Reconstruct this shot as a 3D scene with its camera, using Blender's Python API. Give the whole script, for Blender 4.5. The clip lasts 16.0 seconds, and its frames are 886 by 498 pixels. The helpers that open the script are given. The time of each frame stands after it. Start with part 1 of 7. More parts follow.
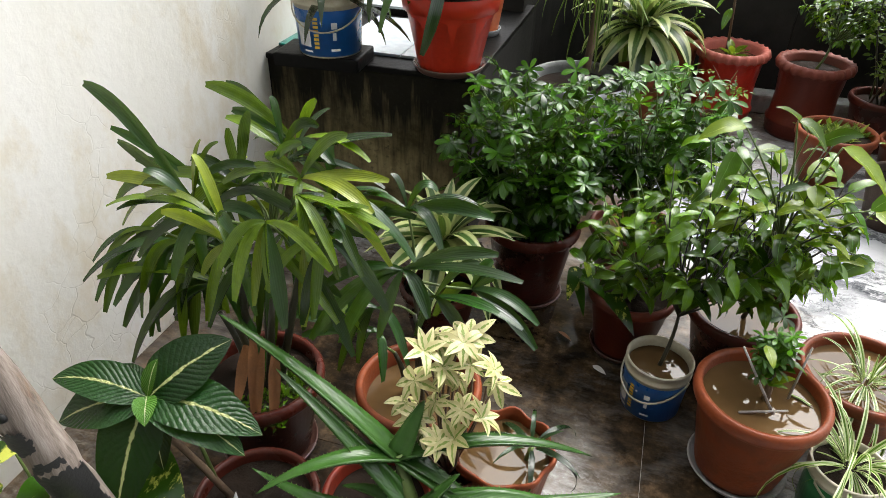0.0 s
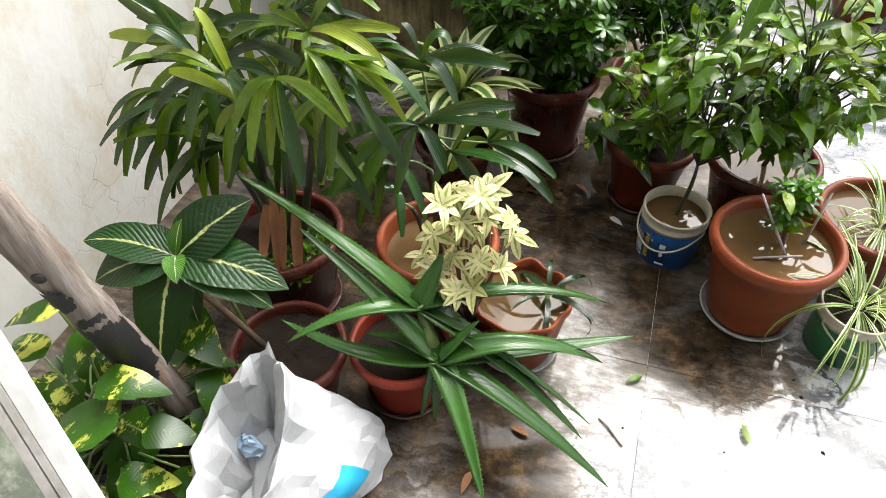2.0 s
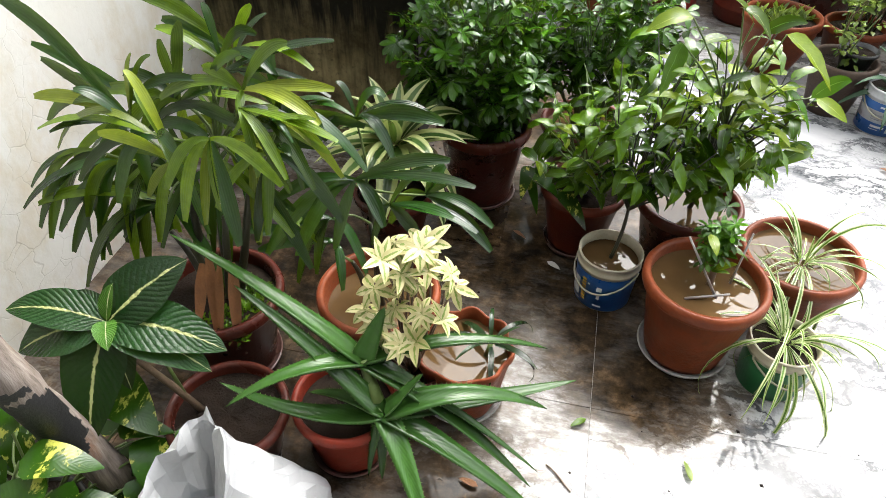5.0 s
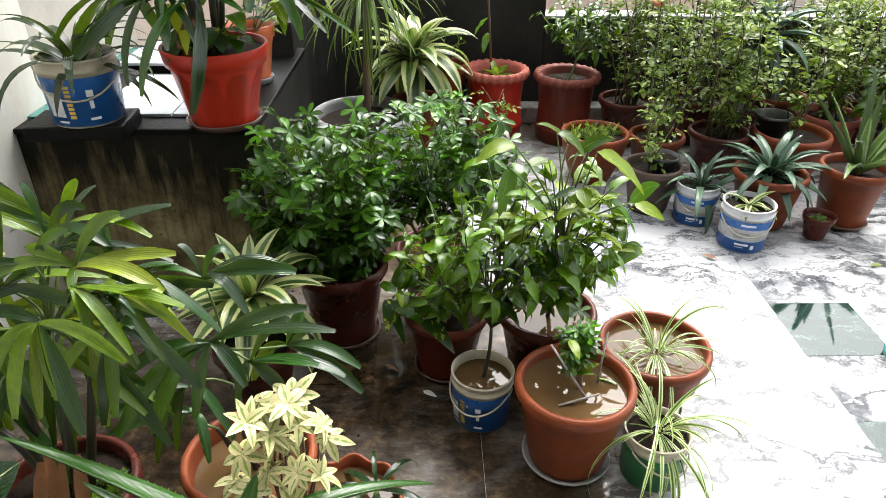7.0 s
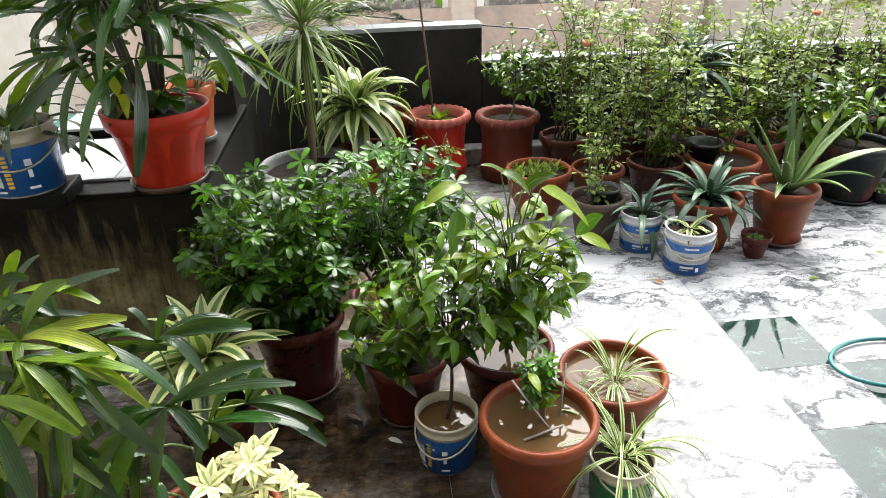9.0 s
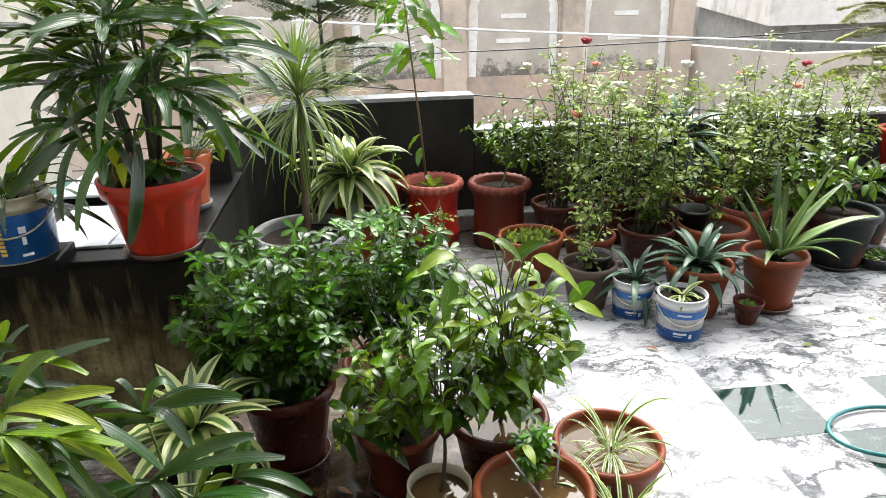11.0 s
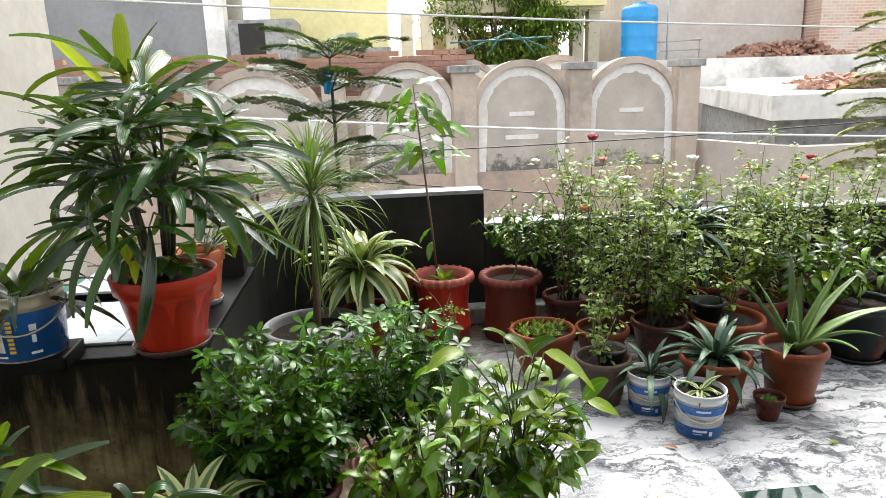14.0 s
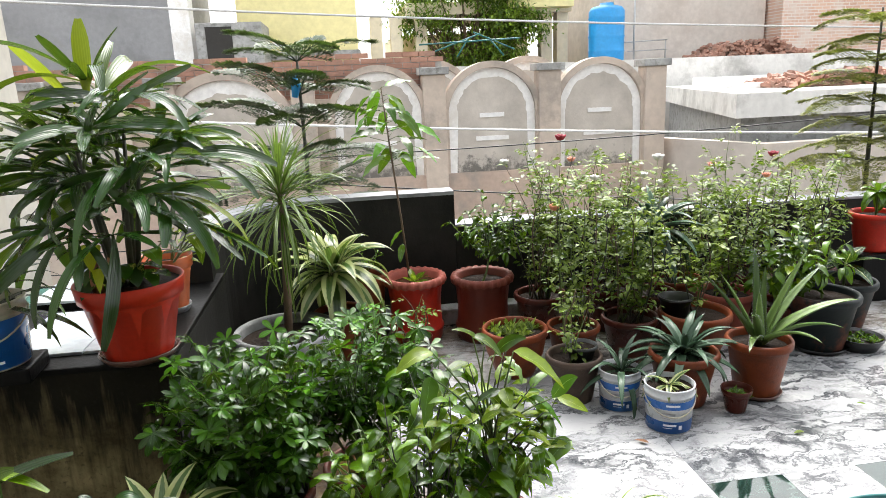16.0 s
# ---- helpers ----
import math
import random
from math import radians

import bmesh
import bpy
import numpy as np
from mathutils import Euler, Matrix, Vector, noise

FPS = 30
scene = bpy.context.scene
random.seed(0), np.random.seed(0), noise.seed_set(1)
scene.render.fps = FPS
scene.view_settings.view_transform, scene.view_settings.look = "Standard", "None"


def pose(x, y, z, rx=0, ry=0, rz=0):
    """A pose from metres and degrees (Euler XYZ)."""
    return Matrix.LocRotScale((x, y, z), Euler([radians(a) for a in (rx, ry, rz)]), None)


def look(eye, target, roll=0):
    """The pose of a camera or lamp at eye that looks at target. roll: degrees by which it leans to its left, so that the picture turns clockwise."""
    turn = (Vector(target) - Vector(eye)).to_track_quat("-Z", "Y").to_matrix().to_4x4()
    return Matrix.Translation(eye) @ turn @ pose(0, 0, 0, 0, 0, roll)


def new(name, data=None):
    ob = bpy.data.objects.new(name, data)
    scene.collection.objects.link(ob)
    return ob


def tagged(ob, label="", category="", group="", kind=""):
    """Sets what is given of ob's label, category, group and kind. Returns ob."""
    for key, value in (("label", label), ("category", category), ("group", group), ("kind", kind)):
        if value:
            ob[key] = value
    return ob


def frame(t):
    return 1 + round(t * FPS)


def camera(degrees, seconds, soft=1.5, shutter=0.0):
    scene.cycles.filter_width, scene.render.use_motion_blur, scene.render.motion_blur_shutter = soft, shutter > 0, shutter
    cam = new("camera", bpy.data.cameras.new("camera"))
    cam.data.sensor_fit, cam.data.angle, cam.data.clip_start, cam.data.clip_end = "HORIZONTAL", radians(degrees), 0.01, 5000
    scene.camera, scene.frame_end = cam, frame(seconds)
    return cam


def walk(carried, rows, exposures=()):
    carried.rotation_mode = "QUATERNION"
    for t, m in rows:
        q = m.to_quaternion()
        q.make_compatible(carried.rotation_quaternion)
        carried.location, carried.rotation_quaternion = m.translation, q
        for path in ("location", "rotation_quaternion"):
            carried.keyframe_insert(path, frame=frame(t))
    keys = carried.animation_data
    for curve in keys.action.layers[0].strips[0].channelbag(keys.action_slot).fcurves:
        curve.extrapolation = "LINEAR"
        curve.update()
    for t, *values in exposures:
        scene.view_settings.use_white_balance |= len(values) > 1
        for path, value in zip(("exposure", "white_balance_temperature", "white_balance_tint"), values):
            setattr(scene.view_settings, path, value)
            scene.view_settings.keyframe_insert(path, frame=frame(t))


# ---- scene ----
cam = camera(66.5, 16.0, soft=0.4)
PATH = [
    (0, (0.466, 0.339, 1.369), (-0.015, 1.934, 0.263), 1.3),
    (0.5, (0.466, 0.339, 1.369), (0.042, 1.815, 0.087), 1.6),
    (1, (0.464, 0.338, 1.37), (0.037, 1.712, -0.019), 0.0),
    (1.5, (0.464, 0.338, 1.368), (0.02, 1.674, -0.053), -0.7),
    (2, (0.469, 0.335, 1.365), (0.02, 1.661, -0.064), -1.4),
    (2.5, (0.469, 0.334, 1.371), (0.031, 1.655, -0.065), -1.0),
    (3, (0.468, 0.334, 1.372), (0.033, 1.668, -0.053), -1.1),
    (5.3, (0.47, 0.349, 1.384), (0.222, 1.858, 0.096), 1.8),
    (5.5, (0.471, 0.353, 1.384), (0.278, 1.914, 0.149), 1.8),
    (6, (0.478, 0.346, 1.388), (0.407, 2.011, 0.282), 1.9),
    (6.5, (0.485, 0.356, 1.388), (0.475, 2.041, 0.311), 1.2),
    (7, (0.49, 0.354, 1.395), (0.53, 2.072, 0.372), 0.5),
    (7.5, (0.495, 0.351, 1.398), (0.633, 2.123, 0.481), -0.6),
    (8, (0.491, 0.33, 1.402), (0.675, 2.094, 0.478), -1.4),
    (8.5, (0.492, 0.336, 1.402), (0.667, 2.102, 0.481), -1.6),
    (11, (0.493, 0.337, 1.415), (0.705, 2.183, 0.674), -1.2),
    (11.5, (0.499, 0.35, 1.413), (0.689, 2.23, 0.756), -1.7),
    (12, (0.495, 0.339, 1.418), (0.695, 2.241, 0.832), -1.8),
    (12.5, (0.5, 0.339, 1.417), (0.687, 2.264, 0.908), -1.9),
    (13, (0.504, 0.347, 1.419), (0.674, 2.274, 0.912), -2.0),
    (13.5, (0.505, 0.347, 1.423), (0.686, 2.277, 0.931), -1.8),
    (14, (0.503, 0.345, 1.422), (0.694, 2.277, 0.939), -1.8),
    (14.5, (0.503, 0.342, 1.422), (0.689, 2.274, 0.939), -1.7),
    (15, (0.498, 0.341, 1.42), (0.688, 2.273, 0.939), -1.8),
    (15.5, (0.504, 0.334, 1.422), (0.707, 2.265, 0.944), -2.1),
    (16, (0.518, 0.336, 1.423), (0.785, 2.259, 0.942), -2.4),
]
EXPO = 2.08
walk(cam, [(t, look(eye, target, roll)) for t, eye, target, roll in PATH], [(t, EXPO + d) for t, d in ((0, -0.15), (0.5, -0.05), (1.0, 0.1), (1.5, 0.15), (3.2, 0.15), (5.3, 0.2), (6.0, 0.22), (8.5, 0.19), (11.0, 0.13), (13.0, -0.07), (16.0, -0.11))])

# ---- world and sun: bright overcast after rain ----
SUN_EL, SUN_AZ = radians(56), radians(72)          # azimuth from +x towards +y
world = bpy.data.worlds.new("overcast")
scene.world = world
world.use_nodes = True
wn = world.node_tree.nodes
sky = wn.new("ShaderNodeTexSky")
sky.sky_type, sky.sun_disc, sky.sun_elevation, sky.sun_rotation = 'NISHITA', False, SUN_EL, radians(90) - SUN_AZ
sky.air_density, sky.dust_density, sky.ozone_density = 1.0, 4.0, 1.0
pale = wn.new("ShaderNodeHueSaturation")
pale.inputs["Saturation"].default_value = 0.15
world.node_tree.links.new(sky.outputs[0], pale.inputs["Color"])
world.node_tree.links.new(pale.outputs[0], wn["Background"].inputs[0])
wn["Background"].inputs[1].default_value = 0.15
sun = new("sun", bpy.data.lights.new("sun", 'SUN'))
sun.data.energy, sun.data.angle, sun.data.color = 0.6, radians(35), (1.0, 0.95, 0.86)
sun.matrix_world = look((math.cos(SUN_AZ) * math.cos(SUN_EL), math.sin(SUN_AZ) * math.cos(SUN_EL), math.sin(SUN_EL)), (0, 0, 0))

rnd = random.Random(7)
U = rnd.uniform


# ---- materials ----
def nodes_of(name, rough=0.6, spec=0.5, coat=0.0):
    m = bpy.data.materials.new(name)
    m.use_nodes = True
    t = m.node_tree
    b = t.nodes["Principled BSDF"]
    b.inputs["Roughness"].default_value = rough
    b.inputs["Specular IOR Level"].default_value = spec
    b.inputs["Coat Weight"].default_value = coat
    b.inputs["Coat Roughness"].default_value = 0.08
    return m, t, b


def node(t, kind, **sets):
    n = t.nodes.new("ShaderNode" + kind)
    for k, v in sets.items():
        n.inputs[k].default_value = v
    return n


def coords(t, space="Object", scale=(1, 1, 1)):
    c = t.nodes.new("ShaderNodeTexCoord")
    mp = t.nodes.new("ShaderNodeMapping")
    mp.inputs["Scale"].default_value = scale
    t.links.new(c.outputs[space], mp.inputs[0])
    return mp.outputs[0]


def noise_of(t, vec, scale, detail=4, rough=0.6):
    n = node(t, "TexNoise", Scale=scale, Detail=detail, Roughness=rough)
    t.links.new(vec, n.inputs["Vector"])
    return n.outputs["Fac"]


def ramp(t, fac, *stops):
    r = t.nodes.new("ShaderNodeValToRGB")
    e = r.color_ramp.elements
    while len(e) < len(stops):
        e.new(0.5)
    for k, (p, c) in enumerate(stops):
        e[k].position = p
        e[k].color = (*c, 1) if isinstance(c, tuple) else (c, c, c, 1)
    t.links.new(fac, r.inputs[0])
    return r.outputs[0]


def mixed(t, fac, a, b, blend='MIX'):
    n = t.nodes.new("ShaderNodeMix")
    n.data_type, n.blend_type = 'RGBA', blend
    for sock, v in ((n.inputs[0], fac), (n.inputs[6], a), (n.inputs[7], b)):
        if isinstance(v, (int, float)):
            sock.default_value = v
        elif isinstance(v, tuple):
            sock.default_value = (*v, 1)
        else:
            t.links.new(v, sock)
    return n.outputs[2]


def calc(t, op, a, b=0.0, c=0.0):
    n = t.nodes.new("ShaderNodeMath")
    n.operation = op
    for k, v in enumerate((a, b, c)):
        if isinstance(v, (int, float)):
            n.inputs[k].default_value = v
        else:
            t.links.new(v, n.inputs[k])
    return n.outputs[0]


def bumped(t, b, fac, strength=0.3, dist=0.004):
    n = node(t, "Bump", Strength=strength, Distance=dist)
    t.links.new(fac, n.inputs["Height"])
    t.links.new(n.outputs[0], b.inputs["Normal"])


def plain(name, c, rough=0.6, vary=0.35, scale=14, bump=0.25, spec=0.5, coat=0.0, dirt=None, metal=0.0, space="Object"):
    """A worn surface: colour varied at two scales, dirt in patches, fine relief."""
    m, t, b = nodes_of(name, rough, spec, coat)
    v = coords(t, space)
    big, fine = noise_of(t, v, scale * 0.35, 5), noise_of(t, v, scale * 6, 4)
    lo = tuple(x * (1 - vary) for x in c)
    hi = tuple(min(1, x * (1 + vary * 0.7)) for x in c)
    col = ramp(t, big, (0.3, lo), (0.7, hi))
    col = mixed(t, ramp(t, fine, (0.35, 0.0), (0.75, 0.45)), col, tuple(x * 0.6 for x in c))
    if dirt:
        col = mixed(t, ramp(t, noise_of(t, v, scale * 0.6, 6, 0.7), (0.5, 0.0), (0.66, 0.8)), col, dirt)
    t.links.new(col, b.inputs["Base Color"])
    t.links.new(ramp(t, big, (0.3, rough * 0.75), (0.7, min(1.0, rough * 1.2))), b.inputs["Roughness"])
    b.inputs["Metallic"].default_value = metal
    if bump:
        bumped(t, b, fine, bump)
    return m


def leafy(name, c, light, rough=0.3, stripe=None, stripe_c=None, tip=None, blotch=None, vary=0.66, through_light=0.24, coat=0.0, rib=38):
    """A leaf: u runs across it and v along. stripe: 'rib' pale midrib, 'edge' pale margins, 'lines' parallel pale lines, 'heart' pale middle."""
    m, t, b = nodes_of(name, rough * 0.72, 0.46 if rib > 10 else 0.26 if rib == 6 else 0.30, coat or 0.06)
    uv = t.nodes.new("ShaderNodeTexCoord")
    sep = t.nodes.new("ShaderNodeSeparateXYZ")
    t.links.new(uv.outputs["UV"], sep.inputs[0])
    info = t.nodes.new("ShaderNodeObjectInfo")
    geo = t.nodes.new("ShaderNodeNewGeometry")
    pick = calc(t, 'FRACT', calc(t, 'ADD', info.outputs["Random"], geo.outputs["Random Per Island"]))
    off = calc(t, 'ABSOLUTE', calc(t, 'SUBTRACT', sep.outputs[0], 0.5))      # 0 at the midrib, 0.5 at the edge
    col = mixed(t, ramp(t, pick, (0.0, 0.0), (1.0, 1.0)), tuple(x * (1 - vary) for x in c), light)
    grain = noise_of(t, coords(t, "Object"), 55, 4)
    col = mixed(t, ramp(t, grain, (0.35, 0.0), (0.8, 0.5)), col, tuple(x * 0.55 for x in c))
    if stripe:
        wob = calc(t, 'MULTIPLY_ADD', grain, 0.10, calc(t, 'SUBTRACT', off, 0.05))
        if stripe == 'rib':
            k = ramp(t, wob, (0.016, 1.0), (0.034, 0.0)) if rib == 6 else ramp(t, wob, (0.005, 1.0), (0.025, 0.0))
        elif stripe == 'edge':
            k = ramp(t, wob, (0.17, 0.0), (0.24, 1.0))
        elif stripe == 'heart':
            rag = noise_of(t, coords(t, "Object", (1, 0.3, 1)), 120, 3, 0.6)
            k = ramp(t, calc(t, 'MULTIPLY_ADD', rag, 0.5, off), (0.33, 1.0), (0.38, 0.0))
        else:
            w = node(t, "TexWave", Scale=2.2, Distortion=0.0)
            t.links.new(uv.outputs["UV"], w.inputs["Vector"])
            k = ramp(t, w.outputs["Fac"], (0.6, 0.0), (0.95, 0.13))
        col = mixed(t, k, col, stripe_c)
    if blotch:
        col = mixed(t, ramp(t, noise_of(t, coords(t, "Object", (1, 0.45, 1)), 26, 7, 0.72), (0.555, 0.0), (0.59, 1.0)), col, blotch)
    if tip:
        col = mixed(t, ramp(t, calc(t, 'MULTIPLY_ADD', pick, 0.10, sep.outputs[1]), (1.0, 0.0), (1.05, 1.0)), col, tip)
    t.links.new(col, b.inputs["Base Color"])
    ribs = calc(t, 'SINE', calc(t, 'MULTIPLY', sep.outputs[0], rib))
    if rib < 10:    # side veins that run out and forward from the midrib
        ribs = calc(t, 'ABSOLUTE', calc(t, 'SINE', calc(t, 'MULTIPLY', calc(t, 'MULTIPLY_ADD', off, -0.55, sep.outputs[1]), 44.0)))
    wave = noise_of(t, coords(t, "Object"), 95 if rib == 6 else 30, 2)
    ribs = calc(t, 'MULTIPLY_ADD', wave, 2.6 if rib == 6 else 1.6, ribs)
    bumped(t, b, ribs, 0.18 if rib > 10 else 0.42 if rib == 6 else 0.10, 0.003)
    back = node(t, "BsdfTranslucent")
    t.links.new(mixed(t, 0.35, col, (0.25, 0.4, 0.02)), back.inputs[0])
    mx = node(t, "MixShader")
    mx.inputs[0].default_value = through_light
    t.links.new(b.outputs[0], mx.inputs[1])
    t.links.new(back.outputs[0], mx.inputs[2])
    t.links.new(mx.outputs[0], t.nodes["Material Output"].inputs[0])
    return m


def make_wall_paint():
    m, t, b = nodes_of("weathered_white_paint", 0.75)
    v = coords(t)
    soft = noise_of(t, coords(t, "Object", (1, 1, 0.35)), 1.8, 6, 0.65)
    col = ramp(t, soft, (0.3, (0.52, 0.49, 0.40)), (0.5, (0.68, 0.665, 0.61)), (0.75, (0.74, 0.735, 0.71)))
    damp = noise_of(t, coords(t, "Object", (1, 1, 0.6)), 2.6, 7, 0.7)
    col = mixed(t, ramp(t, damp, (0.48, 0.0), (0.66, 0.7)), col, (0.50, 0.40, 0.22))
    col = mixed(t, ramp(t, noise_of(t, v, 24, 6, 0.7), (0.56, 0.0), (0.72, 0.22)), col, (0.46, 0.44, 0.37))
    wob = node(t, "TexNoise", Scale=6.0, Detail=3.0)
    t.links.new(v, wob.inputs["Vector"])
    vo = node(t, "TexVoronoi", Scale=13.0)
    vo.feature = 'DISTANCE_TO_EDGE'
    t.links.new(mixed(t, 0.12, v, wob.outputs["Color"]), vo.inputs["Vector"])
    crack = ramp(t, vo.outputs["Distance"], (0.0, 1.0), (0.02, 0.0))
    where = ramp(t, noise_of(t, v, 1.7, 3), (0.5, 0.0), (0.62, 1.0))
    crack = calc(t, 'MULTIPLY', crack, where)
    col = mixed(t, calc(t, 'MULTIPLY', crack, 0.28), col, (0.25, 0.21, 0.15))
    t.links.new(col, b.inputs["Base Color"])
    bumped(t, b, calc(t, 'SUBTRACT', noise_of(t, v, 40, 5), crack), 0.3, 0.004)
    return m


def make_mould():
    """Old plaster, black with mould that has run down in streaks."""
    m, t, b = nodes_of("mouldy_plaster", 0.6, 0.10)
    v = coords(t)
    col = ramp(t, noise_of(t, v, 7, 6, 0.65), (0.35, (0.075, 0.058, 0.027)), (0.65, (0.29, 0.24, 0.125)))
    streak = noise_of(t, coords(t, "Object", (1, 1, 0.12)), 9, 5, 0.7)
    sep = t.nodes.new("ShaderNodeSeparateXYZ")
    t.links.new(v, sep.inputs[0])
    up = calc(t, 'MULTIPLY_ADD', sep.outputs[2], 0.75, -0.10)
    k = ramp(t, calc(t, 'ADD', streak, up), (0.52, 0.0), (0.78, 0.97))
    col = mixed(t, k, col, (0.005, 0.005, 0.004))
    col = mixed(t, ramp(t, noise_of(t, v, 60, 4), (0.55, 0.0), (0.75, 0.7)), col, (0.02, 0.02, 0.015))
    t.links.new(col, b.inputs["Base Color"])
    t.links.new(ramp(t, streak, (0.3, 0.3), (0.7, 0.7)), b.inputs["Roughness"])
    bumped(t, b, noise_of(t, v, 45, 6), 0.5, 0.006)
    return m


def make_dark_parapet():
    m, t, b = nodes_of("black_weathered_cement", 0.6, 0.12)
    v = coords(t)
    col = ramp(t, noise_of(t, v, 3, 6, 0.65), (0.3, (0.008, 0.008, 0.0075)), (0.75, (0.028, 0.0265, 0.0235)))
    streak = noise_of(t, coords(t, "Object", (1, 1, 0.08)), 11, 4, 0.6)
    col = mixed(t, ramp(t, streak, (0.66, 0.0), (0.76, 0.35)), col, (0.10, 0.10, 0.095))
    t.links.new(col, b.inputs["Base Color"])
    bumped(t, b, noise_of(t, v, 50, 5), 0.4, 0.005)
    return m


# places where earth was washed out of the pots, and how far it reaches; its dark also paints the shade under plants
MUD_AND_SHADE = ((-0.30, 1.50, 0.66), (0.12, 1.22, 0.28), (0.42, 1.98, 0.46), (0.78, 1.92, 0.28), (0.73, 1.47, 0.17), (0.60, 1.62, 0.16), (-0.12, 0.86, 0.32), (0.32, 1.03, 0.16), (0.15, 2.70, 0.42), (-0.48, 0.82, 0.42))


def make_marble(name, white=True):
    m, t, b = nodes_of(name, 0.12, 0.20 if white else 0.55)
    v = coords(t)
    info = t.nodes.new("ShaderNodeObjectInfo")
    shift = node(t, "CombineXYZ")
    for k in range(3):
        t.links.new(calc(t, 'MULTIPLY', info.outputs["Random"], 7.0 + 3 * k), shift.inputs[k])
    add = t.nodes.new("ShaderNodeVectorMath")
    t.links.new(v, add.inputs[0])
    t.links.new(shift.outputs[0], add.inputs[1])
    vv = add.outputs[0]
    wob = node(t, "TexNoise", Scale=3.0, Detail=6.0, Roughness=0.65)
    t.links.new(vv, wob.inputs["Vector"])
    bent = mixed(t, 0.28, vv, wob.outputs["Color"])
    mp = t.nodes.new("ShaderNodeMapping")
    mp.inputs["Scale"].default_value = (0.9, 3.8, 1.0)
    mp.inputs["Rotation"].default_value = (0, 0, 0.5)
    t.links.new(bent, mp.inputs[0])
    if white:
        cloud = noise_of(t, mp.outputs[0], 2.6, 8, 0.66)
        col = ramp(t, cloud, (0.32, (0.17, 0.175, 0.185)), (0.44, (0.37, 0.375, 0.38)), (0.60, (0.46, 0.462, 0.462)))
        for sc, where, deep in ((1.8, 0.37, 0.90), (3.6, 0.38, 0.84), (6.5, 0.43, 0.62)):
            line = calc(t, 'ABSOLUTE', calc(t, 'SUBTRACT', noise_of(t, mp.outputs[0], sc, 4, 0.52), 0.5))
            some = ramp(t, noise_of(t, vv, sc * 0.55, 4), (where, 0.0), (where + 0.14, deep))
            col = mixed(t, calc(t, 'MULTIPLY', ramp(t, line, (0.002, 1.0), (0.036, 0.0)), some), col, (0.032, 0.036, 0.043))
    else:
        vein = noise_of(t, mp.outputs[0], 7.5, 9, 0.70)
        col = ramp(t, vein, (0.35, (0.006, 0.016, 0.013)), (0.55, (0.015, 0.035, 0.028)), (0.68, (0.09, 0.13, 0.11)))
    # earth washed out of the pots, lying in patches that also hold painted shade
    wp = t.nodes.new("ShaderNodeNewGeometry")
    sep = t.nodes.new("ShaderNodeSeparateXYZ")
    t.links.new(wp.outputs["Position"], sep.inputs[0])
    mud_shade_n = noise_of(t, wp.outputs["Position"], 3.2, 7, 0.68)
    reach = calc(t, 'MULTIPLY', calc(t, 'SUBTRACT', sep.outputs[1], 2.85), 0.38)
    for x, y, r in MUD_AND_SHADE:
        away = t.nodes.new("ShaderNodeVectorMath")
        away.operation = 'DISTANCE'
        t.links.new(wp.outputs["Position"], away.inputs[0])
        away.inputs[1].default_value = (x, y, 0)
        reach = calc(t, 'MAXIMUM', reach, calc(t, 'MULTIPLY_ADD', away.outputs["Value"], -0.52 / r, 0.98))
    drift = node(t, "Mapping", Scale=(1.0, 3.4, 1.0), Rotation=(0, 0, 0.7))
    t.links.new(wp.outputs["Position"], drift.inputs[0])
    ragged = noise_of(t, drift.outputs[0], 11, 8, 0.72)
    soft = calc(t, 'MULTIPLY_ADD', calc(t, 'SUBTRACT', mud_shade_n, 0.5), 1.0, reach)
    soft = calc(t, 'MULTIPLY_ADD', calc(t, 'SUBTRACT', ragged, 0.5), 0.75, soft)
    col = mixed(t, ramp(t, soft, (0.16, 0.0), (0.42, 0.55)), col, (0.15, 0.105, 0.06))
    mud_and_shade = ramp(t, soft, (0.30, 0.0), (0.48, 0.62), (0.80, 0.96))
    mud_shade_col = ramp(t, noise_of(t, wp.outputs["Position"], 14, 6, 0.7), (0.40, (0.008, 0.0055, 0.0035)), (0.55, (0.040, 0.025, 0.012)), (0.72, (0.15, 0.095, 0.05)))
    t.links.new(mixed(t, mud_and_shade, col, mud_shade_col), b.inputs["Base Color"])
    if white:
        t.links.new(ramp(t, mud_and_shade, (0.0, 0.20), (1.0, 0.10)), b.inputs["Specular IOR Level"])
    wet = noise_of(t, wp.outputs["Position"], 2.4, 5, 0.6)
    t.links.new(ramp(t, wet, (0.40, 0.05), (0.52, 0.14), (0.68, 0.32)) if white else ramp(t, wet, (0.40, 0.02), (0.68, 0.06)), b.inputs["Roughness"])
    bumped(t, b, noise_of(t, wp.outputs["Position"], 9, 3), 0.03, 0.01)
    return m


def make_water():
    m, t, b = nodes_of("muddy_water", 0.02, 0.2)
    v = coords(t)
    t.links.new(ramp(t, noise_of(t, v, 5, 4), (0.3, (0.05, 0.028, 0.011)), (0.7, (0.105, 0.062, 0.026))), b.inputs["Base Color"])
    bumped(t, b, noise_of(t, v, 8, 2), 0.03, 0.01)
    return m


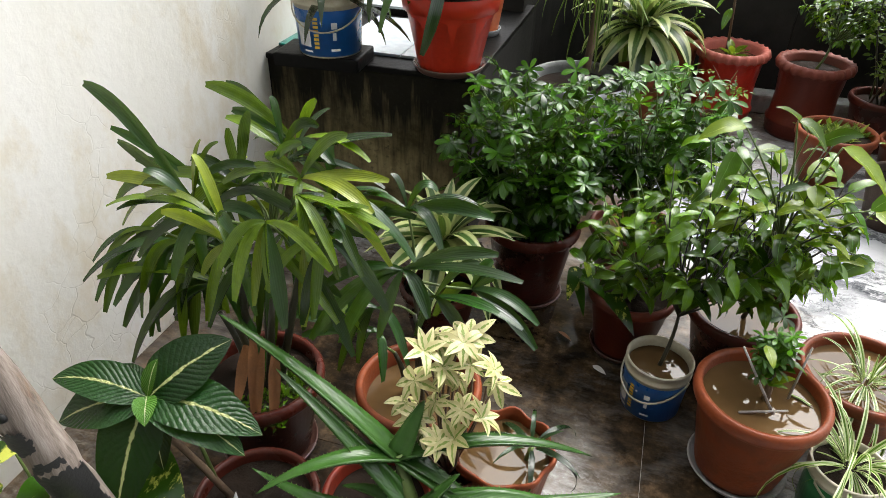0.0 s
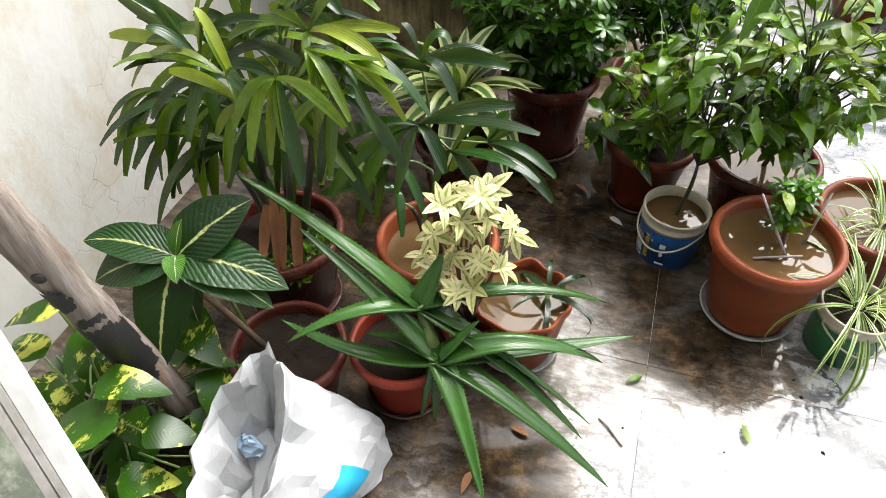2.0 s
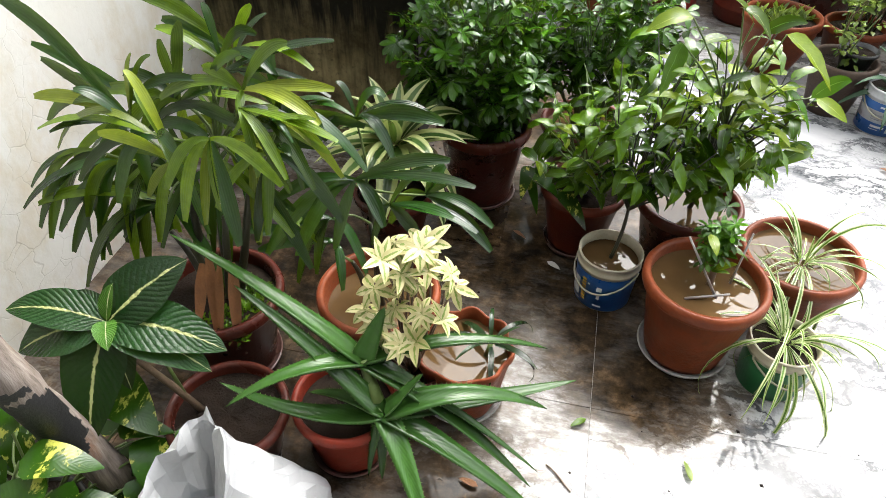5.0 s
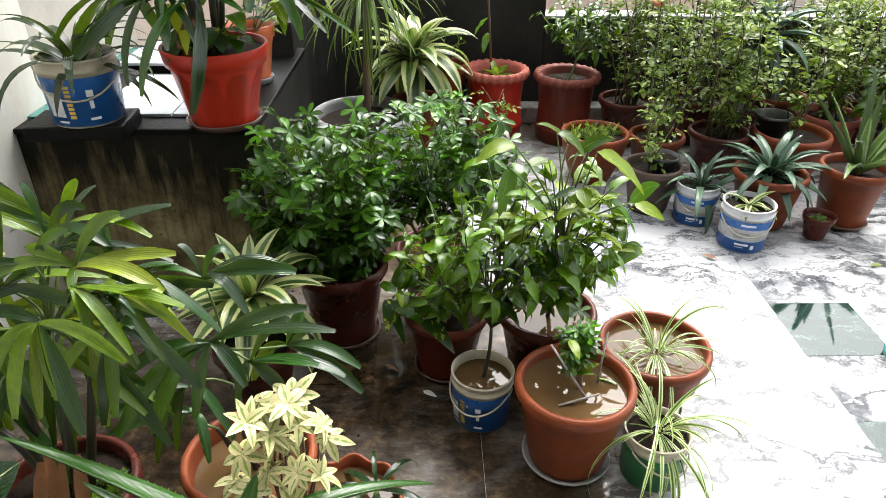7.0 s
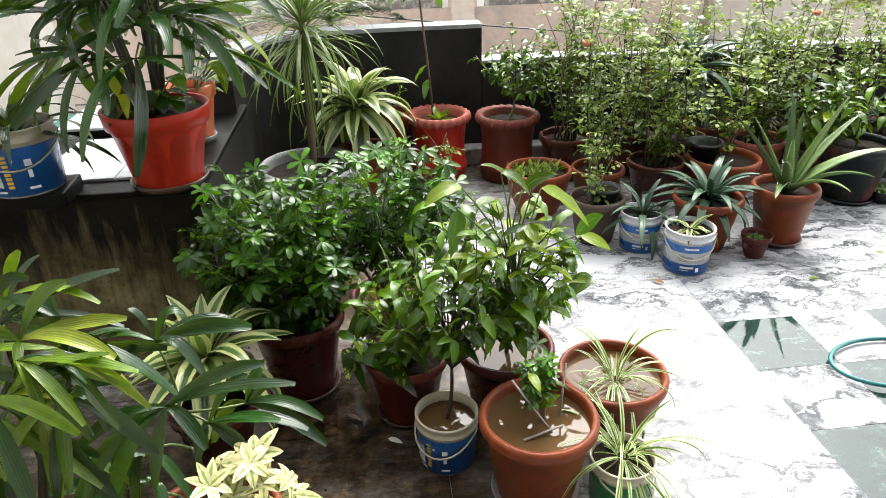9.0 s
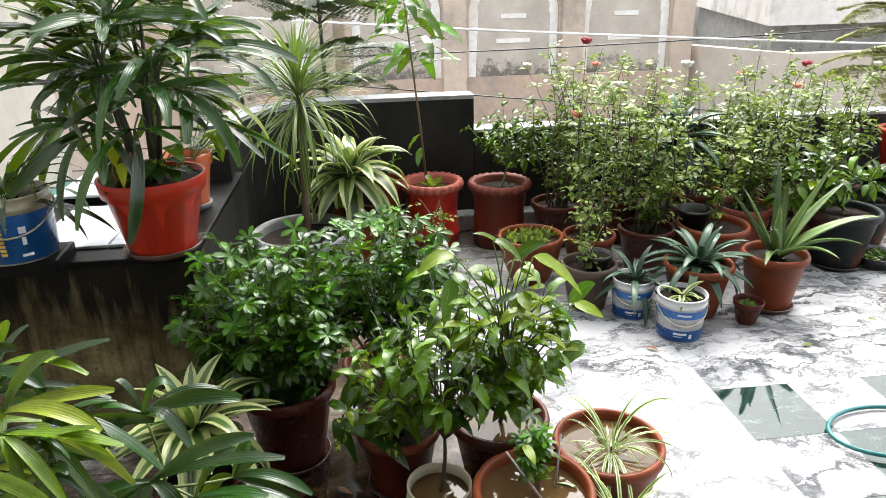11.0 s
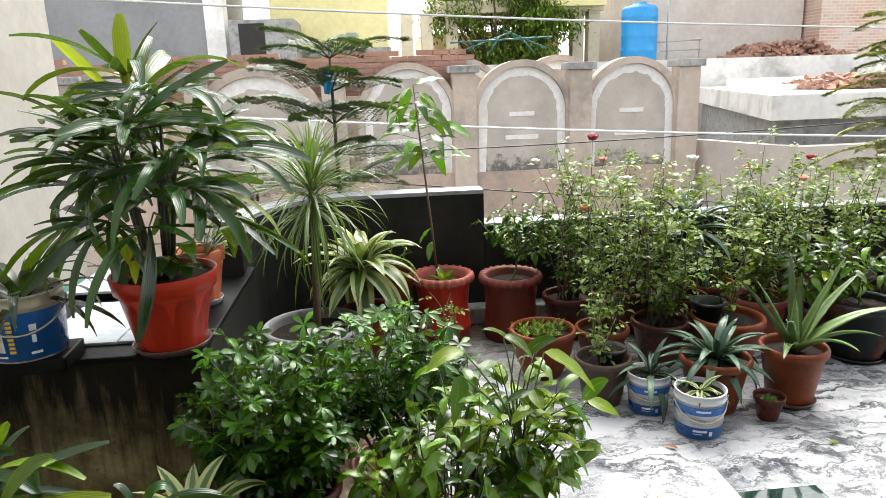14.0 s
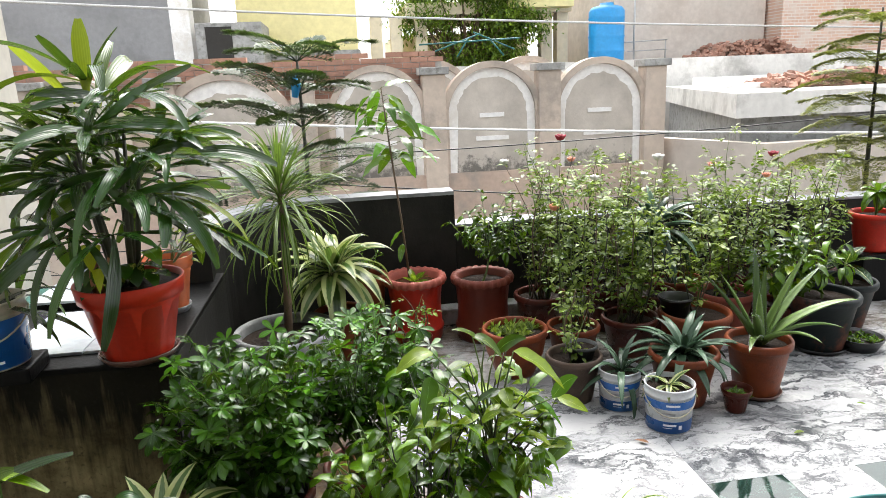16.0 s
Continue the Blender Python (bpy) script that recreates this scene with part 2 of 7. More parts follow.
def make_timber():
    m, t, b = nodes_of("weathered_timber", 0.65, 0.3)
    grain = noise_of(t, coords(t, "Object", (1, 1, 0.06)), 70, 6, 0.7)
    col = ramp(t, grain, (0.3, (0.055, 0.045, 0.036)), (0.5, (0.20, 0.165, 0.14)), (0.75, (0.35, 0.31, 0.275)))
    col = mixed(t, ramp(t, noise_of(t, coords(t, "Object", (1, 1, 0.35)), 12, 5, 0.65), (0.55, 0.0), (0.66, 0.8)), col, (0.17, 0.09, 0.05))
    t.links.new(col, b.inputs["Base Color"])
    bumped(t, b, grain, 0.6, 0.004)
    return m


def make_sack_film():
    """White woven film with sharp folds at two sizes."""
    m, t, b = nodes_of("white_plastic_sack", 0.42, 0.35)
    v = coords(t)
    wob = node(t, "TexNoise", Scale=9.0, Detail=4.0)
    t.links.new(v, wob.inputs["Vector"])
    bent = mixed(t, 0.10, v, wob.outputs["Color"])
    folds = None
    for sc, w in ((13.0, 1.0), (31.0, 0.35)):
        vo = node(t, "TexVoronoi", Scale=sc)
        t.links.new(bent, vo.inputs["Vector"])
        folds = vo.outputs["Distance"] if folds is None else calc(t, 'MULTIPLY_ADD', vo.outputs["Distance"], w, folds)
    big = noise_of(t, v, 6, 4)
    t.links.new(ramp(t, big, (0.3, (0.37, 0.38, 0.385)), (0.7, (0.42, 0.425, 0.43))), b.inputs["Base Color"])
    t.links.new(ramp(t, big, (0.3, 0.32), (0.7, 0.5)), b.inputs["Roughness"])
    bumped(t, b, folds, 0.3, 0.012)
    return m


WALL, MOULD, PARAPET = make_wall_paint(), make_mould(), make_dark_parapet()
MARBLE, GREEN_TILE, WATER = make_marble("wet_white_marble"), make_marble("dark_green_marble", False), make_water()
MORTAR = plain("cement_joint", (0.40, 0.385, 0.36), 0.8)
CEMENT = plain("grey_cement", (0.34, 0.34, 0.33), 0.7, dirt=(0.12, 0.12, 0.1))
CEMENT_TOP = plain("pale_wet_cement", (0.24, 0.25, 0.265), 0.45, 0.35, 6, dirt=(0.09, 0.09, 0.085))
TERRA = plain("terracotta", (0.20, 0.047, 0.016), 0.45, 0.35, 16, 0.3, dirt=(0.095, 0.03, 0.016), spec=0.18)
TERRA_AL = plain("dull_red_clay", (0.24, 0.032, 0.016), 0.4, 0.35, 16, 0.3, dirt=(0.11, 0.03, 0.02), spec=0.22)
TERRA_RB = plain("red_brown_clay", (0.125, 0.025, 0.012), 0.4, 0.3, 16, 0.3, dirt=(0.07, 0.025, 0.018), spec=0.22)
TERRA_DARK = plain("wet_dark_terracotta", (0.085, 0.018, 0.011), 0.3, 0.35, 16, 0.3, dirt=(0.05, 0.025, 0.02), spec=0.22)
TERRA_RED = plain("red_painted_clay", (0.48, 0.030, 0.016), 0.35, 0.25, 16, 0.25, dirt=(0.22, 0.03, 0.02), spec=0.22)
RED_PLASTIC = plain("red_plastic", (0.47, 0.030, 0.012), 0.36, 0.2, 10, 0.06, spec=0.3)
BROWN_POT = plain("maroon_clay", (0.125, 0.023, 0.013), 0.4, 0.35, 16, 0.3, spec=0.22)
RIM_DARK = plain("faded_maroon_clay", (0.17, 0.045, 0.03), 0.5, 0.3, 18, 0.3, spec=0.22)
RIM_PINK = plain("faded_pink_clay", (0.34, 0.09, 0.065), 0.5, 0.3, 18, 0.3, spec=0.22)
ORANGE_PLASTIC = plain("orange_plastic", (0.50, 0.12, 0.04), 0.35, 0.2, 10, 0.08)
BLACK_PLASTIC = plain("black_plastic", (0.015, 0.016, 0.017), 0.35, 0.3, 12, 0.1)
DARK_POT = plain("dark_teal_clay", (0.008, 0.013, 0.013), 0.6, 0.4, 9, 0.2, spec=0.25, dirt=(0.13, 0.035, 0.015))
GREY_TUB = plain("rough_stained_cement", (0.30, 0.305, 0.31), 0.85, 0.45, 12, 0.7, dirt=(0.06, 0.055, 0.045))
GREY_POT = plain("dark_stained_clay", (0.085, 0.06, 0.048), 0.5, 0.35, 14, 0.3, dirt=(0.1, 0.07, 0.05), spec=0.15)
WHITE_PLASTIC = plain("off_white_plastic", (0.48, 0.44, 0.33), 0.4, 0.2, 12, 0.08, dirt=(0.30, 0.25, 0.15))
BLUE_LABEL = plain("blue_printed_plastic", (0.015, 0.12, 0.42), 0.3, 0.2, 8, 0.05)
PALE_LABEL = plain("pale_printed_plastic", (0.60, 0.62, 0.64), 0.3, 0.15, 8, 0.05, dirt=(0.35, 0.35, 0.33))
PALE_GREY = plain("grey_print", (0.38, 0.40, 0.43), 0.35, 0.2, 8, 0.05)
YELLOW_PRINT = plain("yellow_print", (0.65, 0.42, 0.05), 0.35, 0.1, 8, 0.0)
WHITE_PRINT = plain("white_print", (0.75, 0.77, 0.8), 0.35, 0.1, 8, 0.0)
GREEN_PLASTIC = plain("green_plastic", (0.02, 0.17, 0.05), 0.35, 0.2, 8, 0.08)
SOIL = plain("wet_soil", (0.020, 0.013, 0.009), 0.85, 0.5, 30, 0.9, spec=0.15)
SAUCER = plain("saucer_plastic", (0.10, 0.05, 0.04), 0.3, 0.3, 12, 0.1)
STEM_G = plain("green_stem", (0.10, 0.15, 0.035), 0.5, 0.3, 30, 0.2)
STEM_D = plain("dark_cane", (0.03, 0.03, 0.014), 0.5, 0.4, 40, 0.4)
STEM_B = plain("brown_stem", (0.13, 0.085, 0.05), 0.7, 0.35, 40, 0.5)
FIBRE = plain("dry_fibre", (0.26, 0.11, 0.04), 0.7, 0.4, 40, 0.6)
WOOD = make_timber()
GREY_WOOD = plain("grey_weathered_wood", (0.34, 0.32, 0.30), 0.7, 0.3, 12, 0.4, dirt=(0.12, 0.11, 0.1))
BLACK_TAR = plain("black_char", (0.012, 0.012, 0.012), 0.5, 0.3, 20, 0.4)
BAG = make_sack_film()
CYAN_PRINT = plain("cyan_print", (0.02, 0.36, 0.62), 0.35, 0.1, 8, 0.0)
WIRE_BLACK = plain("black_cable", (0.02, 0.02, 0.02), 0.5, 0.2, 8, 0.0)
WIRE_WHITE = plain("white_cable", (0.75, 0.75, 0.75), 0.4, 0.1, 8, 0.0)
HOSE = plain("teal_hose", (0.012, 0.13, 0.13), 0.35, 0.3, 8, 0.05)
GALV = plain("grey_metal_wire", (0.45, 0.45, 0.44), 0.35, 0.2, 20, 0.05, metal=0.8)
PLASTER_TAN = plain("grey_tan_plaster", (0.58, 0.49, 0.41), 0.85, 0.2, 1.6, 0.3, dirt=(0.22, 0.20, 0.18))
PLASTER_WHITE = plain("flaking_white_plaster", (0.90, 0.89, 0.87), 0.85, 0.08, 2.5, 0.3, dirt=(0.68, 0.64, 0.58))
PLASTER_PINK = plain("pinkish_plaster", (0.56, 0.43, 0.35), 0.8, 0.25, 2, 0.3, dirt=(0.3, 0.27, 0.24))
PALE_RENDER = plain("pale_rough_render", (0.62, 0.56, 0.50), 0.85, 0.2, 1.0, 0.4, dirt=(0.44, 0.38, 0.33))


def make_far_brick():
    m, t, b = nodes_of("sunlit_far_brick", 0.85)
    mp = coords(t, "Object")
    sw = t.nodes.new("ShaderNodeMapping")
    sw.inputs["Rotation"].default_value = (math.pi / 2, 0, 0)
    t.links.new(mp, sw.inputs[0])
    br = node(t, "TexBrick", Scale=1.0)
    br.inputs["Brick Width"].default_value, br.inputs["Row Height"].default_value, br.inputs["Mortar Size"].default_value = 0.25, 0.09, 0.012
    br.inputs["Color1"].default_value, br.inputs["Color2"].default_value, br.inputs["Mortar"].default_value = (0.62, 0.42, 0.32, 1), (0.50, 0.30, 0.22, 1), (0.62, 0.56, 0.50, 1)
    t.links.new(sw.outputs[0], br.inputs["Vector"])
    t.links.new(mixed(t, ramp(t, noise_of(t, mp, 1.2, 5), (0.45, 0.0), (0.6, 0.7)), br.outputs["Color"], (0.62, 0.56, 0.50)), b.inputs["Base Color"])
    return m


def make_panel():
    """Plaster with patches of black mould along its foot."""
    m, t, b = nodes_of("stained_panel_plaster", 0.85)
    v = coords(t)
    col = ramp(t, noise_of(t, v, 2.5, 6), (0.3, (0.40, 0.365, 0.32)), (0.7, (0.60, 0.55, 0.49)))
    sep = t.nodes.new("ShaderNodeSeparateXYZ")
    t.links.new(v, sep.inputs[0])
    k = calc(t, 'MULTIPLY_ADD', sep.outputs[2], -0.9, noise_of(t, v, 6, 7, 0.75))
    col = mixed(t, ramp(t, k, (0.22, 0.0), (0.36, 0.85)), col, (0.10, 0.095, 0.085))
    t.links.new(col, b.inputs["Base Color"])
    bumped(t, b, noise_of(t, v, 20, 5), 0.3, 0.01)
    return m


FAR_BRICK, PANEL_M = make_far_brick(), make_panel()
GREY_RENDER = plain("grey_render", (0.28, 0.28, 0.285), 0.85, 0.2, 1.2, 0.3, dirt=(0.18, 0.18, 0.18))
YELLOW_PAINT = plain("cream_yellow_paint", (0.80, 0.72, 0.36), 0.8, 0.1, 1.0, 0.15)
CREAM_PAINT = plain("cream_paint", (0.74, 0.66, 0.50), 0.8, 0.12, 1.0, 0.15)
BRICK_M = plain("old_red_brick", (0.42, 0.23, 0.165), 0.85, 0.4, 5, 0.5, dirt=(0.2, 0.15, 0.12))
SLAB_M = plain("pale_concrete", (0.72, 0.71, 0.68), 0.7, 0.2, 1.5, 0.3, dirt=(0.3, 0.29, 0.27))
TANK_M = plain("blue_tank_plastic", (0.02, 0.28, 0.62), 0.4, 0.12, 2, 0.05)
DARK_VOID = plain("dark_interior", (0.03, 0.028, 0.025), 0.9, 0.3, 3, 0.2)
GROUND_M = plain("wet_dusty_ground", (0.22, 0.20, 0.17), 0.7, 0.3, 0.6, 0.3)
LEDGE_TOP = plain("black_wet_cement", (0.006, 0.006, 0.006), 0.45, 0.4, 8, 0.4, spec=0.09)

L_RHAPIS = leafy("palm_leaflet", (0.026, 0.086, 0.003), (0.135, 0.235, 0.005), 0.28, 'lines', (0.19, 0.30, 0.07), tip=(0.25, 0.14, 0.05))
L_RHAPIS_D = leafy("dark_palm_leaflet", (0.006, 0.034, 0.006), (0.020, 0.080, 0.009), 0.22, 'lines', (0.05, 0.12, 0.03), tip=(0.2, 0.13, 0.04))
L_RHAPIS_Y = leafy("yellowing_palm_leaflet", (0.14, 0.23, 0.012), (0.26, 0.33, 0.02), 0.3, 'lines', (0.42, 0.44, 0.1), tip=(0.32, 0.16, 0.06))
L_DRAC_ST = leafy("striped_dracaena_leaf", (0.045, 0.12, 0.025), (0.09, 0.17, 0.045), 0.3, 'edge', (0.38, 0.42, 0.17))
L_DRAC_D = leafy("dark_strap_leaf", (0.008, 0.028, 0.011), (0.02, 0.048, 0.018), 0.22, None)
L_MARG = leafy("thin_strap_leaf", (0.045, 0.11, 0.022), (0.13, 0.22, 0.05), 0.3, 'edge', (0.14, 0.21, 0.05))
L_ALOE = leafy("aloe_leaf", (0.030, 0.092, 0.016), (0.046, 0.122, 0.022), 0.28, None, through_light=0.08, tip=(0.24, 0.13, 0.05), rib=5)
L_ALOE2 = leafy("pale_aloe_leaf", (0.09, 0.17, 0.045), (0.17, 0.26, 0.075), 0.35, None, through_light=0.1, tip=(0.25, 0.2, 0.08), rib=5)
L_AGAVE = leafy("agave_leaf", (0.055, 0.120, 0.075), (0.115, 0.19, 0.12), 0.30, None, through_light=0.08, rib=5)
L_BIG = leafy("large_ribbed_leaf", (0.008, 0.044, 0.008), (0.016, 0.068, 0.012), 0.30, 'rib', (0.42, 0.46, 0.18), rib=6, coat=0.12, through_light=0.22)
L_BIG_Y = leafy("young_ribbed_leaf", (0.06, 0.18, 0.02), (0.09, 0.24, 0.03), 0.28, 'rib', (0.5, 0.55, 0.25), rib=6)
L_POTHOS = leafy("variegated_heart_leaf", (0.012, 0.055, 0.004), (0.030, 0.10, 0.006), 0.34, None, blotch=(0.40, 0.42, 0.07), coat=0.08, rib=5)
L_VAR = leafy("cream_variegated_leaf", (0.58, 0.53, 0.25), (0.70, 0.66, 0.37), 0.35, 'heart', (0.20, 0.28, 0.07), vary=0.1, through_light=0.2, rib=5)
L_SCHEF = leafy("glossy_umbrella_leaflet", (0.013, 0.060, 0.004), (0.055, 0.155, 0.008), 0.27, 'rib', (0.08, 0.19, 0.04), rib=5, coat=0.08)
L_SCHEF_Y = leafy("fresh_umbrella_leaflet", (0.055, 0.20, 0.010), (0.10, 0.29, 0.012), 0.26, 'rib', (0.14, 0.28, 0.05), rib=5)
L_SHRUB = leafy("glossy_green_leaf", (0.022, 0.080, 0.004), (0.115, 0.24, 0.008), 0.26, 'rib', (0.11, 0.25, 0.05), rib=5, coat=0.12)
L_SHRUB_Y = leafy("young_yellow_green_leaf", (0.10, 0.22, 0.010), (0.25, 0.35, 0.015), 0.25, 'rib', (0.4, 0.5, 0.08), through_light=0.45, rib=5)
L_LIME = leafy("lime_young_palm_leaf", (0.36, 0.44, 0.008), (0.46, 0.52, 0.012), 0.35, 'lines', (0.5, 0.55, 0.05), through_light=0.4)
L_ROSE = leafy("rose_leaf", (0.055, 0.115, 0.020), (0.235, 0.32, 0.055), 0.38, None, vary=0.3, through_light=0.38, rib=5, coat=0.08)
L_ROSE_Y = leafy("young_rose_leaf", (0.13, 0.22, 0.02), (0.28, 0.38, 0.05), 0.45, None, through_light=0.35, rib=5, coat=0.1)
L_SPIDER = leafy("spider_plant_blade", (0.06, 0.17, 0.015), (0.12, 0.26, 0.025), 0.3, 'edge', (0.46, 0.52, 0.26))
L_PINE = leafy("pine_needle", (0.03, 0.08, 0.025), (0.06, 0.12, 0.035), 0.5, None)
L_PINE_Y = leafy("golden_conifer_needle", (0.24, 0.30, 0.04), (0.46, 0.48, 0.07), 0.5, None)
L_TREE = leafy("mango_tree_leaf", (0.07, 0.17, 0.02), (0.24, 0.36, 0.035), 0.5, None, rib=5)
PETAL_W = plain("white_petal", (0.75, 0.72, 0.68), 0.6, 0.15, 40, 0.1)
PETAL_R = plain("dark_red_petal", (0.30, 0.01, 0.03), 0.6, 0.15, 40, 0.1)
PETAL_P = plain("salmon_petal", (0.70, 0.25, 0.16), 0.6, 0.15, 40, 0.1)


# ---- mesh building ----
def mk(name, verts, faces, mats, uvs=None, smooth=True, slots=None):
    """A mesh from computed vertices and faces. uvs: one (u, v) a vertex; slots: a material slot a face."""
    me = bpy.data.meshes.new(name)
    me.from_pydata([tuple(v) for v in verts], [], faces)
    for m in (mats if isinstance(mats, (list, tuple)) else [mats]):
        me.materials.append(m)
    if uvs is not None:
        lay = me.uv_layers.new(name="UVMap")
        idx = np.empty(len(me.loops), dtype=np.int32)
        me.loops.foreach_get("vertex_index", idx)
        lay.data.foreach_set("uv", np.asarray(uvs, dtype=np.float32)[idx].ravel())
    if slots is not None:
        me.polygons.foreach_set("material_index", slots)
    me.polygons.foreach_set("use_smooth", [smooth] * len(me.polygons))
    me.update()
    return me


class Soup:
    """Gathers pieces into one mesh."""
    def __init__(self):
        self.v, self.f, self.uv, self.s = [], [], [], []

    def add(self, piece, m=None, slot=0):
        v, f, uv = piece
        n = len(self.v)
        self.v += [m @ Vector(p) for p in v] if m else [Vector(p) for p in v]
        self.f += [tuple(i + n for i in q) for q in f]
        self.uv += uv if uv else [(0.5, 0.5)] * len(v)
        self.s += [slot] * len(f)
        return self

    def mesh(self, name, mats, smooth=True):
        return mk(name, self.v, self.f, mats, self.uv, smooth, self.s)


def lathe(profile, n=36, wave=None):
    """Turned shape from (radius, height) pairs, from the outside bottom over the rim to the inside. wave(angle, index) -> (dr, dz)."""
    v, f, uv = [], [], []
    for k, (r, z) in enumerate(profile):
        for j in range(n):
            a = 2 * math.pi * j / n
            dr, dz = wave(a, k) if wave else (0, 0)
            v.append(((r + dr) * math.cos(a), (r + dr) * math.sin(a), z + dz))
            uv.append((j / n, k / len(profile)))
    for k in range(len(profile) - 1):
        for j in range(n):
            f.append((k * n + j, k * n + (j + 1) % n, (k + 1) * n + (j + 1) % n, (k + 1) * n + j))
    f.append(tuple(range(n - 1, -1, -1)))
    return v, f, uv


def disc(r, z=0.0, n=32, rings=5, lump=0.0):
    v, f = [(0, 0, z + U(-lump, lump))], []
    for k in range(1, rings + 1):
        for j in range(n):
            a = 2 * math.pi * j / n
            v.append((r * k / rings * math.cos(a), r * k / rings * math.sin(a), z + (U(-lump, lump) if k < rings else 0)))
    for j in range(n):
        f.append((0, 1 + j, 1 + (j + 1) % n))
    for k in range(1, rings):
        a, b = 1 + (k - 1) * n, 1 + k * n
        for j in range(n):
            f.append((a + j, b + j, b + (j + 1) % n, a + (j + 1) % n))
    return v, f, None


def tube(points, radii, n=7):
    pts = [Vector(p) for p in points]
    if isinstance(radii, (int, float)):
        radii = [radii] * len(pts)
    v, f = [], []
    side = Vector((1, 0, 0))
    for k, p in enumerate(pts):
        d = (pts[min(k + 1, len(pts) - 1)] - pts[max(k - 1, 0)]).normalized()
        side = (side - d * side.dot(d))
        side = side.normalized() if side.length > 1e-4 else d.orthogonal().normalized()
        up = d.cross(side)
        for j in range(n):
            a = 2 * math.pi * j / n
            v.append(p + (side * math.cos(a) + up * math.sin(a)) * radii[k])
    for k in range(len(pts) - 1):
        for j in range(n):
            f.append((k * n + j, k * n + (j + 1) % n, (k + 1) * n + (j + 1) % n, (k + 1) * n + j))
    f.append(tuple(range(n - 1, -1, -1)))
    f.append(tuple((len(pts) - 1) * n + j for j in range(n)))
    return v, f, None


def box(x0, y0, z0, x1, y1, z1, bevel=0.0):
    bm = bmesh.new()
    bmesh.ops.create_cube(bm, size=1.0)
    for q in bm.verts:
        q.co = Vector((x0 + (q.co.x + 0.5) * (x1 - x0), y0 + (q.co.y + 0.5) * (y1 - y0), z0 + (q.co.z + 0.5) * (z1 - z0)))
    if bevel:
        bmesh.ops.bevel(bm, geom=list(bm.edges), offset=bevel, segments=2, affect='EDGES', profile=0.6)
    bm.verts.index_update()
    out = [tuple(q.co) for q in bm.verts], [tuple(q.index for q in p.verts) for p in bm.faces], None
    bm.free()
    return out


WIDTHS = {
    'lance': lambda v: math.sin(math.pi * min(1, v ** 0.75 * 0.985 + 0.015)) ** 0.85,
    'ovate': lambda v: math.sin(math.pi * v ** 0.72) ** 0.75,
    'strap': lambda v: min(1, 0.45 + 2.2 * v) * (1 - v ** 3.5),
    'blunt': lambda v: min(1, 0.22 + 1.7 * v) * (1 if v < 0.7 else 1 - 0.62 * ((v - 0.7) / 0.3) ** 1.6),
    'taper': lambda v: (1 - v) ** 0.62 * min(1, 0.8 + v * 2),
    'ellipse': lambda v: math.sin(math.pi * v ** 1.1) ** 0.6 if 0 < v < 1 else 0.06,
    'obovate': lambda v: max(0.06, math.sin(math.pi * v ** 1.55)) ** 0.6 if v < 1 else 0.0,
    'heart': lambda v: (min(1, v / 0.16) ** 0.5) * math.cos(max(0, v - 0.16) / 0.84 * math.pi / 2) ** 0.8,
}


def blade(L, W, bend=0.6, fold=0.2, shape='lance', segs=8, thick=0.0, twist=0.0, curl=0.0, start=0.0, wavy=0.0):
    """A leaf from the origin along +y, arching down by bend radians; fold: how far its halves rise; thick: a fleshy leaf."""
    v, f, uv = [], [], []
    y = z = 0.0
    wf = WIDTHS[shape]
    for k in range(segs + 1):
        s = k / segs
        ang = start - bend * s ** 1.3
        if k:
            y, z = y + L / segs * math.cos(ang), z + L / segs * math.sin(ang)
        w = max(W * 0.5 * wf(s), 0.0004)
        tw = twist * s
        rows = [(-1, fold), (0, 0.0), (1, fold)] if not thick else [(-1, fold), (-0.5, fold * 0.3), (0, 0), (0.5, fold * 0.3), (1, fold), (0.55, -thick), (-0.55, -thick)]
        for c, h in rows:
            hh = (h * w if h >= 0 else h * max(1 - s, 0.05) ** 0.7) + wavy * w * math.sin(s * 17 + c * 2.2)
            x0, h0 = c * w, hh
            x1, h1 = x0 * math.cos(tw) - h0 * math.sin(tw), x0 * math.sin(tw) + h0 * math.cos(tw)
            v.append((x1 + curl * s * s, y - h1 * math.sin(ang), z + h1 * math.cos(ang)))
            uv.append((0.5 + c * 0.5, s))
    n = 7 if thick else 3
    for k in range(segs):
        a, b = k * n, (k + 1) * n
        if thick:
            f += [(a + j, a + (j + 1) % n, b + (j + 1) % n, b + j) for j in range(n)]
        else:
            f += [(a, a + 1, b + 1, b), (a + 1, a + 2, b + 2, b + 1)]
    if thick:
        f += [tuple(range(n - 1, -1, -1)), tuple(segs * n + j for j in range(n))]
    return v, f, uv


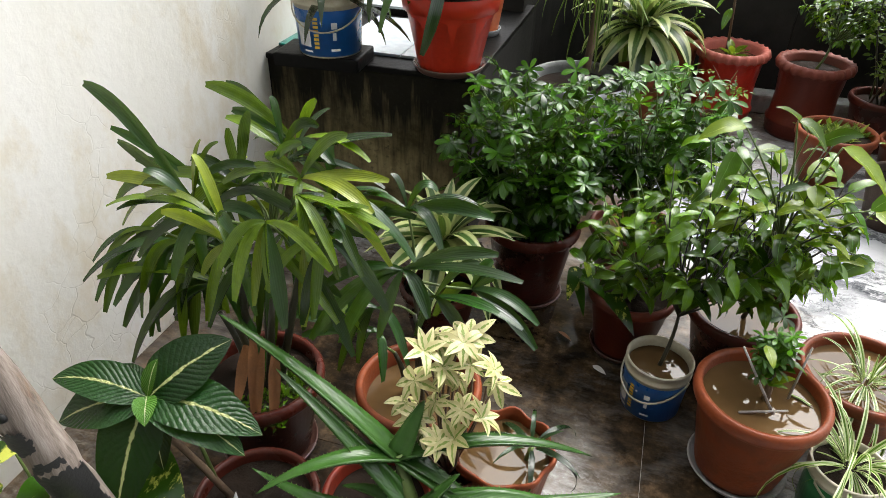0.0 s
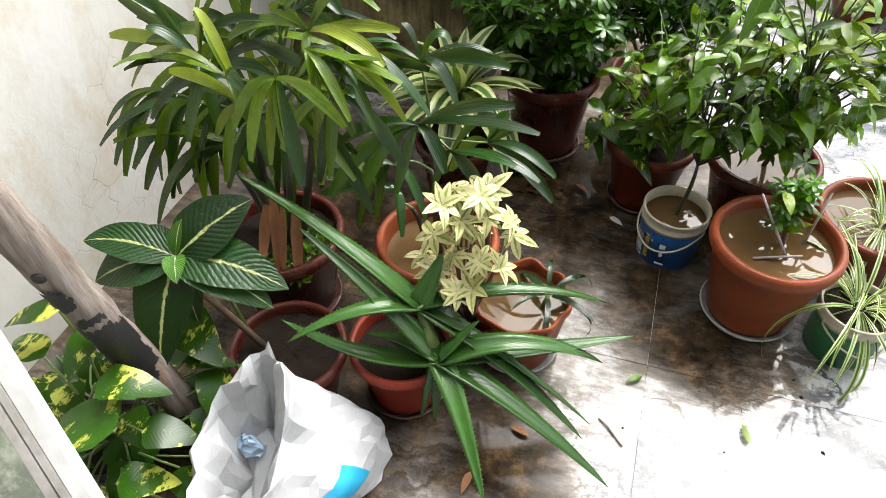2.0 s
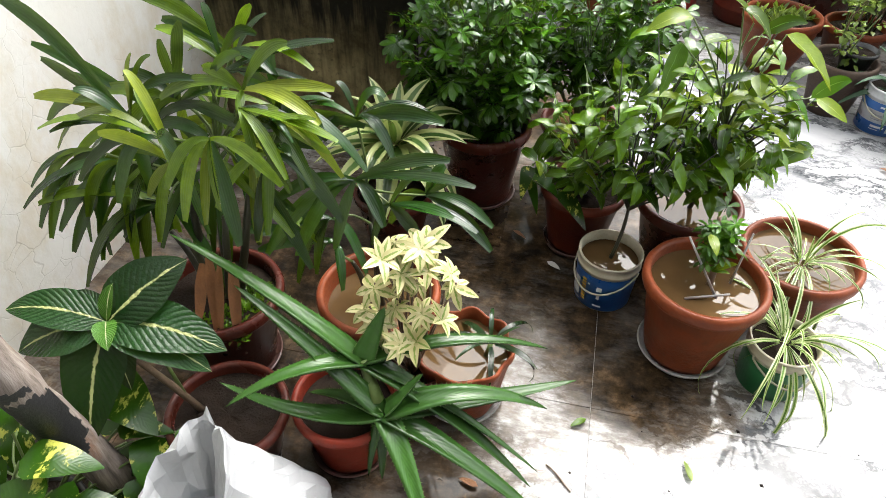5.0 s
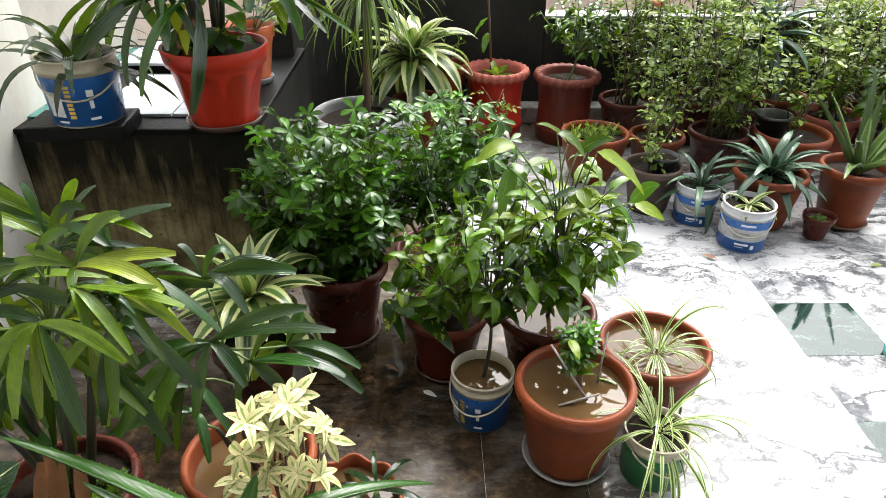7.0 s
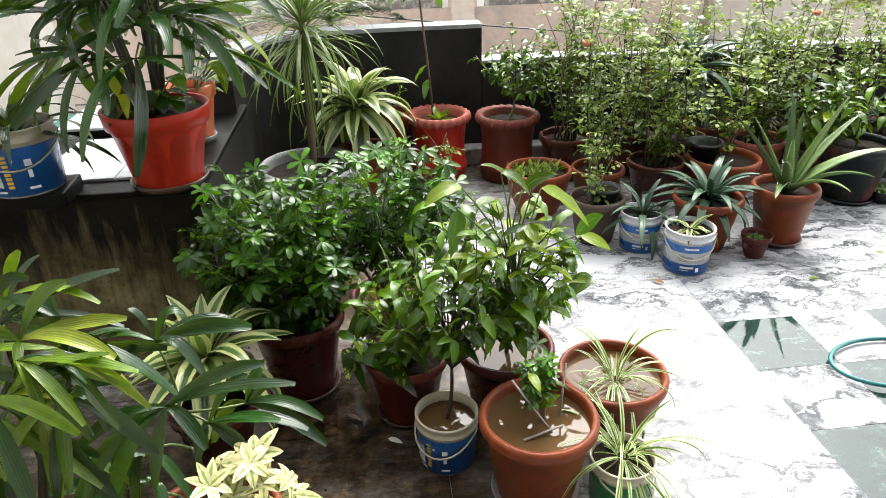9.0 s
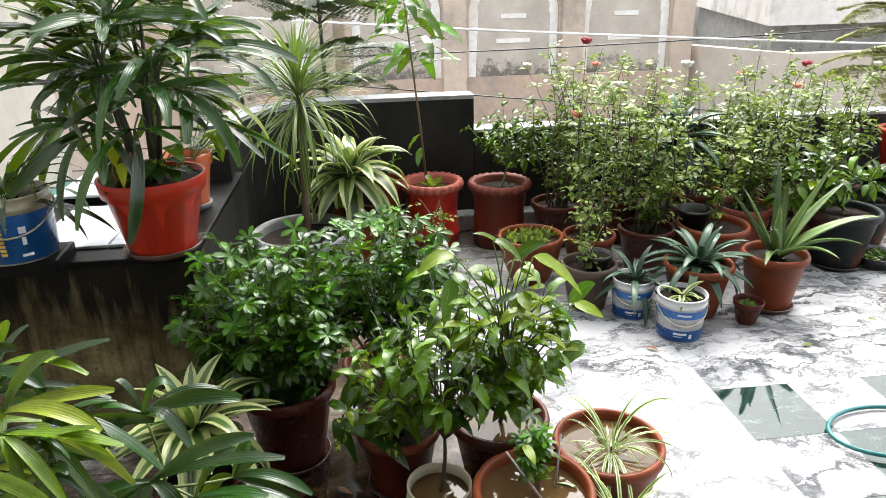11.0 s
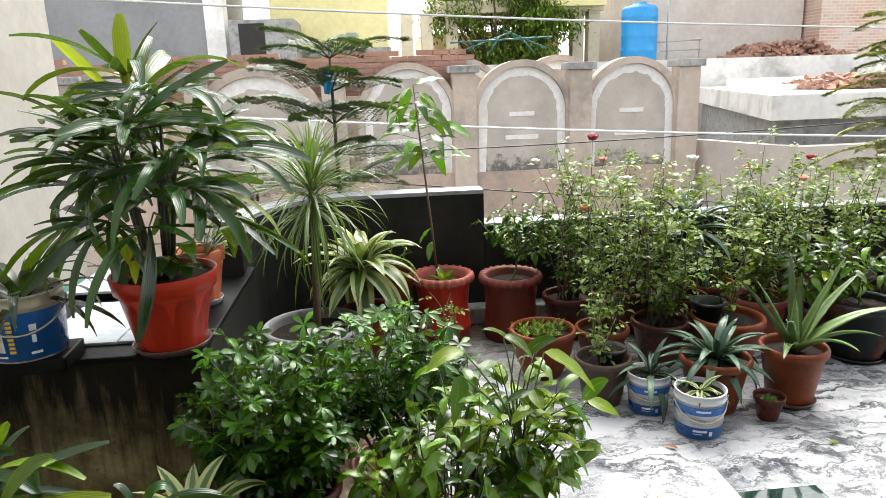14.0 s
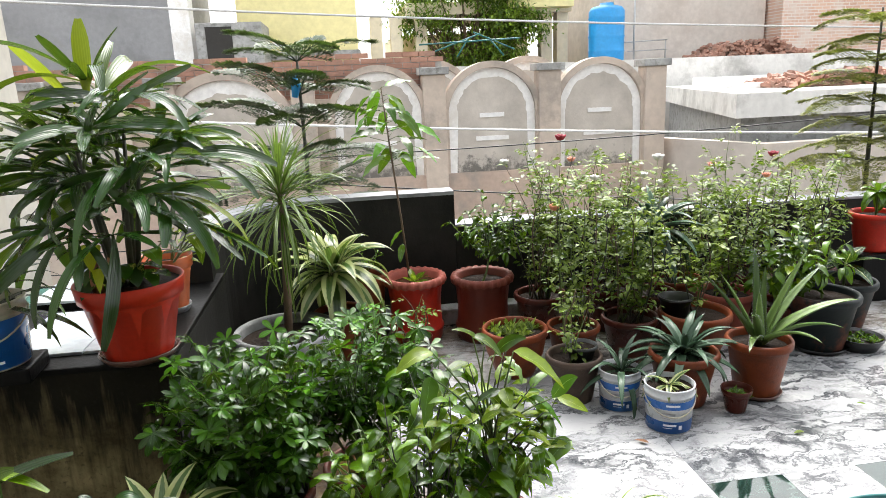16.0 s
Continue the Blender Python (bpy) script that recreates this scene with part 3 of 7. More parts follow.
def leaf_along(a, c, rise, W, shape='lance', segs=9, fold=0.2, thick=0.0, roll=0.0, wavy=0.0, up=(0, 0, 1)):
    """A leaf that bows from a to c, its middle raised by rise; roll turns it about its midrib."""
    a, c, up = Vector(a), Vector(c), Vector(up).normalized()
    mid = (a + c) / 2 + Vector((0, 0, rise * 2))
    wf = WIDTHS[shape]
    v, f, uv = [], [], []
    rows = [(-1, fold), (0, 0.0), (1, fold)] if not thick else [(-1, fold), (-0.5, fold * 0.3), (0, 0), (0.5, fold * 0.3), (1, fold), (0.55, -thick), (-0.55, -thick)]
    for k in range(segs + 1):
        s = k / segs
        q = a * (1 - s) ** 2 + mid * 2 * s * (1 - s) + c * s * s
        d = ((mid - a) * (1 - s) + (c - mid) * s).normalized()
        side = d.cross(up)
        side = (side if side.length > 0.05 else d.orthogonal()).normalized()
        nrm = side.cross(d)
        ca, sa = math.cos(radians(roll)), math.sin(radians(roll))
        side, nrm = side * ca + nrm * sa, nrm * ca - side * sa
        w = max(W * 0.5 * wf(s), 0.0004)
        for x, h in rows:
            hh = (h * w if h >= 0 else h * max(1 - s, 0.05) ** 0.7) + wavy * w * math.sin(s * 17 + x * 2.2)
            v.append(q + side * x * w + nrm * hh)
            uv.append((0.5 + x * 0.5, s))
    n = len(rows)
    for k in range(segs):
        i, j = k * n, (k + 1) * n
        if thick:
            f += [(i + e, i + (e + 1) % n, j + (e + 1) % n, j + e) for e in range(n)]
        else:
            f += [(i, i + 1, j + 1, j), (i + 1, i + 2, j + 2, j + 1)]
    if thick:
        f += [tuple(range(n - 1, -1, -1)), tuple(segs * n + e for e in range(n))]
    return v, f, uv


def aim(p, az, el=0.0, roll=0.0):
    """A pose at p whose +y points to the azimuth az (degrees from +x) and the elevation el."""
    return Matrix.Translation(p) @ Matrix.Rotation(radians(az - 90), 4, 'Z') @ Matrix.Rotation(radians(el), 4, 'X') @ Matrix.Rotation(radians(roll), 4, 'Y')


def thing(name, label, category, loc=(0, 0, 0), rz=0, group="", kind="", mesh=None):
    ob = new(name, mesh)
    ob.matrix_world = pose(*loc, 0, 0, rz)
    return tagged(ob, label, category, group, kind)


def part(name, mesh, parent, m=None, label=""):
    ob = new(name, mesh)
    ob.parent = parent
    if m is not None:
        ob.matrix_basis = m
    return tagged(ob, label) if label else ob


def solid(name, label, category, piece, mat, kind="", smooth=False, group=""):
    """A thing of one mesh, in world places."""
    return tagged(new(name, Soup().add(piece).mesh(name, mat, smooth)), label, category, group, kind)


# ---- the terrace: floor, walls, ledge, parapet ----
floor = thing("floor", "wet white marble terrace floor with muddy puddles", "floor", kind="structure")
part("screed", Soup().add(box(-0.95, -1.35, -0.2, 6.6, 4.75, -0.0025)).mesh("screed", MORTAR, False), floor)


def slab(x0, y0, x1, y1, mat, name="marble_slab", lift=0.0, gap=0.0005):
    cx, cy = (x0 + x1) / 2, (y0 + y1) / 2
    me = Soup().add(box(x0 + gap - cx, y0 + gap - cy, -0.02, x1 - gap - cx, y1 - gap - cy, lift, 0.0008)).mesh(name, mat, False)
    return part(name, me, floor, Matrix.Translation((cx, cy, U(-0.0004, 0))))


for x0, x1 in ((-0.95, -0.44), (-0.44, 0.63), (0.63, 1.70)):
    for y0, y1 in ((-1.35, -0.77), (-0.77, 0.30), (0.30, 1.37), (1.37, 2.64), (2.64, 3.71), (3.71, 4.75)):
        slab(x0, y0, x1, y1, MARBLE)
for x0, x1 in ((1.70, 2.77), (2.77, 3.84), (3.84, 4.91), (4.91, 6.6)):
    for y0, y1 in ((2.31, 2.64), (2.64, 3.71), (3.71, 4.75)):
        slab(x0, y0, x1, y1, MARBLE)
TILE = 0.29
for i in range(9):
    for j in range(10):
        x0, y1 = 1.70 + i * TILE, 2.31 - j * TILE
        slab(x0, y1 - TILE, x0 + TILE, y1, GREEN_TILE if (i + j) % 2 == 0 else MARBLE, "floor_tile")
slab(1.70 + 9 * TILE, -1.35, 6.6, 2.31, MARBLE)
slab(1.70, -1.35, 1.70 + 9 * TILE, 2.31 - 10 * TILE, MARBLE)
slab(0.03, 1.90, 0.32, 2.19, GREEN_TILE, "floor_tile", 0.004)

solid("wall_left", "white plastered wall with yellow damp stains and hairline cracks", "wall", box(-0.98, -1.53, -0.2, -0.80, 2.60, 2.85), WALL, "structure")
# same wall, its dimmer light at this end put into a beige colour
solid("wall_left_end", "side wall's end above the ledge, its shade painted in beige", "wall", box(-0.98, 2.60, -0.2, -0.801, 3.43, 2.85), plain("shade_toned_end_paint", (0.44, 0.415, 0.365), 0.8, 0.12, 3, 0.3, dirt=(0.36, 0.33, 0.27)), "structure")
# never in view; closes the back, its height and tone set to limit fill
solid("wall_back", "unseen cement wall added behind the terrace to cut fill light", "wall", box(-6.0, -1.53, -0.2, 9.0, -1.35, 4.2), CEMENT, "structure")
# slab out of view, put up only to darken the near plants
solid("ceiling", "unseen cement slab added overhead to shade the near end", "ceiling", box(-0.95, -1.34, 2.60, 6.6, 0.30, 2.75), CEMENT, "structure")
solid("wall_below", "plain cement flank of the building under the terrace", "wall", box(-0.95, -1.5, -3.2, 6.6, 4.7, -0.2), CEMENT, "structure")

ledge = thing("ledge", "cement ledge black with mould, wet on top", "ledge", kind="structure")
LEDGE_Z = 0.635
part("body", Soup().add(box(-0.80, 2.37, 0.0, -0.06, 3.36, LEDGE_Z - 0.02, 0.008)).mesh("ledge_body", MOULD, False), ledge)
part("side", Soup().add(box(-0.0595, 2.372, 0.0, -0.054, 3.36, LEDGE_Z - 0.021, 0.001)).mesh("ledge_side", PARAPET, False), ledge, None, "black wet cement flank")
part("top", Soup().add(box(-0.80, 2.362, LEDGE_Z - 0.02, -0.052, 3.36, LEDGE_Z, 0.006)).mesh("ledge_top", LEDGE_TOP, False), ledge, None, "black wet cement capping")


def ribbon_wall(name, line, z0, z1, thick, mat, label):
    """A wall along a line of plan points (its face), thick to the left of the line."""
    v, f = [], []
    pts = [Vector((*p, 0)) for p in line]
    for k, p in enumerate(pts):
        d = (pts[min(k + 1, len(pts) - 1)] - pts[max(k - 1, 0)]).normalized()
        nrm = Vector((-d.y, d.x, 0))
        for q, z in ((p, z0), (p, z1), (p + nrm * thick, z1), (p + nrm * thick, z0)):
            v.append((q.x, q.y, z))
    for k in range(len(pts) - 1):
        a, b = 4 * k, 4 * k + 4
        f += [(a + j, b + j, b + (j + 1) % 4, a + (j + 1) % 4) for j in range(4)]
    f += [(0, 1, 2, 3), tuple(4 * (len(pts) - 1) + j for j in (3, 2, 1, 0))]
    return (v, f, None)


ARC = [(-0.075, 3.22)] + [(0.42 - 0.55 * math.cos(radians(a)), 3.68 + 0.56 * math.sin(radians(a))) for a in range(-20, 91, 8)] + [(0.75, 4.25), (1.14, 4.25)]
parapet = thing("parapet", "curved parapet of black weathered cement with a pale wet top", "parapet", kind="structure")
part("wall", Soup().add(ribbon_wall("w", ARC, 0.0, 0.77, 0.15, PARAPET, "")).mesh("parapet_wall", PARAPET, False), parapet)
part("coping", Soup().add(ribbon_wall("w", ARC[3:], 0.77, 0.792, 0.155, CEMENT_TOP, "")).mesh("parapet_coping", CEMENT_TOP, False), parapet, None, "pale wet cement coping")
low = thing("parapet", "low black cement parapet behind the rose pots", "parapet", kind="structure")
part("wall", Soup().add(box(1.143, 4.26, 0.0, 6.6, 4.41, 0.57, 0.006)).mesh("parapet_wall", PARAPET, False), low)
part("coping", Soup().add(box(1.143, 4.255, 0.57, 6.6, 4.415, 0.588, 0.004)).mesh("parapet_coping", CEMENT_TOP, False), low, None, "pale wet cement coping")
solid("kerb", "grey cement kerb along the foot of the parapet", "kerb", box(0.55, 4.13, 0.0, 6.6, 4.247, 0.10, 0.01), CEMENT, "structure")

# ---- pots ----
def pot_profile(style, R, h):
    if style == 'rolled':
        return [(0.64 * R, 0), (0.67 * R, 0.015), (0.90 * R, 0.84 * h), (0.97 * R, 0.86 * h), (R, 0.90 * h), (R, 0.96 * h), (0.965 * R, h), (0.89 * R, h), (0.865 * R, 0.96 * h), (0.84 * R, 0.80 * h), (0.62 * R, 0.06 * h)]
    if style == 'bowl':
        return [(0.55 * R, 0), (0.62 * R, 0.02), (0.86 * R, 0.5 * h), (0.95 * R, 0.84 * h), (R, 0.87 * h), (R, 0.96 * h), (0.97 * R, h), (0.90 * R, h), (0.88 * R, 0.93 * h), (0.80 * R, 0.5 * h), (0.5 * R, 0.08 * h)]
    if style == 'scallop':
        return [(0.78 * R, 0), (0.84 * R, 0.02), (0.86 * R, 0.17 * h), (0.885 * R, 0.19 * h), (0.885 * R, 0.22 * h), (0.83 * R, 0.25 * h), (0.80 * R, 0.55 * h), (0.86 * R, 0.85 * h), (0.97 * R, 0.89 * h), (R, 0.94 * h), (0.95 * R, h), (0.84 * R, 0.995 * h), (0.76 * R, 0.97 * h), (0.74 * R, 0.8 * h), (0.7 * R, 0.1 * h)]
    if style == 'flared':
        return [(0.62 * R, 0), (0.65 * R, 0.01), (0.88 * R, 0.76 * h), (0.955 * R, 0.78 * h), (R, h * 0.985), (0.985 * R, h), (0.94 * R, 0.99 * h), (0.90 * R, 0.8 * h), (0.6 * R, 0.06 * h)]
    return [(0.74 * R, 0), (0.77 * R, 0.012), (0.93 * R, 0.86 * h), (0.99 * R, 0.88 * h), (R, 0.98 * h), (0.97 * R, h), (0.93 * R, 0.985 * h), (0.9 * R, 0.85 * h), (0.72 * R, 0.05 * h)]


def pot_wave(style, R, count=24):
    if style == 'scallop':
        return lambda a, k: ((0.03 * R * math.sin(a * count), 0.02 * R * math.cos(a * count)) if k in (8, 9, 10) else (0, 0))
    if style == 'wavy':
        return lambda a, k: ((0.05 * R * math.cos(a * 8) * (0.3 if k < 2 else 1), 0.035 * R * math.cos(a * 8) if k > 3 else 0))
    if style == 'flared':
        return lambda a, k: ((-0.035 * R * max(0, math.sin(a * 9)) ** 4, 0) if k in (1, 2) else (0, 0))
    return None


def pot(root, D, h, style, mat, fill='soil', depth=0.035, rim=None, saucer=None, z=0.0):
    R = D / 2
    prof = pot_profile(style, R, h)
    me = Soup().add(lathe(prof, 96 if style == 'scallop' else 56, pot_wave(style, R)))
    top = 8 if style == 'scallop' else 99
    n = 96 if style == 'scallop' else 56
    slots = [1 if (rim and top <= k // n <= 12) else 0 for k in range(len(me.f))]
    me.s = slots
    lift = 0.012 if saucer else 0.0
    body = part("pot", me.mesh("pot", [mat, rim or mat]), root, Matrix.Translation((0, 0, z + lift)))
    level = h - depth
    inner = 0.9
    for (r0, z0), (r1, z1) in zip(prof[-4:], prof[-3:]):
        if z1 <= level <= z0:
            inner = (r1 + (r0 - r1) * (level - z1) / max(z0 - z1, 1e-5)) / R
    fm = Soup().add(disc(inner * R * 1.01, 0, 40, 7, 0.0 if fill == 'water' else 0.006)).mesh(fill, WATER if fill == 'water' else SOIL)
    part(fill, fm, root, Matrix.Translation((0, 0, z + lift + level)), "muddy rain water standing in the pot" if fill == 'water' else "wet dark soil")
    if saucer:
        r = prof[0][0] * 1.22
        part("saucer", Soup().add(lathe([(r * 0.86, 0), (r, 0.022), (r * 0.98, 0.025), (r * 0.95, 0.023), (r * 0.84, 0.008), (0.01, 0.008)], 40)).mesh("saucer", saucer), root, Matrix.Translation((0, 0, z)))
    return z + lift + level


def bucket(root, D, h, label_a, label_b, fill='soil', depth=0.03, z=0.0, az=-90, bars=True, drop=True, tub=None):
    R = D / 2
    body = Soup().add(lathe([(0.86 * R, 0), (0.875 * R, 0.005), (0.96 * R, 0.80 * h), (R, 0.815 * h), (R, 0.84 * h), (0.965 * R, 0.85 * h), (0.97 * R, 0.965 * h), (R, 0.97 * h), (R, h), (0.93 * R, h), (0.92 * R, 0.8 * h), (0.84 * R, 0.03)], 48))
    part("tub", body.mesh("tub", tub or WHITE_PLASTIC), root, Matrix.Translation((0, 0, z)), "off-white plastic tub")
    k = lambda q: (0.875 + (0.96 - 0.875) * q / 0.8) * R + 0.0012
    part("label", Soup().add(lathe([(k(0.03), 0.03 * h), (k(0.3), 0.3 * h), (k(0.3) + 0.0002, 0.3 * h)], 48)[0:1] + lathe([(k(0.03), 0.03 * h), (k(0.3), 0.3 * h), (k(0.3), 0.3 * h)], 48)[1:2] + (None,)).mesh("label", label_a), root, Matrix.Translation((0, 0, z)), "printed lower band")
    part("label", Soup().add(lathe([(k(0.3), 0.30 * h), (k(0.76), 0.76 * h)], 48)).mesh("label", label_b), root, Matrix.Translation((0, 0, z)), "printed upper band")
    def patch(a0, a1, q0, q1, lift=0.0):
        v = []
        for j in range(25):
            a = radians(az + a0 + (a1 - a0) * j / 24)
            for q in (q0, q1):
                rr = k(q) + 0.0016 + lift
                v.append((rr * math.cos(a), rr * math.sin(a), q * h))
        return v, [(2 * j, 2 * j + 2, 2 * j + 3, 2 * j + 1) for j in range(24)], None
    if bars:
        at = Matrix.Translation((0, 0, z))
        if label_b is PALE_LABEL:
            prints = [(BLUE_LABEL, "blue printed band", [(a0, a0 + 120, 0.58, 0.755) for a0 in (-180, -60, 60)]),
                      (PALE_GREY, "faded grey print", [(-30, 4, 0.42, 0.50), (-30, -8, 0.37, 0.39)]),
                      (WHITE_PRINT, "white print", [(-18, 14, 0.655, 0.70, 0.0008), (-24, 8, 0.20, 0.25), (-24, -2, 0.15, 0.165), (14, 22, 0.12, 0.22)])]
        else:
            prints = [(PALE_LABEL, "pale printed panel", [(-52, -24, 0.18, 0.56)]),
                      (YELLOW_PRINT, "yellow upright print", [(-17, -8, 0.16 + 0.065 * w, 0.205 + 0.065 * w) for w in range(8)]),
                      (WHITE_PRINT, "white small print", [(14, 24, 0.48, 0.58), (16, 22, 0.30, 0.42), (-4, 0, 0.56, 0.6), (12, 28, 0.12, 0.16), (-40, -22, 0.09, 0.12)])]
        for mat, words, spots in prints:
            for spot in spots:
                part("print", Soup().add(patch(*spot)).mesh("print", mat), root, at, words)
    a0 = radians(az)
    hp = []
    for j in range(17):
        b = math.pi * j / 16
        side, out = math.cos(b) * (R + 0.004), math.sin(b) * R * (0.35 if drop else 0.2)
        dz = -math.sin(b) * (0.42 * h if drop else -0.8 * h)
        cx, cy = math.cos(a0), math.sin(a0)
        rr = math.sqrt(max((R * 0.99) ** 2 - side ** 2, 0)) + 0.006
        hp.append((-cy * side + cx * rr, cx * side + cy * rr, 0.86 * h + dz))
    part("handle", Soup().add(tube(hp, 0.0028, 6)).mesh("handle", WHITE_PLASTIC), root, Matrix.Translation((0, 0, z)))
    level = h - depth
    part(fill, Soup().add(disc(0.90 * R, 0, 32, 5, 0.0 if fill == 'water' else 0.005)).mesh(fill, WATER if fill == 'water' else SOIL), root, Matrix.Translation((0, 0, z + level)))
    return z + level


# ---- plants ----
def variants(name, mat, n, maker):
    return [Soup().add(maker(k)).mesh(name, mat) for k in range(n)]


RH = [variants("leaflet", m, 5, lambda k: blade(0.20 + 0.022 * k, 0.026 + 0.004 * (k % 3), 0.25 + 0.28 * k, 0.4, 'blunt', 10, twist=U(-0.6, 0.6), curl=U(-0.03, 0.03))) for m in (L_RHAPIS, L_RHAPIS_D, L_RHAPIS_Y)]
FIBRE_LEAF = variants("dry_leaf", FIBRE, 2, lambda k: blade(0.2, 0.035, 0.5, 0.4, 'strap', 7, twist=0.5))


def frond(root, p, az, el, reach, kinds, count=7, spread=150, size=1.0, weights=(0.7, 0.2, 0.1)):
    """A fan leaf of the lady palm: a thin stalk with a hand of drooping leaflets."""
    d = Vector((math.cos(radians(az)) * math.cos(radians(el)), math.sin(radians(az)) * math.cos(radians(el)), math.sin(radians(el))))
    p = Vector(p)
    tip = p + d * reach + Vector((0, 0, -0.12 * reach))
    st = part("frond", Soup().add(tube([p, p + d * reach * 0.5 + Vector((0, 0, 0.02)), tip], [0.0035, 0.003, 0.0022], 5)).mesh("frond", STEM_G), root)
    for k in range(count):
        s = (k / max(count - 1, 1) - 0.5)
        me = rnd.choice(rnd.choices(kinds, weights)[0])
        sc = size * (1.05 - 0.5 * abs(s)) * U(0.85, 1.12)
        m = aim(tip, az + s * spread + U(-5, 5), el * 0.6 + 6 - 26 * abs(s) + U(-30, 22), s * 55 + U(-35, 35)) @ Matrix.Scale(sc, 4)
        part("leaflet", me, st, m)


def rhapis(root, z0, canes, fronds, lo, hi, reach, kinds, size=1.0, weights=(0.7, 0.2, 0.1), lean=0.05, skew=(0, 0), el=(10, 60)):
    for k in range(canes):
        a = 2 * math.pi * k / canes + U(-0.3, 0.3)
        r = U(0.01, 0.05)
        x, y = r * math.cos(a), r * math.sin(a)
        top = U(lo + 0.4 * (hi - lo), hi)
        tx, ty = x + math.cos(a) * lean * U(0.3, 1) + skew[0], y + math.sin(a) * lean * U(0.3, 1) + skew[1]
        part("cane", Soup().add(tube([(x, y, z0 - 0.01), ((x + tx) / 2, (y + ty) / 2, (z0 + top) / 2), (tx, ty, top)], [0.009, 0.008, 0.005], 7)).mesh("cane", STEM_D), root)
        for j in range(fronds):
            s = (j + 0.5) / fronds
            zz = lo + (top - lo) * (0.25 + 0.75 * s)
            q = s ** 0.5
            frond(root, (x + (tx - x) * q, y + (ty - y) * q, zz), math.degrees(a) + 137.5 * j + U(-25, 25), el[0] + (el[1] - el[0]) * s + U(-12, 12), reach * U(0.7, 1.15), kinds, rnd.choice((6, 7, 8)), 150, size, weights)


def rosette(root, z0, meshes, n, el_lo, el_hi, name="leaf", c=(0, 0), scale=(0.8, 1.1), turn=137.5, r=0.01, roll=8, jit=8, az0=0):
    """Leaves round a middle, the outer ones lower."""
    for k in range(n):
        s = k / max(n - 1, 1)
        az = az0 + k * turn + U(-jit, jit)
        el = el_lo + (el_hi - el_lo) * s + U(-jit, jit)
        p = (c[0] + r * math.cos(radians(az)), c[1] + r * math.sin(radians(az)), z0 + 0.012 * s)
        sc = U(*scale) * (1.0 - 0.25 * s * s)
        part(name, rnd.choice(meshes), root, aim(p, az, el, U(-roll, roll)) @ Matrix.Scale(sc, 4))


def branch_line(p0, p1, bow=0.05, n=6):
    p0, p1 = Vector(p0), Vector(p1)
    side = Vector((U(-1, 1), U(-1, 1), 0.3)).normalized() * bow
    return [p0.lerp(p1, k / (n - 1)) + side * math.sin(math.pi * k / (n - 1)) for k in range(n)]


def shrub(root, z0, centre, radii, twigs, per, leaves, weights=None, stem=None, size=(0.8, 1.2), whorl=False, lead=(0, 0), thick=0.007, droop=10, name="leaf", top_light=None, trunk=True):
    """Twigs from the foot into a crown, with leaves set round their outer part."""
    c = Vector(centre)
    fork = Vector((lead[0], lead[1], z0)).lerp(c, 0.35)
    if trunk:
        part("trunk", Soup().add(tube(branch_line((lead[0], lead[1], z0 - 0.015), fork, 0.01), [thick, thick * 0.95, thick * 0.9, thick * 0.85, thick * 0.8, thick * 0.75])).mesh("trunk", stem or STEM_B), root)
    for k in range(twigs):
        t = 1 - 2 * (k + 0.5) / twigs
        a = k * 2.39996 + U(-0.3, 0.3)
        ring = math.sqrt(1 - t * t)
        out = Vector((ring * math.cos(a) * radii[0], ring * math.sin(a) * radii[1], t * radii[2])) * U(0.72, 1.1)
        tip = c + out
        if not trunk:
            fork = Vector((lead[0] + U(-0.03, 0.03), lead[1] + U(-0.03, 0.03), z0 - 0.01))
        line = branch_line(fork, tip, 0.03)
        part("twig", Soup().add(tube(line, [thick * 0.55 * (1 - 0.13 * j) for j in range(6)], 5)).mesh("twig", stem or STEM_B), root)
        for j in range(per):
            s = 1.0 if whorl and j == 0 else U(0.45, 1.0)
            i = min(int(s * 5), 4)
            p = line[i].lerp(line[i + 1], s * 5 - i)
            az = math.degrees(math.atan2(out.y, out.x)) + (U(-35, 35) if whorl else U(-110, 110))
            pool = leaves
            me = rnd.choices(pool, weights)[0] if weights else rnd.choice(pool)
            if top_light and U(0, 1) < top_light[1] * max(0.0, min(1.0, 0.5 + t)):
                me = rnd.choice(top_light[0])
            part(name, me, root, aim(p, az, U(-25, 35) - droop + (25 if t > 0.3 else 0), U(-30, 30)) @ Matrix.Scale(U(*size), 4))


def whorl_mesh(name, mat, n, L, W, el, shape='ovate', arch=(0.2, 0.6)):
    s = Soup()
    s.add(tube([(0, 0, -0.03), (0, 0.01, 0)], [0.0015, 0.0015], 5))
    for k in range(n):
        s.add(blade(L * U(0.8, 1.15), W, U(*arch), 0.22, shape, 6), aim((0, 0.01, 0), 360 * k / n + U(-8, 8), el + U(-8, 8)))
    return s.mesh(name, mat)


SCH = [whorl_mesh("leaf_whorl", L_SCHEF, n, 0.060, 0.0215, 12 - 8 * k, 'obovate', (0.2, 0.9)) for k, n in enumerate((6, 7, 8, 8))]
SCH_Y = [whorl_mesh("leaf_whorl", L_SCHEF_Y, n, 0.058, 0.0225, 18, 'obovate', (0.1, 0.7)) for n in (5, 6, 7)]
VAR = [whorl_mesh("leaf_whorl", L_VAR, n, 0.052, 0.0205, el, 'lance', (0.3, 1.2)) for n, el in ((6, -15), (8, 15), (7, 35), (7, 0))]
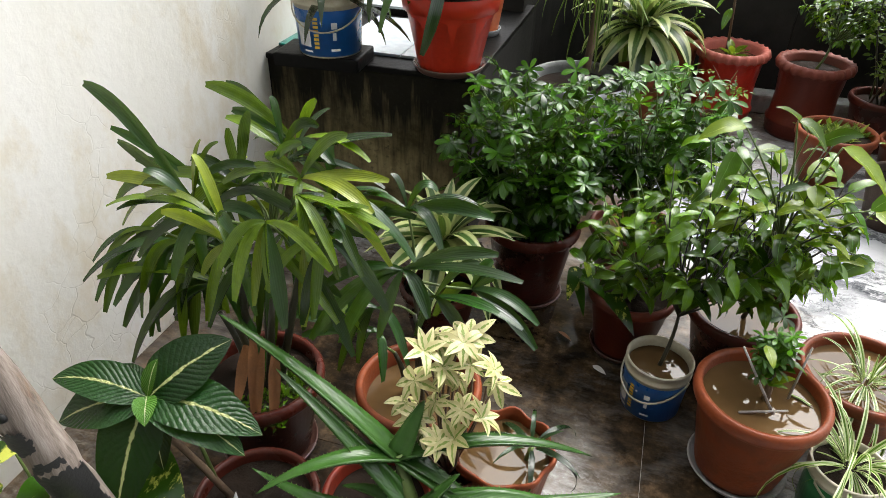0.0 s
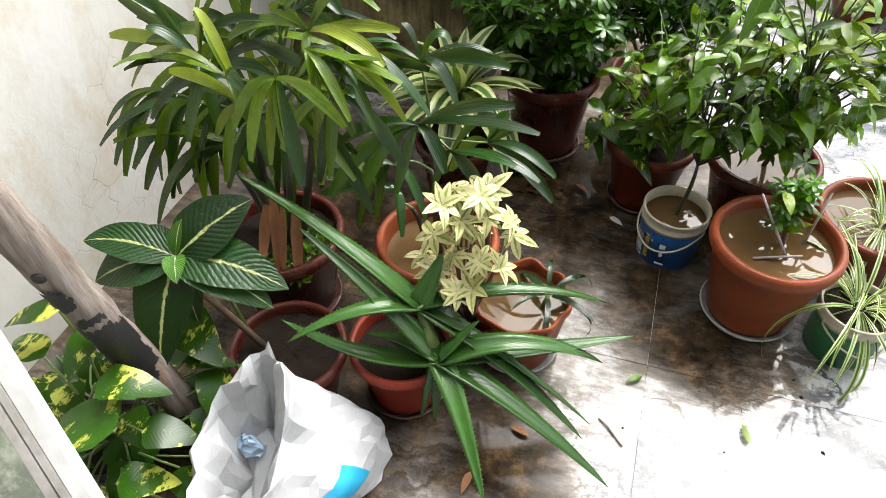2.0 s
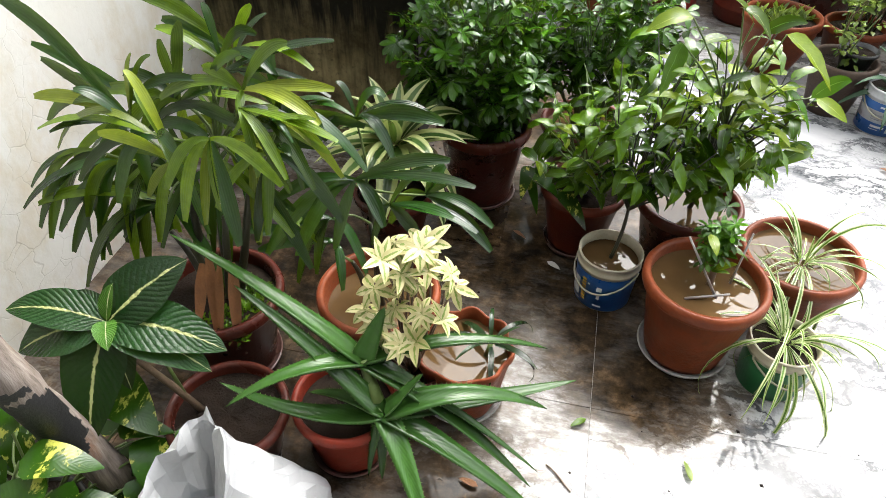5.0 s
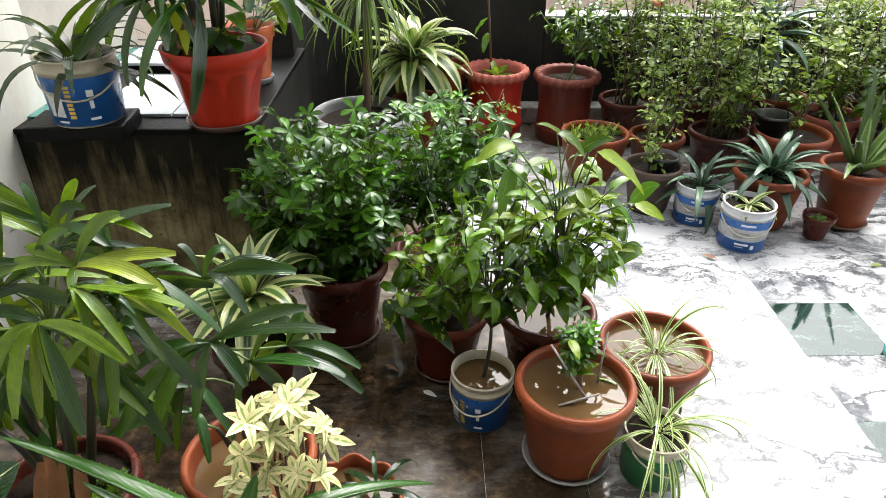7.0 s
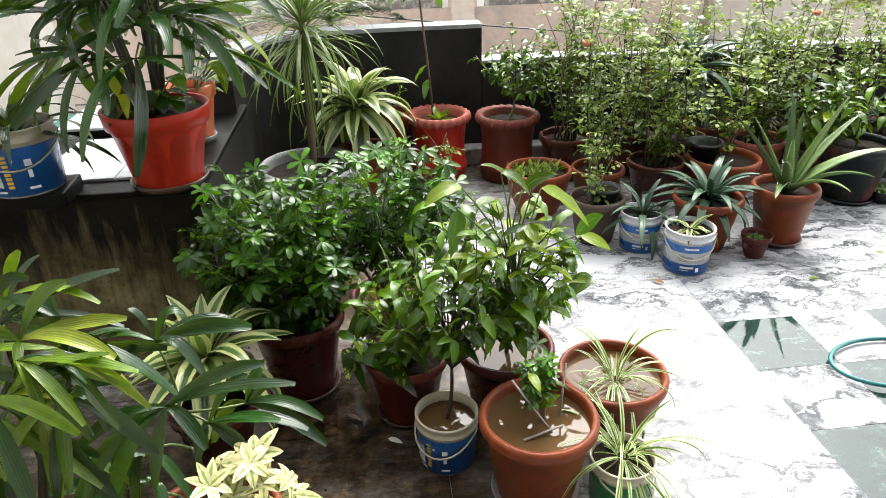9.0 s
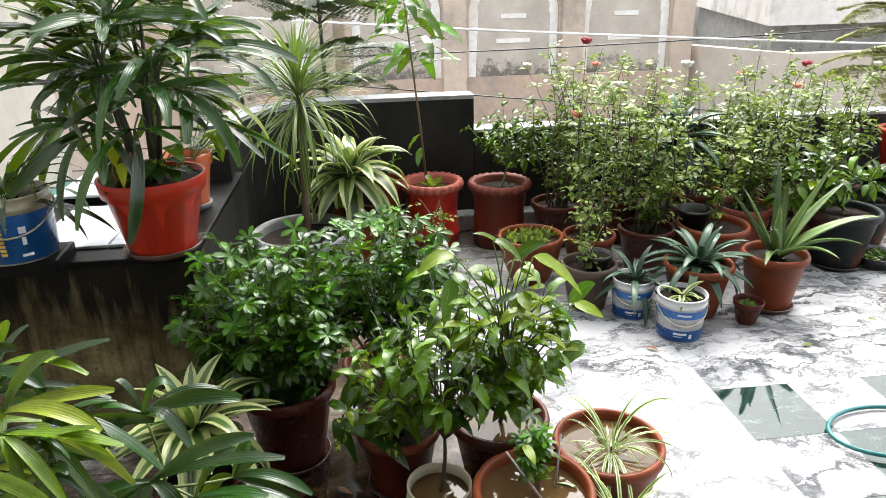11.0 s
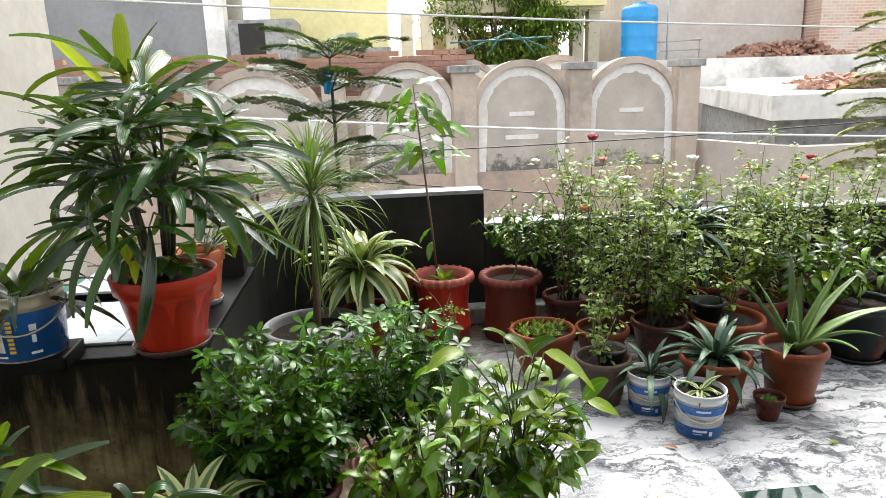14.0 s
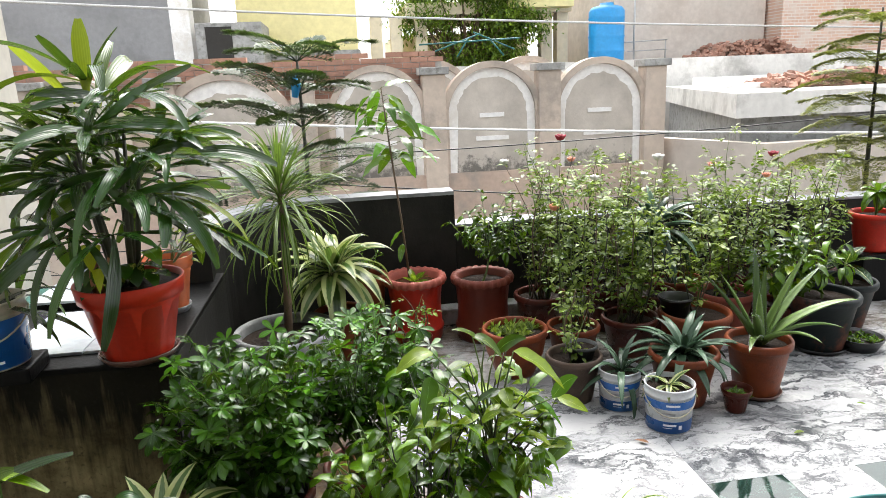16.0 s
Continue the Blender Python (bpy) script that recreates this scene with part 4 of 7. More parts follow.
SHR = variants("leaf", L_SHRUB, 5, lambda k: blade(0.070 + 0.009 * k, 0.026 + 0.0035 * k, 0.4 + 0.25 * k, 0.34, 'ovate', 8, curl=U(-0.015, 0.015), wavy=0.12, twist=U(-0.5, 0.5)))
SHR_Y = variants("leaf", L_SHRUB_Y, 3, lambda k: blade(0.085 + 0.008 * k, 0.04, 0.5, 0.2, 'ovate', 7, wavy=0.05))
STRIPED = variants("leaf", L_DRAC_ST, 4, lambda k: blade(0.22 + 0.02 * k, 0.060, 0.6 + 0.35 * k, 0.3, 'strap', 10, twist=U(-0.2, 0.2)))
STRAP = variants("leaf", L_DRAC_D, 4, lambda k: blade(0.24 + 0.02 * k, 0.032, 1.0 + 0.3 * k, 0.25, 'strap', 10, twist=U(-0.4, 0.4)))
MARG = variants("leaf", L_MARG, 4, lambda k: blade(0.38 + 0.025 * k, 0.014, 0.3 + 0.36 * k, 0.3, 'strap', 12, twist=U(-0.5, 0.5)))
SPID = variants("blade", L_SPIDER, 5, lambda k: blade(0.18 + 0.035 * k, 0.0105, 0.9 + 0.4 * k, 0.35, 'strap', 10, twist=U(-0.9, 0.9), curl=U(-0.06, 0.06)))
AGAVE = variants("leaf", L_AGAVE, 3, lambda k: blade(0.22 + 0.02 * k, 0.042, 0.8 + 0.25 * k, 0.3, 'strap', 9, thick=0.006))
AGAVE_S = variants("leaf", L_AGAVE, 3, lambda k: blade(0.19 + 0.02 * k, 0.028, 0.9 + 0.3 * k, 0.3, 'strap', 8, thick=0.004))
POTH = variants("leaf", L_POTHOS, 4, lambda k: blade(0.11 + 0.01 * k, 0.085 + 0.006 * k, 0.55, 0.12, 'heart', 9, wavy=0.03))
BIGL = variants("leaf", L_BIG, 3, lambda k: blade(0.178, 0.088, 0.35 + 0.2 * k, 0.14, 'ovate', 12, wavy=0.02))


def tuft(name, mat, n, L, W, shape='ovate', spread=(10, 80)):
    s = Soup()
    for k in range(n):
        s.add(blade(L * U(0.6, 1.2), W, U(0.2, 0.8), 0.2, shape, 4), aim((U(-0.02, 0.02), U(-0.02, 0.02), 0), U(0, 360), U(*spread)))
    return s.mesh(name, mat)


WEED = [tuft("weed", L_SHRUB, 26, 0.03, 0.012) for _ in range(2)]
SEED = [tuft("seedling", L_ROSE_Y, 14, 0.04, 0.015) for _ in range(2)]


def cluster(name, mesh, root, m):
    return tagged(part(name, mesh, root, m), kind="stuff")


def rose(root, z0, height, spread, canes, flowers=(), young=0.3, n_leaf=520, sz=1.0):
    """A tall thin rose: arching canes, and small leaflets and blooms along them."""
    lf, ly = Soup(), Soup()
    ends = []
    proto = [blade(0.032, 0.018, 0.4, 0.2, 'ovate', 3), blade(0.026, 0.015, 0.6, 0.15, 'ovate', 3)]
    per = n_leaf // canes
    for k in range(canes):
        a = k * 2.4 + U(-0.4, 0.4)
        hh = height * U(0.62, 1.05)
        rr = spread * U(0.3, 1.0)
        line = branch_line((U(-0.06, 0.06) * min(1, spread * 6), U(-0.06, 0.06) * min(1, spread * 6), z0 - 0.01), (rr * math.cos(a), rr * math.sin(a), z0 + hh), U(0.03, 0.12) * min(1, spread * 6), 7)
        part("cane", Soup().add(tube(line, [0.005, 0.0045, 0.004, 0.0035, 0.003, 0.002, 0.0012], 5)).mesh("cane", rnd.choice((STEM_G, STEM_B, STEM_D))), root)
        ends.append(line[-1])
        for j in range(per // 5):
            s = U(0.08, 1.0) ** 0.85
            i = min(int(s * 6), 5)
            p = line[i].lerp(line[i + 1], s * 6 - i)
            az, el = U(0, 360), U(-20, 50)
            d = aim(p, az, el)
            for q in range(5):
                y, side = (0.02 + 0.018 * (q // 2), (-1) ** q) if q < 4 else (0.06, 0)
                (ly if (s > 0.75 and U(0, 1) < young * 1.6) or U(0, 1) < young * 0.4 else lf).add(rnd.choice(proto), d @ aim((side * 0.003, y * sz, 0), 90 - side * 65 + U(-15, 15), U(-25, 15)) @ Matrix.Scale(sz * U(0.8, 1.2), 4))
    tagged(part("foliage", lf.mesh("foliage", L_ROSE), root), kind="stuff")
    if ly.f:
        tagged(part("young_foliage", ly.mesh("young_foliage", L_ROSE_Y), root), kind="stuff")
    for k, mat in enumerate(flowers):
        s = Soup()
        bv, bf = [], []
        for i, (rr, zz) in enumerate(((0.004, 0.0), (0.018, 0.006), (0.026, 0.020), (0.024, 0.026), (0.014, 0.016), (0.016, 0.026), (0.009, 0.030), (0.002, 0.022))):
            for q in range(20):
                a = 2 * math.pi * q / 20
                ruf = 1 + 0.16 * math.sin(5 * a + i * 1.3)
                bv.append((rr * ruf * math.cos(a), rr * ruf * math.sin(a), zz + 0.004 * math.sin(5 * a + i) * (i > 0)))
        for i in range(7):
            for q in range(20):
                bf.append((i * 20 + q, i * 20 + (q + 1) % 20, i * 20 + 20 + (q + 1) % 20, i * 20 + 20 + q))
        s.add((bv, bf, None))
        part("rose_bloom", s.mesh("rose_bloom", mat), root, Matrix.Translation(ends[k % len(ends)]) @ Matrix.Scale(U(0.8, 1.1), 4))


# ---- front group by the left wall ----
def potted(name, label, x, y, D, h, style, mat, rz=0, group="", **kw):
    r = thing(name, label, "potted plant", (x, y, 0), rz, group)
    return r, pot(r, D, h, style, mat, **kw)


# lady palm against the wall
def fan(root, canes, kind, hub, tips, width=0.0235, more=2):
    """A fan leaf on a thin stalk out of the nearest cane, its blunt pleated leaflets bowing to the places of their
    tips; more: further fans behind it, the second in darker leaflets.
    """
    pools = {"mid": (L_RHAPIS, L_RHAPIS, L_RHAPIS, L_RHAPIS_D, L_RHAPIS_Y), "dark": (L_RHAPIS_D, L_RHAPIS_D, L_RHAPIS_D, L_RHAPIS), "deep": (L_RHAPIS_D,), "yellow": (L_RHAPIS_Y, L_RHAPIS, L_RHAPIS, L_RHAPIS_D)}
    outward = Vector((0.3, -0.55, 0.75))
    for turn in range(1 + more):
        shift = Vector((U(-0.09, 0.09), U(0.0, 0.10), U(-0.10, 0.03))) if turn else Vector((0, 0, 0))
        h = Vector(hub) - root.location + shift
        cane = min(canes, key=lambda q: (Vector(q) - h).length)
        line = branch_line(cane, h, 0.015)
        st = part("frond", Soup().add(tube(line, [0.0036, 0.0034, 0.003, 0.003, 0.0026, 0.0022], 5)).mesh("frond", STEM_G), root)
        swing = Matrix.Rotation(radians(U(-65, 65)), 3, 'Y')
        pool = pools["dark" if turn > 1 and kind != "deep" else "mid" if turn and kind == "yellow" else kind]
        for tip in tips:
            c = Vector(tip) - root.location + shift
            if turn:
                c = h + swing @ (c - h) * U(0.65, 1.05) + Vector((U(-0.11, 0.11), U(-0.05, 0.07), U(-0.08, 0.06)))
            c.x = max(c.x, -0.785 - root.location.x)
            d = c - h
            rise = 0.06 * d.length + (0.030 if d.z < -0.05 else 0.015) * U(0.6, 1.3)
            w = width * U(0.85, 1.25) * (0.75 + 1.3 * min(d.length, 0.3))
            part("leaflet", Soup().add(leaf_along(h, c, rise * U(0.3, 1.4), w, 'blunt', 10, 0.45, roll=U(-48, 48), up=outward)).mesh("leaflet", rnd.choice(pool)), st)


r, z = potted("potted_palm", "lady palm with yellowing leaf tips in a wet terracotta pot", -0.27, 1.32, 0.30, 0.24, 'rolled', TERRA_DARK, saucer=SAUCER)
CANES = [(-0.12, 0.05, 0.36), (-0.02, -0.03, 0.42), (0.05, 0.02, 0.46), (-0.06, 0.08, 0.50), (0.10, 0.06, 0.52), (0.02, 0.10, 0.58)]
for x, y, top in CANES:
    part("cane", Soup().add(tube(branch_line((x * 0.35, y * 0.35, z - 0.01), (x, y, top), 0.01), [0.011, 0.0105, 0.010, 0.009, 0.008, 0.006], 7)).mesh("cane", STEM_D), r)
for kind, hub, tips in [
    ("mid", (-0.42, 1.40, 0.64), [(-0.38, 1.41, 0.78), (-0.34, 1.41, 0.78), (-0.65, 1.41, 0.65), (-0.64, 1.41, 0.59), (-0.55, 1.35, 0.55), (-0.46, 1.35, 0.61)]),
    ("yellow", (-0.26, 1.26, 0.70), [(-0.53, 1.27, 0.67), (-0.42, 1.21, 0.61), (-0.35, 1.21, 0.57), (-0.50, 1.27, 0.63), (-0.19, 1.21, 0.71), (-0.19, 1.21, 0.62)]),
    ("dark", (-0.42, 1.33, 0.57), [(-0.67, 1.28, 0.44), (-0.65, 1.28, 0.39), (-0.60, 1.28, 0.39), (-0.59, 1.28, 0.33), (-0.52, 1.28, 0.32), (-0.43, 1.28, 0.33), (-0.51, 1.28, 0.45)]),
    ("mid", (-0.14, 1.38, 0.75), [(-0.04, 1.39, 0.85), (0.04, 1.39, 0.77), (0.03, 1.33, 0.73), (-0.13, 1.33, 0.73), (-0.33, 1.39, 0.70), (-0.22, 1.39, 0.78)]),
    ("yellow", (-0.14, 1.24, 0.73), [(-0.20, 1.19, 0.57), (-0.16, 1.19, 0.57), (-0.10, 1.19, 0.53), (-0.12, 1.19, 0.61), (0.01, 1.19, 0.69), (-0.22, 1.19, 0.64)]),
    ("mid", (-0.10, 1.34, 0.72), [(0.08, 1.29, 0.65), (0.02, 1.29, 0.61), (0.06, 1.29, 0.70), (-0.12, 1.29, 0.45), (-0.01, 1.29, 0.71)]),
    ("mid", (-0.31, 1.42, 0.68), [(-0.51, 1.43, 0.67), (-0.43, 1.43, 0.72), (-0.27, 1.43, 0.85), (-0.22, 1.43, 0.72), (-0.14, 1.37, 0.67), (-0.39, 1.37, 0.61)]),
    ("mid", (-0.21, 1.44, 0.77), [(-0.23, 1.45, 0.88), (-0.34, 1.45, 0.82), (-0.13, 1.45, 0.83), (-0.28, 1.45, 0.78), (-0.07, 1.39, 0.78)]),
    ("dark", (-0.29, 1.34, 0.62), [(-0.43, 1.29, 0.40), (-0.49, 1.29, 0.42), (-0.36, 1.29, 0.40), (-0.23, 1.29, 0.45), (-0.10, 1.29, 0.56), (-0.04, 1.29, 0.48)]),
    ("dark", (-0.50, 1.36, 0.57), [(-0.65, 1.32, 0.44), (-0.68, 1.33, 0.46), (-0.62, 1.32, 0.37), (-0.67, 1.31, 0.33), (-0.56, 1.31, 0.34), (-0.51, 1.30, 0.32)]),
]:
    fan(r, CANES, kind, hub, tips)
for x, top, hang in ((0.02, 0.17, 0.22), (0.045, 0.15, 0.15), (0.075, 0.16, 0.18), (0.0, 0.14, 0.12)):
    part("dry_leaf", Soup().add(leaf_along((x, -0.03, z + top), (x + U(-0.02, 0.03), -0.115, z + top - hang), -0.01, 0.028, 'strap', 7, 0.5, roll=U(-40, 40), up=(0, -1, 0))).mesh("dry_leaf", FIBRE), r, None, "dry brown hanging leaf")
for k in range(22):
    cluster("weed", rnd.choice(WEED), r, Matrix.Translation((U(-0.02, 0.12), U(-0.11, 0.06), z)) @ Matrix.Scale(U(0.4, 0.8), 4))

# smaller lady palm in a pot full of water
r, z = potted("potted_palm", "young dark green lady palm in a flooded terracotta pot", 0.085, 1.43, 0.30, 0.225, 'rolled', TERRA, fill='water', depth=0.05)
CANES = [(-0.06, 0.0, 0.30), (-0.02, 0.03, 0.40), (0.02, 0.0, 0.36), (-0.03, 0.05, 0.48)]
for x, y, top in CANES:
    part("cane", Soup().add(tube(branch_line((x * 0.5, y * 0.5, z - 0.02), (x, y, top), 0.01), [0.008, 0.0078, 0.0074, 0.007, 0.006, 0.005], 7)).mesh("cane", STEM_D), r)
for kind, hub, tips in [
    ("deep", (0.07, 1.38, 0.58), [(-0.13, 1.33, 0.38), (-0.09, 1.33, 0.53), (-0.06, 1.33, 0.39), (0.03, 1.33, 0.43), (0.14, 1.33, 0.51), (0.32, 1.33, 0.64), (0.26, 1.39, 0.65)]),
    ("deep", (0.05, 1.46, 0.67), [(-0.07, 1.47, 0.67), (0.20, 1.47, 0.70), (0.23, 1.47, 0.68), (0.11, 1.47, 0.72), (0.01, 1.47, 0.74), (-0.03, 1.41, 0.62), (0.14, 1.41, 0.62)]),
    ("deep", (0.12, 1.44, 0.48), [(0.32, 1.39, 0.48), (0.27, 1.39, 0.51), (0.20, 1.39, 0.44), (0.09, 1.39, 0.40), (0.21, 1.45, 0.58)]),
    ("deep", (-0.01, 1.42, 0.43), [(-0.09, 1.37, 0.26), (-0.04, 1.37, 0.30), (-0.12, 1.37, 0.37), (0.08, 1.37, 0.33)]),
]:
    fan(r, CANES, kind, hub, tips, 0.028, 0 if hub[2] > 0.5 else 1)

# striped dracaena behind
r, z = potted("potted_dracaena", "dracaena with cream-edged leaves in a dark clay pot", 0.0, 1.86, 0.24, 0.20, 'rolled', TERRA_DARK)
part("stem", Soup().add(tube([(0, 0, z - 0.01), (0.0, 0.0, z + 0.12), (0.01, 0.0, z + 0.21)], [0.016, 0.014, 0.013])).mesh("stem", STEM_B), r)
rosette(r, z + 0.18, STRIPED, 26, -15, 82, c=(0.01, 0), scale=(0.85, 1.1))

# pot in which the big-leaved plant grows
r, z = potted("potted_plant", "large dark ribbed leaves leaning out of a muddy clay pot", -0.125, 1.045, 0.255, 0.205, 'rolled', TERRA_DARK, depth=0.025)
O = r.location
C = Vector((-0.308, 1.030, 0.435)) - O
part("stem", Soup().add(tube([(-0.055, 0.0, z - 0.01), (-0.10, -0.01, z + 0.08), (-0.155, -0.02, z + 0.17), tuple(C)], [0.008, 0.0075, 0.007, 0.005])).mesh("stem", STEM_B), r)
part("stem", Soup().add(tube([(-0.085, -0.005, z + 0.055), (-0.12, 0.015, z + 0.12), (-0.13, 0.0, z + 0.16)], [0.005, 0.004, 0.003])).mesh("stem", STEM_G), r)
for tip, rise, W in (((-0.20, 1.16, 0.50), 0.012, 0.116), ((-0.11, 1.02, 0.36), 0.020, 0.094), ((-0.09, 1.055, 0.385), 0.025, 0.106), ((-0.31, 0.88, 0.25), 0.030, 0.118),
                     ((-0.49, 1.00, 0.455), 0.022, 0.080), ((-0.47, 0.965, 0.38), 0.020, 0.112), ((-0.40, 1.06, 0.46), 0.010, 0.058), ((-0.28, 0.99, 0.29), 0.015, 0.07)):
    part("leaf", Soup().add(leaf_along(C, Vector(tip) - O, rise, W, 'ovate', 14, 0.16, roll=U(-5, 5), wavy=0.03, up=(0.15, -0.3, 0.9))).mesh("big_leaf", L_BIG), r)
for tip, W in (((-0.30, 1.07, 0.50), 0.034), ((-0.28, 0.98, 0.42), 0.044)):
    part("young_leaf", Soup().add(leaf_along(C + Vector((0, 0, 0.004)), Vector(tip) - O, 0.008, W, 'ovate', 9, 0.35)).mesh("young_leaf", L_BIG_Y), r, None, "fresh light green young leaf")

# aloe
r, z = potted("potted_aloe", "large aloe with toothed arching leaves in a red clay pot", 0.10, 1.135, 0.232, 0.185, 'rolled', TERRA_AL, saucer=SAUCER)


def aloe_leaf(root, base, tip, rise, W, mats=(L_ALOE, L_ALOE2)):
    """A fleshy tapering leaf with small pale teeth along both edges and pale flecks near its foot."""
    s = Soup()
    piece = leaf_along(base, tip, rise, W * 1.12, 'taper', 18, 0.35, 0.011, roll=U(-14, 14))
    s.add(piece)
    v = piece[0]
    for k in range(1, 17):
        for e, inner in ((0, 2), (4, 2)):
            a, b = v[k * 7 + e], v[(k + 1) * 7 + e]
            out = (a - v[k * 7 + inner]).normalized() * 0.0036
            for q in (0.2, 0.7):
                p = a.lerp(b, q)
                d = (b - a).normalized()
                s.add(([p - d * 0.0012, p + d * 0.0012, p + out + d * 0.0015, p + Vector((0, 0, 0.001))], [(0, 1, 2), (0, 2, 3), (1, 3, 2)], None), None, 1)
    part("leaf", s.mesh("aloe_leaf", list(mats)), root)


O = r.location
CROWNS = (Vector((0.200, 1.084, 0.240)) - O, Vector((0.141, 1.148, 0.310)) - O)
for crown, tip, rise, W in ((1, (-0.27, 1.22, 0.50), 0.020, 0.046), (0, (-0.12, 1.17, 0.44), 0.015, 0.042), (1, (-0.08, 0.99, 0.30), 0.035, 0.042), (0, (-0.10, 1.02, 0.33), -0.05, 0.056),
                            (1, (0.17, 1.22, 0.40), 0.0, 0.046), (1, (0.50, 1.30, 0.27), 0.045, 0.042), (1, (0.51, 1.09, 0.07), 0.035, 0.050), (0, (0.52, 1.22, 0.17), 0.06, 0.050),
                            (0, (0.57, 1.27, 0.22), -0.01, 0.052), (0, (0.58, 1.01, 0.05), 0.030, 0.054), (0, (0.35, 0.90, 0.06), 0.040, 0.050), (0, (0.18, 1.02, 0.10), 0.02, 0.028),
                            (0, (0.21, 1.02, 0.10), 0.015, 0.03), (0, (0.27, 1.13, 0.33), 0.0, 0.032), (1, (0.52, 1.11, 0.10), 0.03, 0.026), (0, (0.03, 1.11, 0.22), 0.02, 0.042)):
    aloe_leaf(r, CROWNS[crown], Vector(tip) - O, rise, W)
part("stem", Soup().add(tube([(0.04, 0.0, z - 0.01), CROWNS[0].lerp(CROWNS[1], 0.3), CROWNS[1]], [0.018, 0.015, 0.010])).mesh("stem", STEM_G), r)
part("stem", Soup().add(tube([(0.04, 0.0, z - 0.01), CROWNS[0]], [0.018, 0.014])).mesh("stem", STEM_G), r)

# cream variegated plant
r, z = potted("potted_plant", "small shrub with cream and green variegated leaves in a dark pot", 0.205, 1.285, 0.15, 0.16, 'flared', TERRA_DARK)
O = r.location
for k, p in enumerate(((0.18, 1.28, 0.55), (0.22, 1.28, 0.54), (0.16, 1.25, 0.53), (0.23, 1.31, 0.54), (0.31, 1.23, 0.51), (0.29, 1.25, 0.52), (0.19, 1.25, 0.50), (0.14, 1.25, 0.45), (0.22, 1.28, 0.45),
                       (0.25, 1.22, 0.43), (0.28, 1.21, 0.43), (0.19, 1.24, 0.41), (0.18, 1.19, 0.37), (0.21, 1.18, 0.37), (0.24, 1.20, 0.37), (0.15, 1.22, 0.38), (0.13, 1.24, 0.39), (0.20, 1.26, 0.47), (0.25, 1.27, 0.50))):
    p = Vector(p) - O - Vector((0, 0, 0.02))
    part("twig", Soup().add(tube(branch_line((0, 0, z - 0.01), p, 0.02), 0.0026, 5)).mesh("twig", STEM_B), r)
    part("leaf_whorl", VAR[k % 4], r, aim(p, -60 + U(-60, 60), U(-45, -5), U(-25, 25)) @ Matrix.Scale(U(0.8, 1.1), 4))

# wavy pot with a sprout
r, z = potted("potted_sprout", "strap-leaved sprout in a wavy-rimmed terracotta pot full of water", 0.315, 1.335, 0.225, 0.185, 'wavy', TERRA, fill='water', depth=0.03, saucer=CEMENT)
rosette(r, z + 0.03, STRAP, 9, 0, 65, c=(0.06, 0.01), scale=(0.38, 0.62))
part("stem", Soup().add(tube([(0.05, 0.0, z - 0.01), (0.06, 0.01, z + 0.035)], 0.006)).mesh("stem", STEM_G), r)

# pothos climbing by the wall
r = thing("pothos", "golden pothos with yellow-marbled heart leaves by the wall", "plant", (-0.40, 0.78, 0))
prt = lathe([(0.07, 0), (0.085, 0.11), (0.092, 0.115), (0.092, 0.13), (0.083, 0.13), (0.075, 0.02)], 32)
part("pot", Soup().add(prt).mesh("pot", BLACK_PLASTIC), r)
part("soil", Soup().add(disc(0.082, 0.118, 24, 4, 0.004)).mesh("soil", SOIL), r)
for k in range(64):
    p = Vector((U(-0.30, 0.20), U(-0.26, 0.20), U(0.05, 0.20)))
    part("vine", Soup().add(tube(branch_line((0, 0, 0.11), p, 0.03), 0.0025, 5)).mesh("vine", STEM_G), r)
    part("leaf", rnd.choice(POTH), r, aim(p, -60 + U(-110, 110), U(-45, 0), U(-25, 25)) @ Matrix.Scale(U(0.55, 0.85), 4))
for a, c, W in (((-0.43, 0.85, 0.44), (-0.54, 0.81, 0.40), 0.060), ((-0.39, 0.86, 0.38), (-0.40, 0.77, 0.34), 0.062), ((-0.34, 0.78, 0.35), (-0.22, 0.82, 0.31), 0.082), ((-0.27, 0.72, 0.32), (-0.41, 0.73, 0.28), 0.105),
                ((-0.25, 0.75, 0.28), (-0.155, 0.78, 0.24), 0.072), ((-0.35, 1.00, 0.29), (-0.20, 0.93, 0.25), 0.104), ((-0.27, 0.67, 0.22), (-0.18, 0.72, 0.18), 0.078), ((-0.44, 0.79, 0.29), (-0.39, 0.74, 0.25), 0.060),
                ((-0.33, 0.79, 0.24), (-0.26, 0.75, 0.20), 0.070), ((-0.45, 0.79, 0.37), (-0.57, 0.83, 0.33), 0.062), ((-0.29, 0.93, 0.24), (-0.20, 0.97, 0.20), 0.060), ((-0.34, 0.89, 0.29), (-0.35, 0.80, 0.25), 0.062)):
    a, c = Vector(a) - r.location, Vector(c) - r.location
    part("vine", Soup().add(tube(branch_line((0, 0, 0.11), a, 0.03), 0.0028, 5)).mesh("vine", STEM_G), r)
    part("leaf", Soup().add(leaf_along(a, c, 0.012, W, 'heart', 11, 0.12, roll=U(-8, 8), wavy=0.03)).mesh("leaf", L_POTHOS), r)

# leaning timber pole
pole = thing("timber_pole", "old weathered timber pole leaning against the wall", "timber")
pb = Vector((-0.384, 0.829, 0.687))
foot = Vector((-0.290, 0.905, 0.0))
pa = foot.lerp(pb, 0.35)
pts = [foot.lerp(pb + (pb - foot) * 0.22, k / 22) + Vector((U(-1, 1), U(-1, 1), 0)) * 0.0025 for k in range(23)]
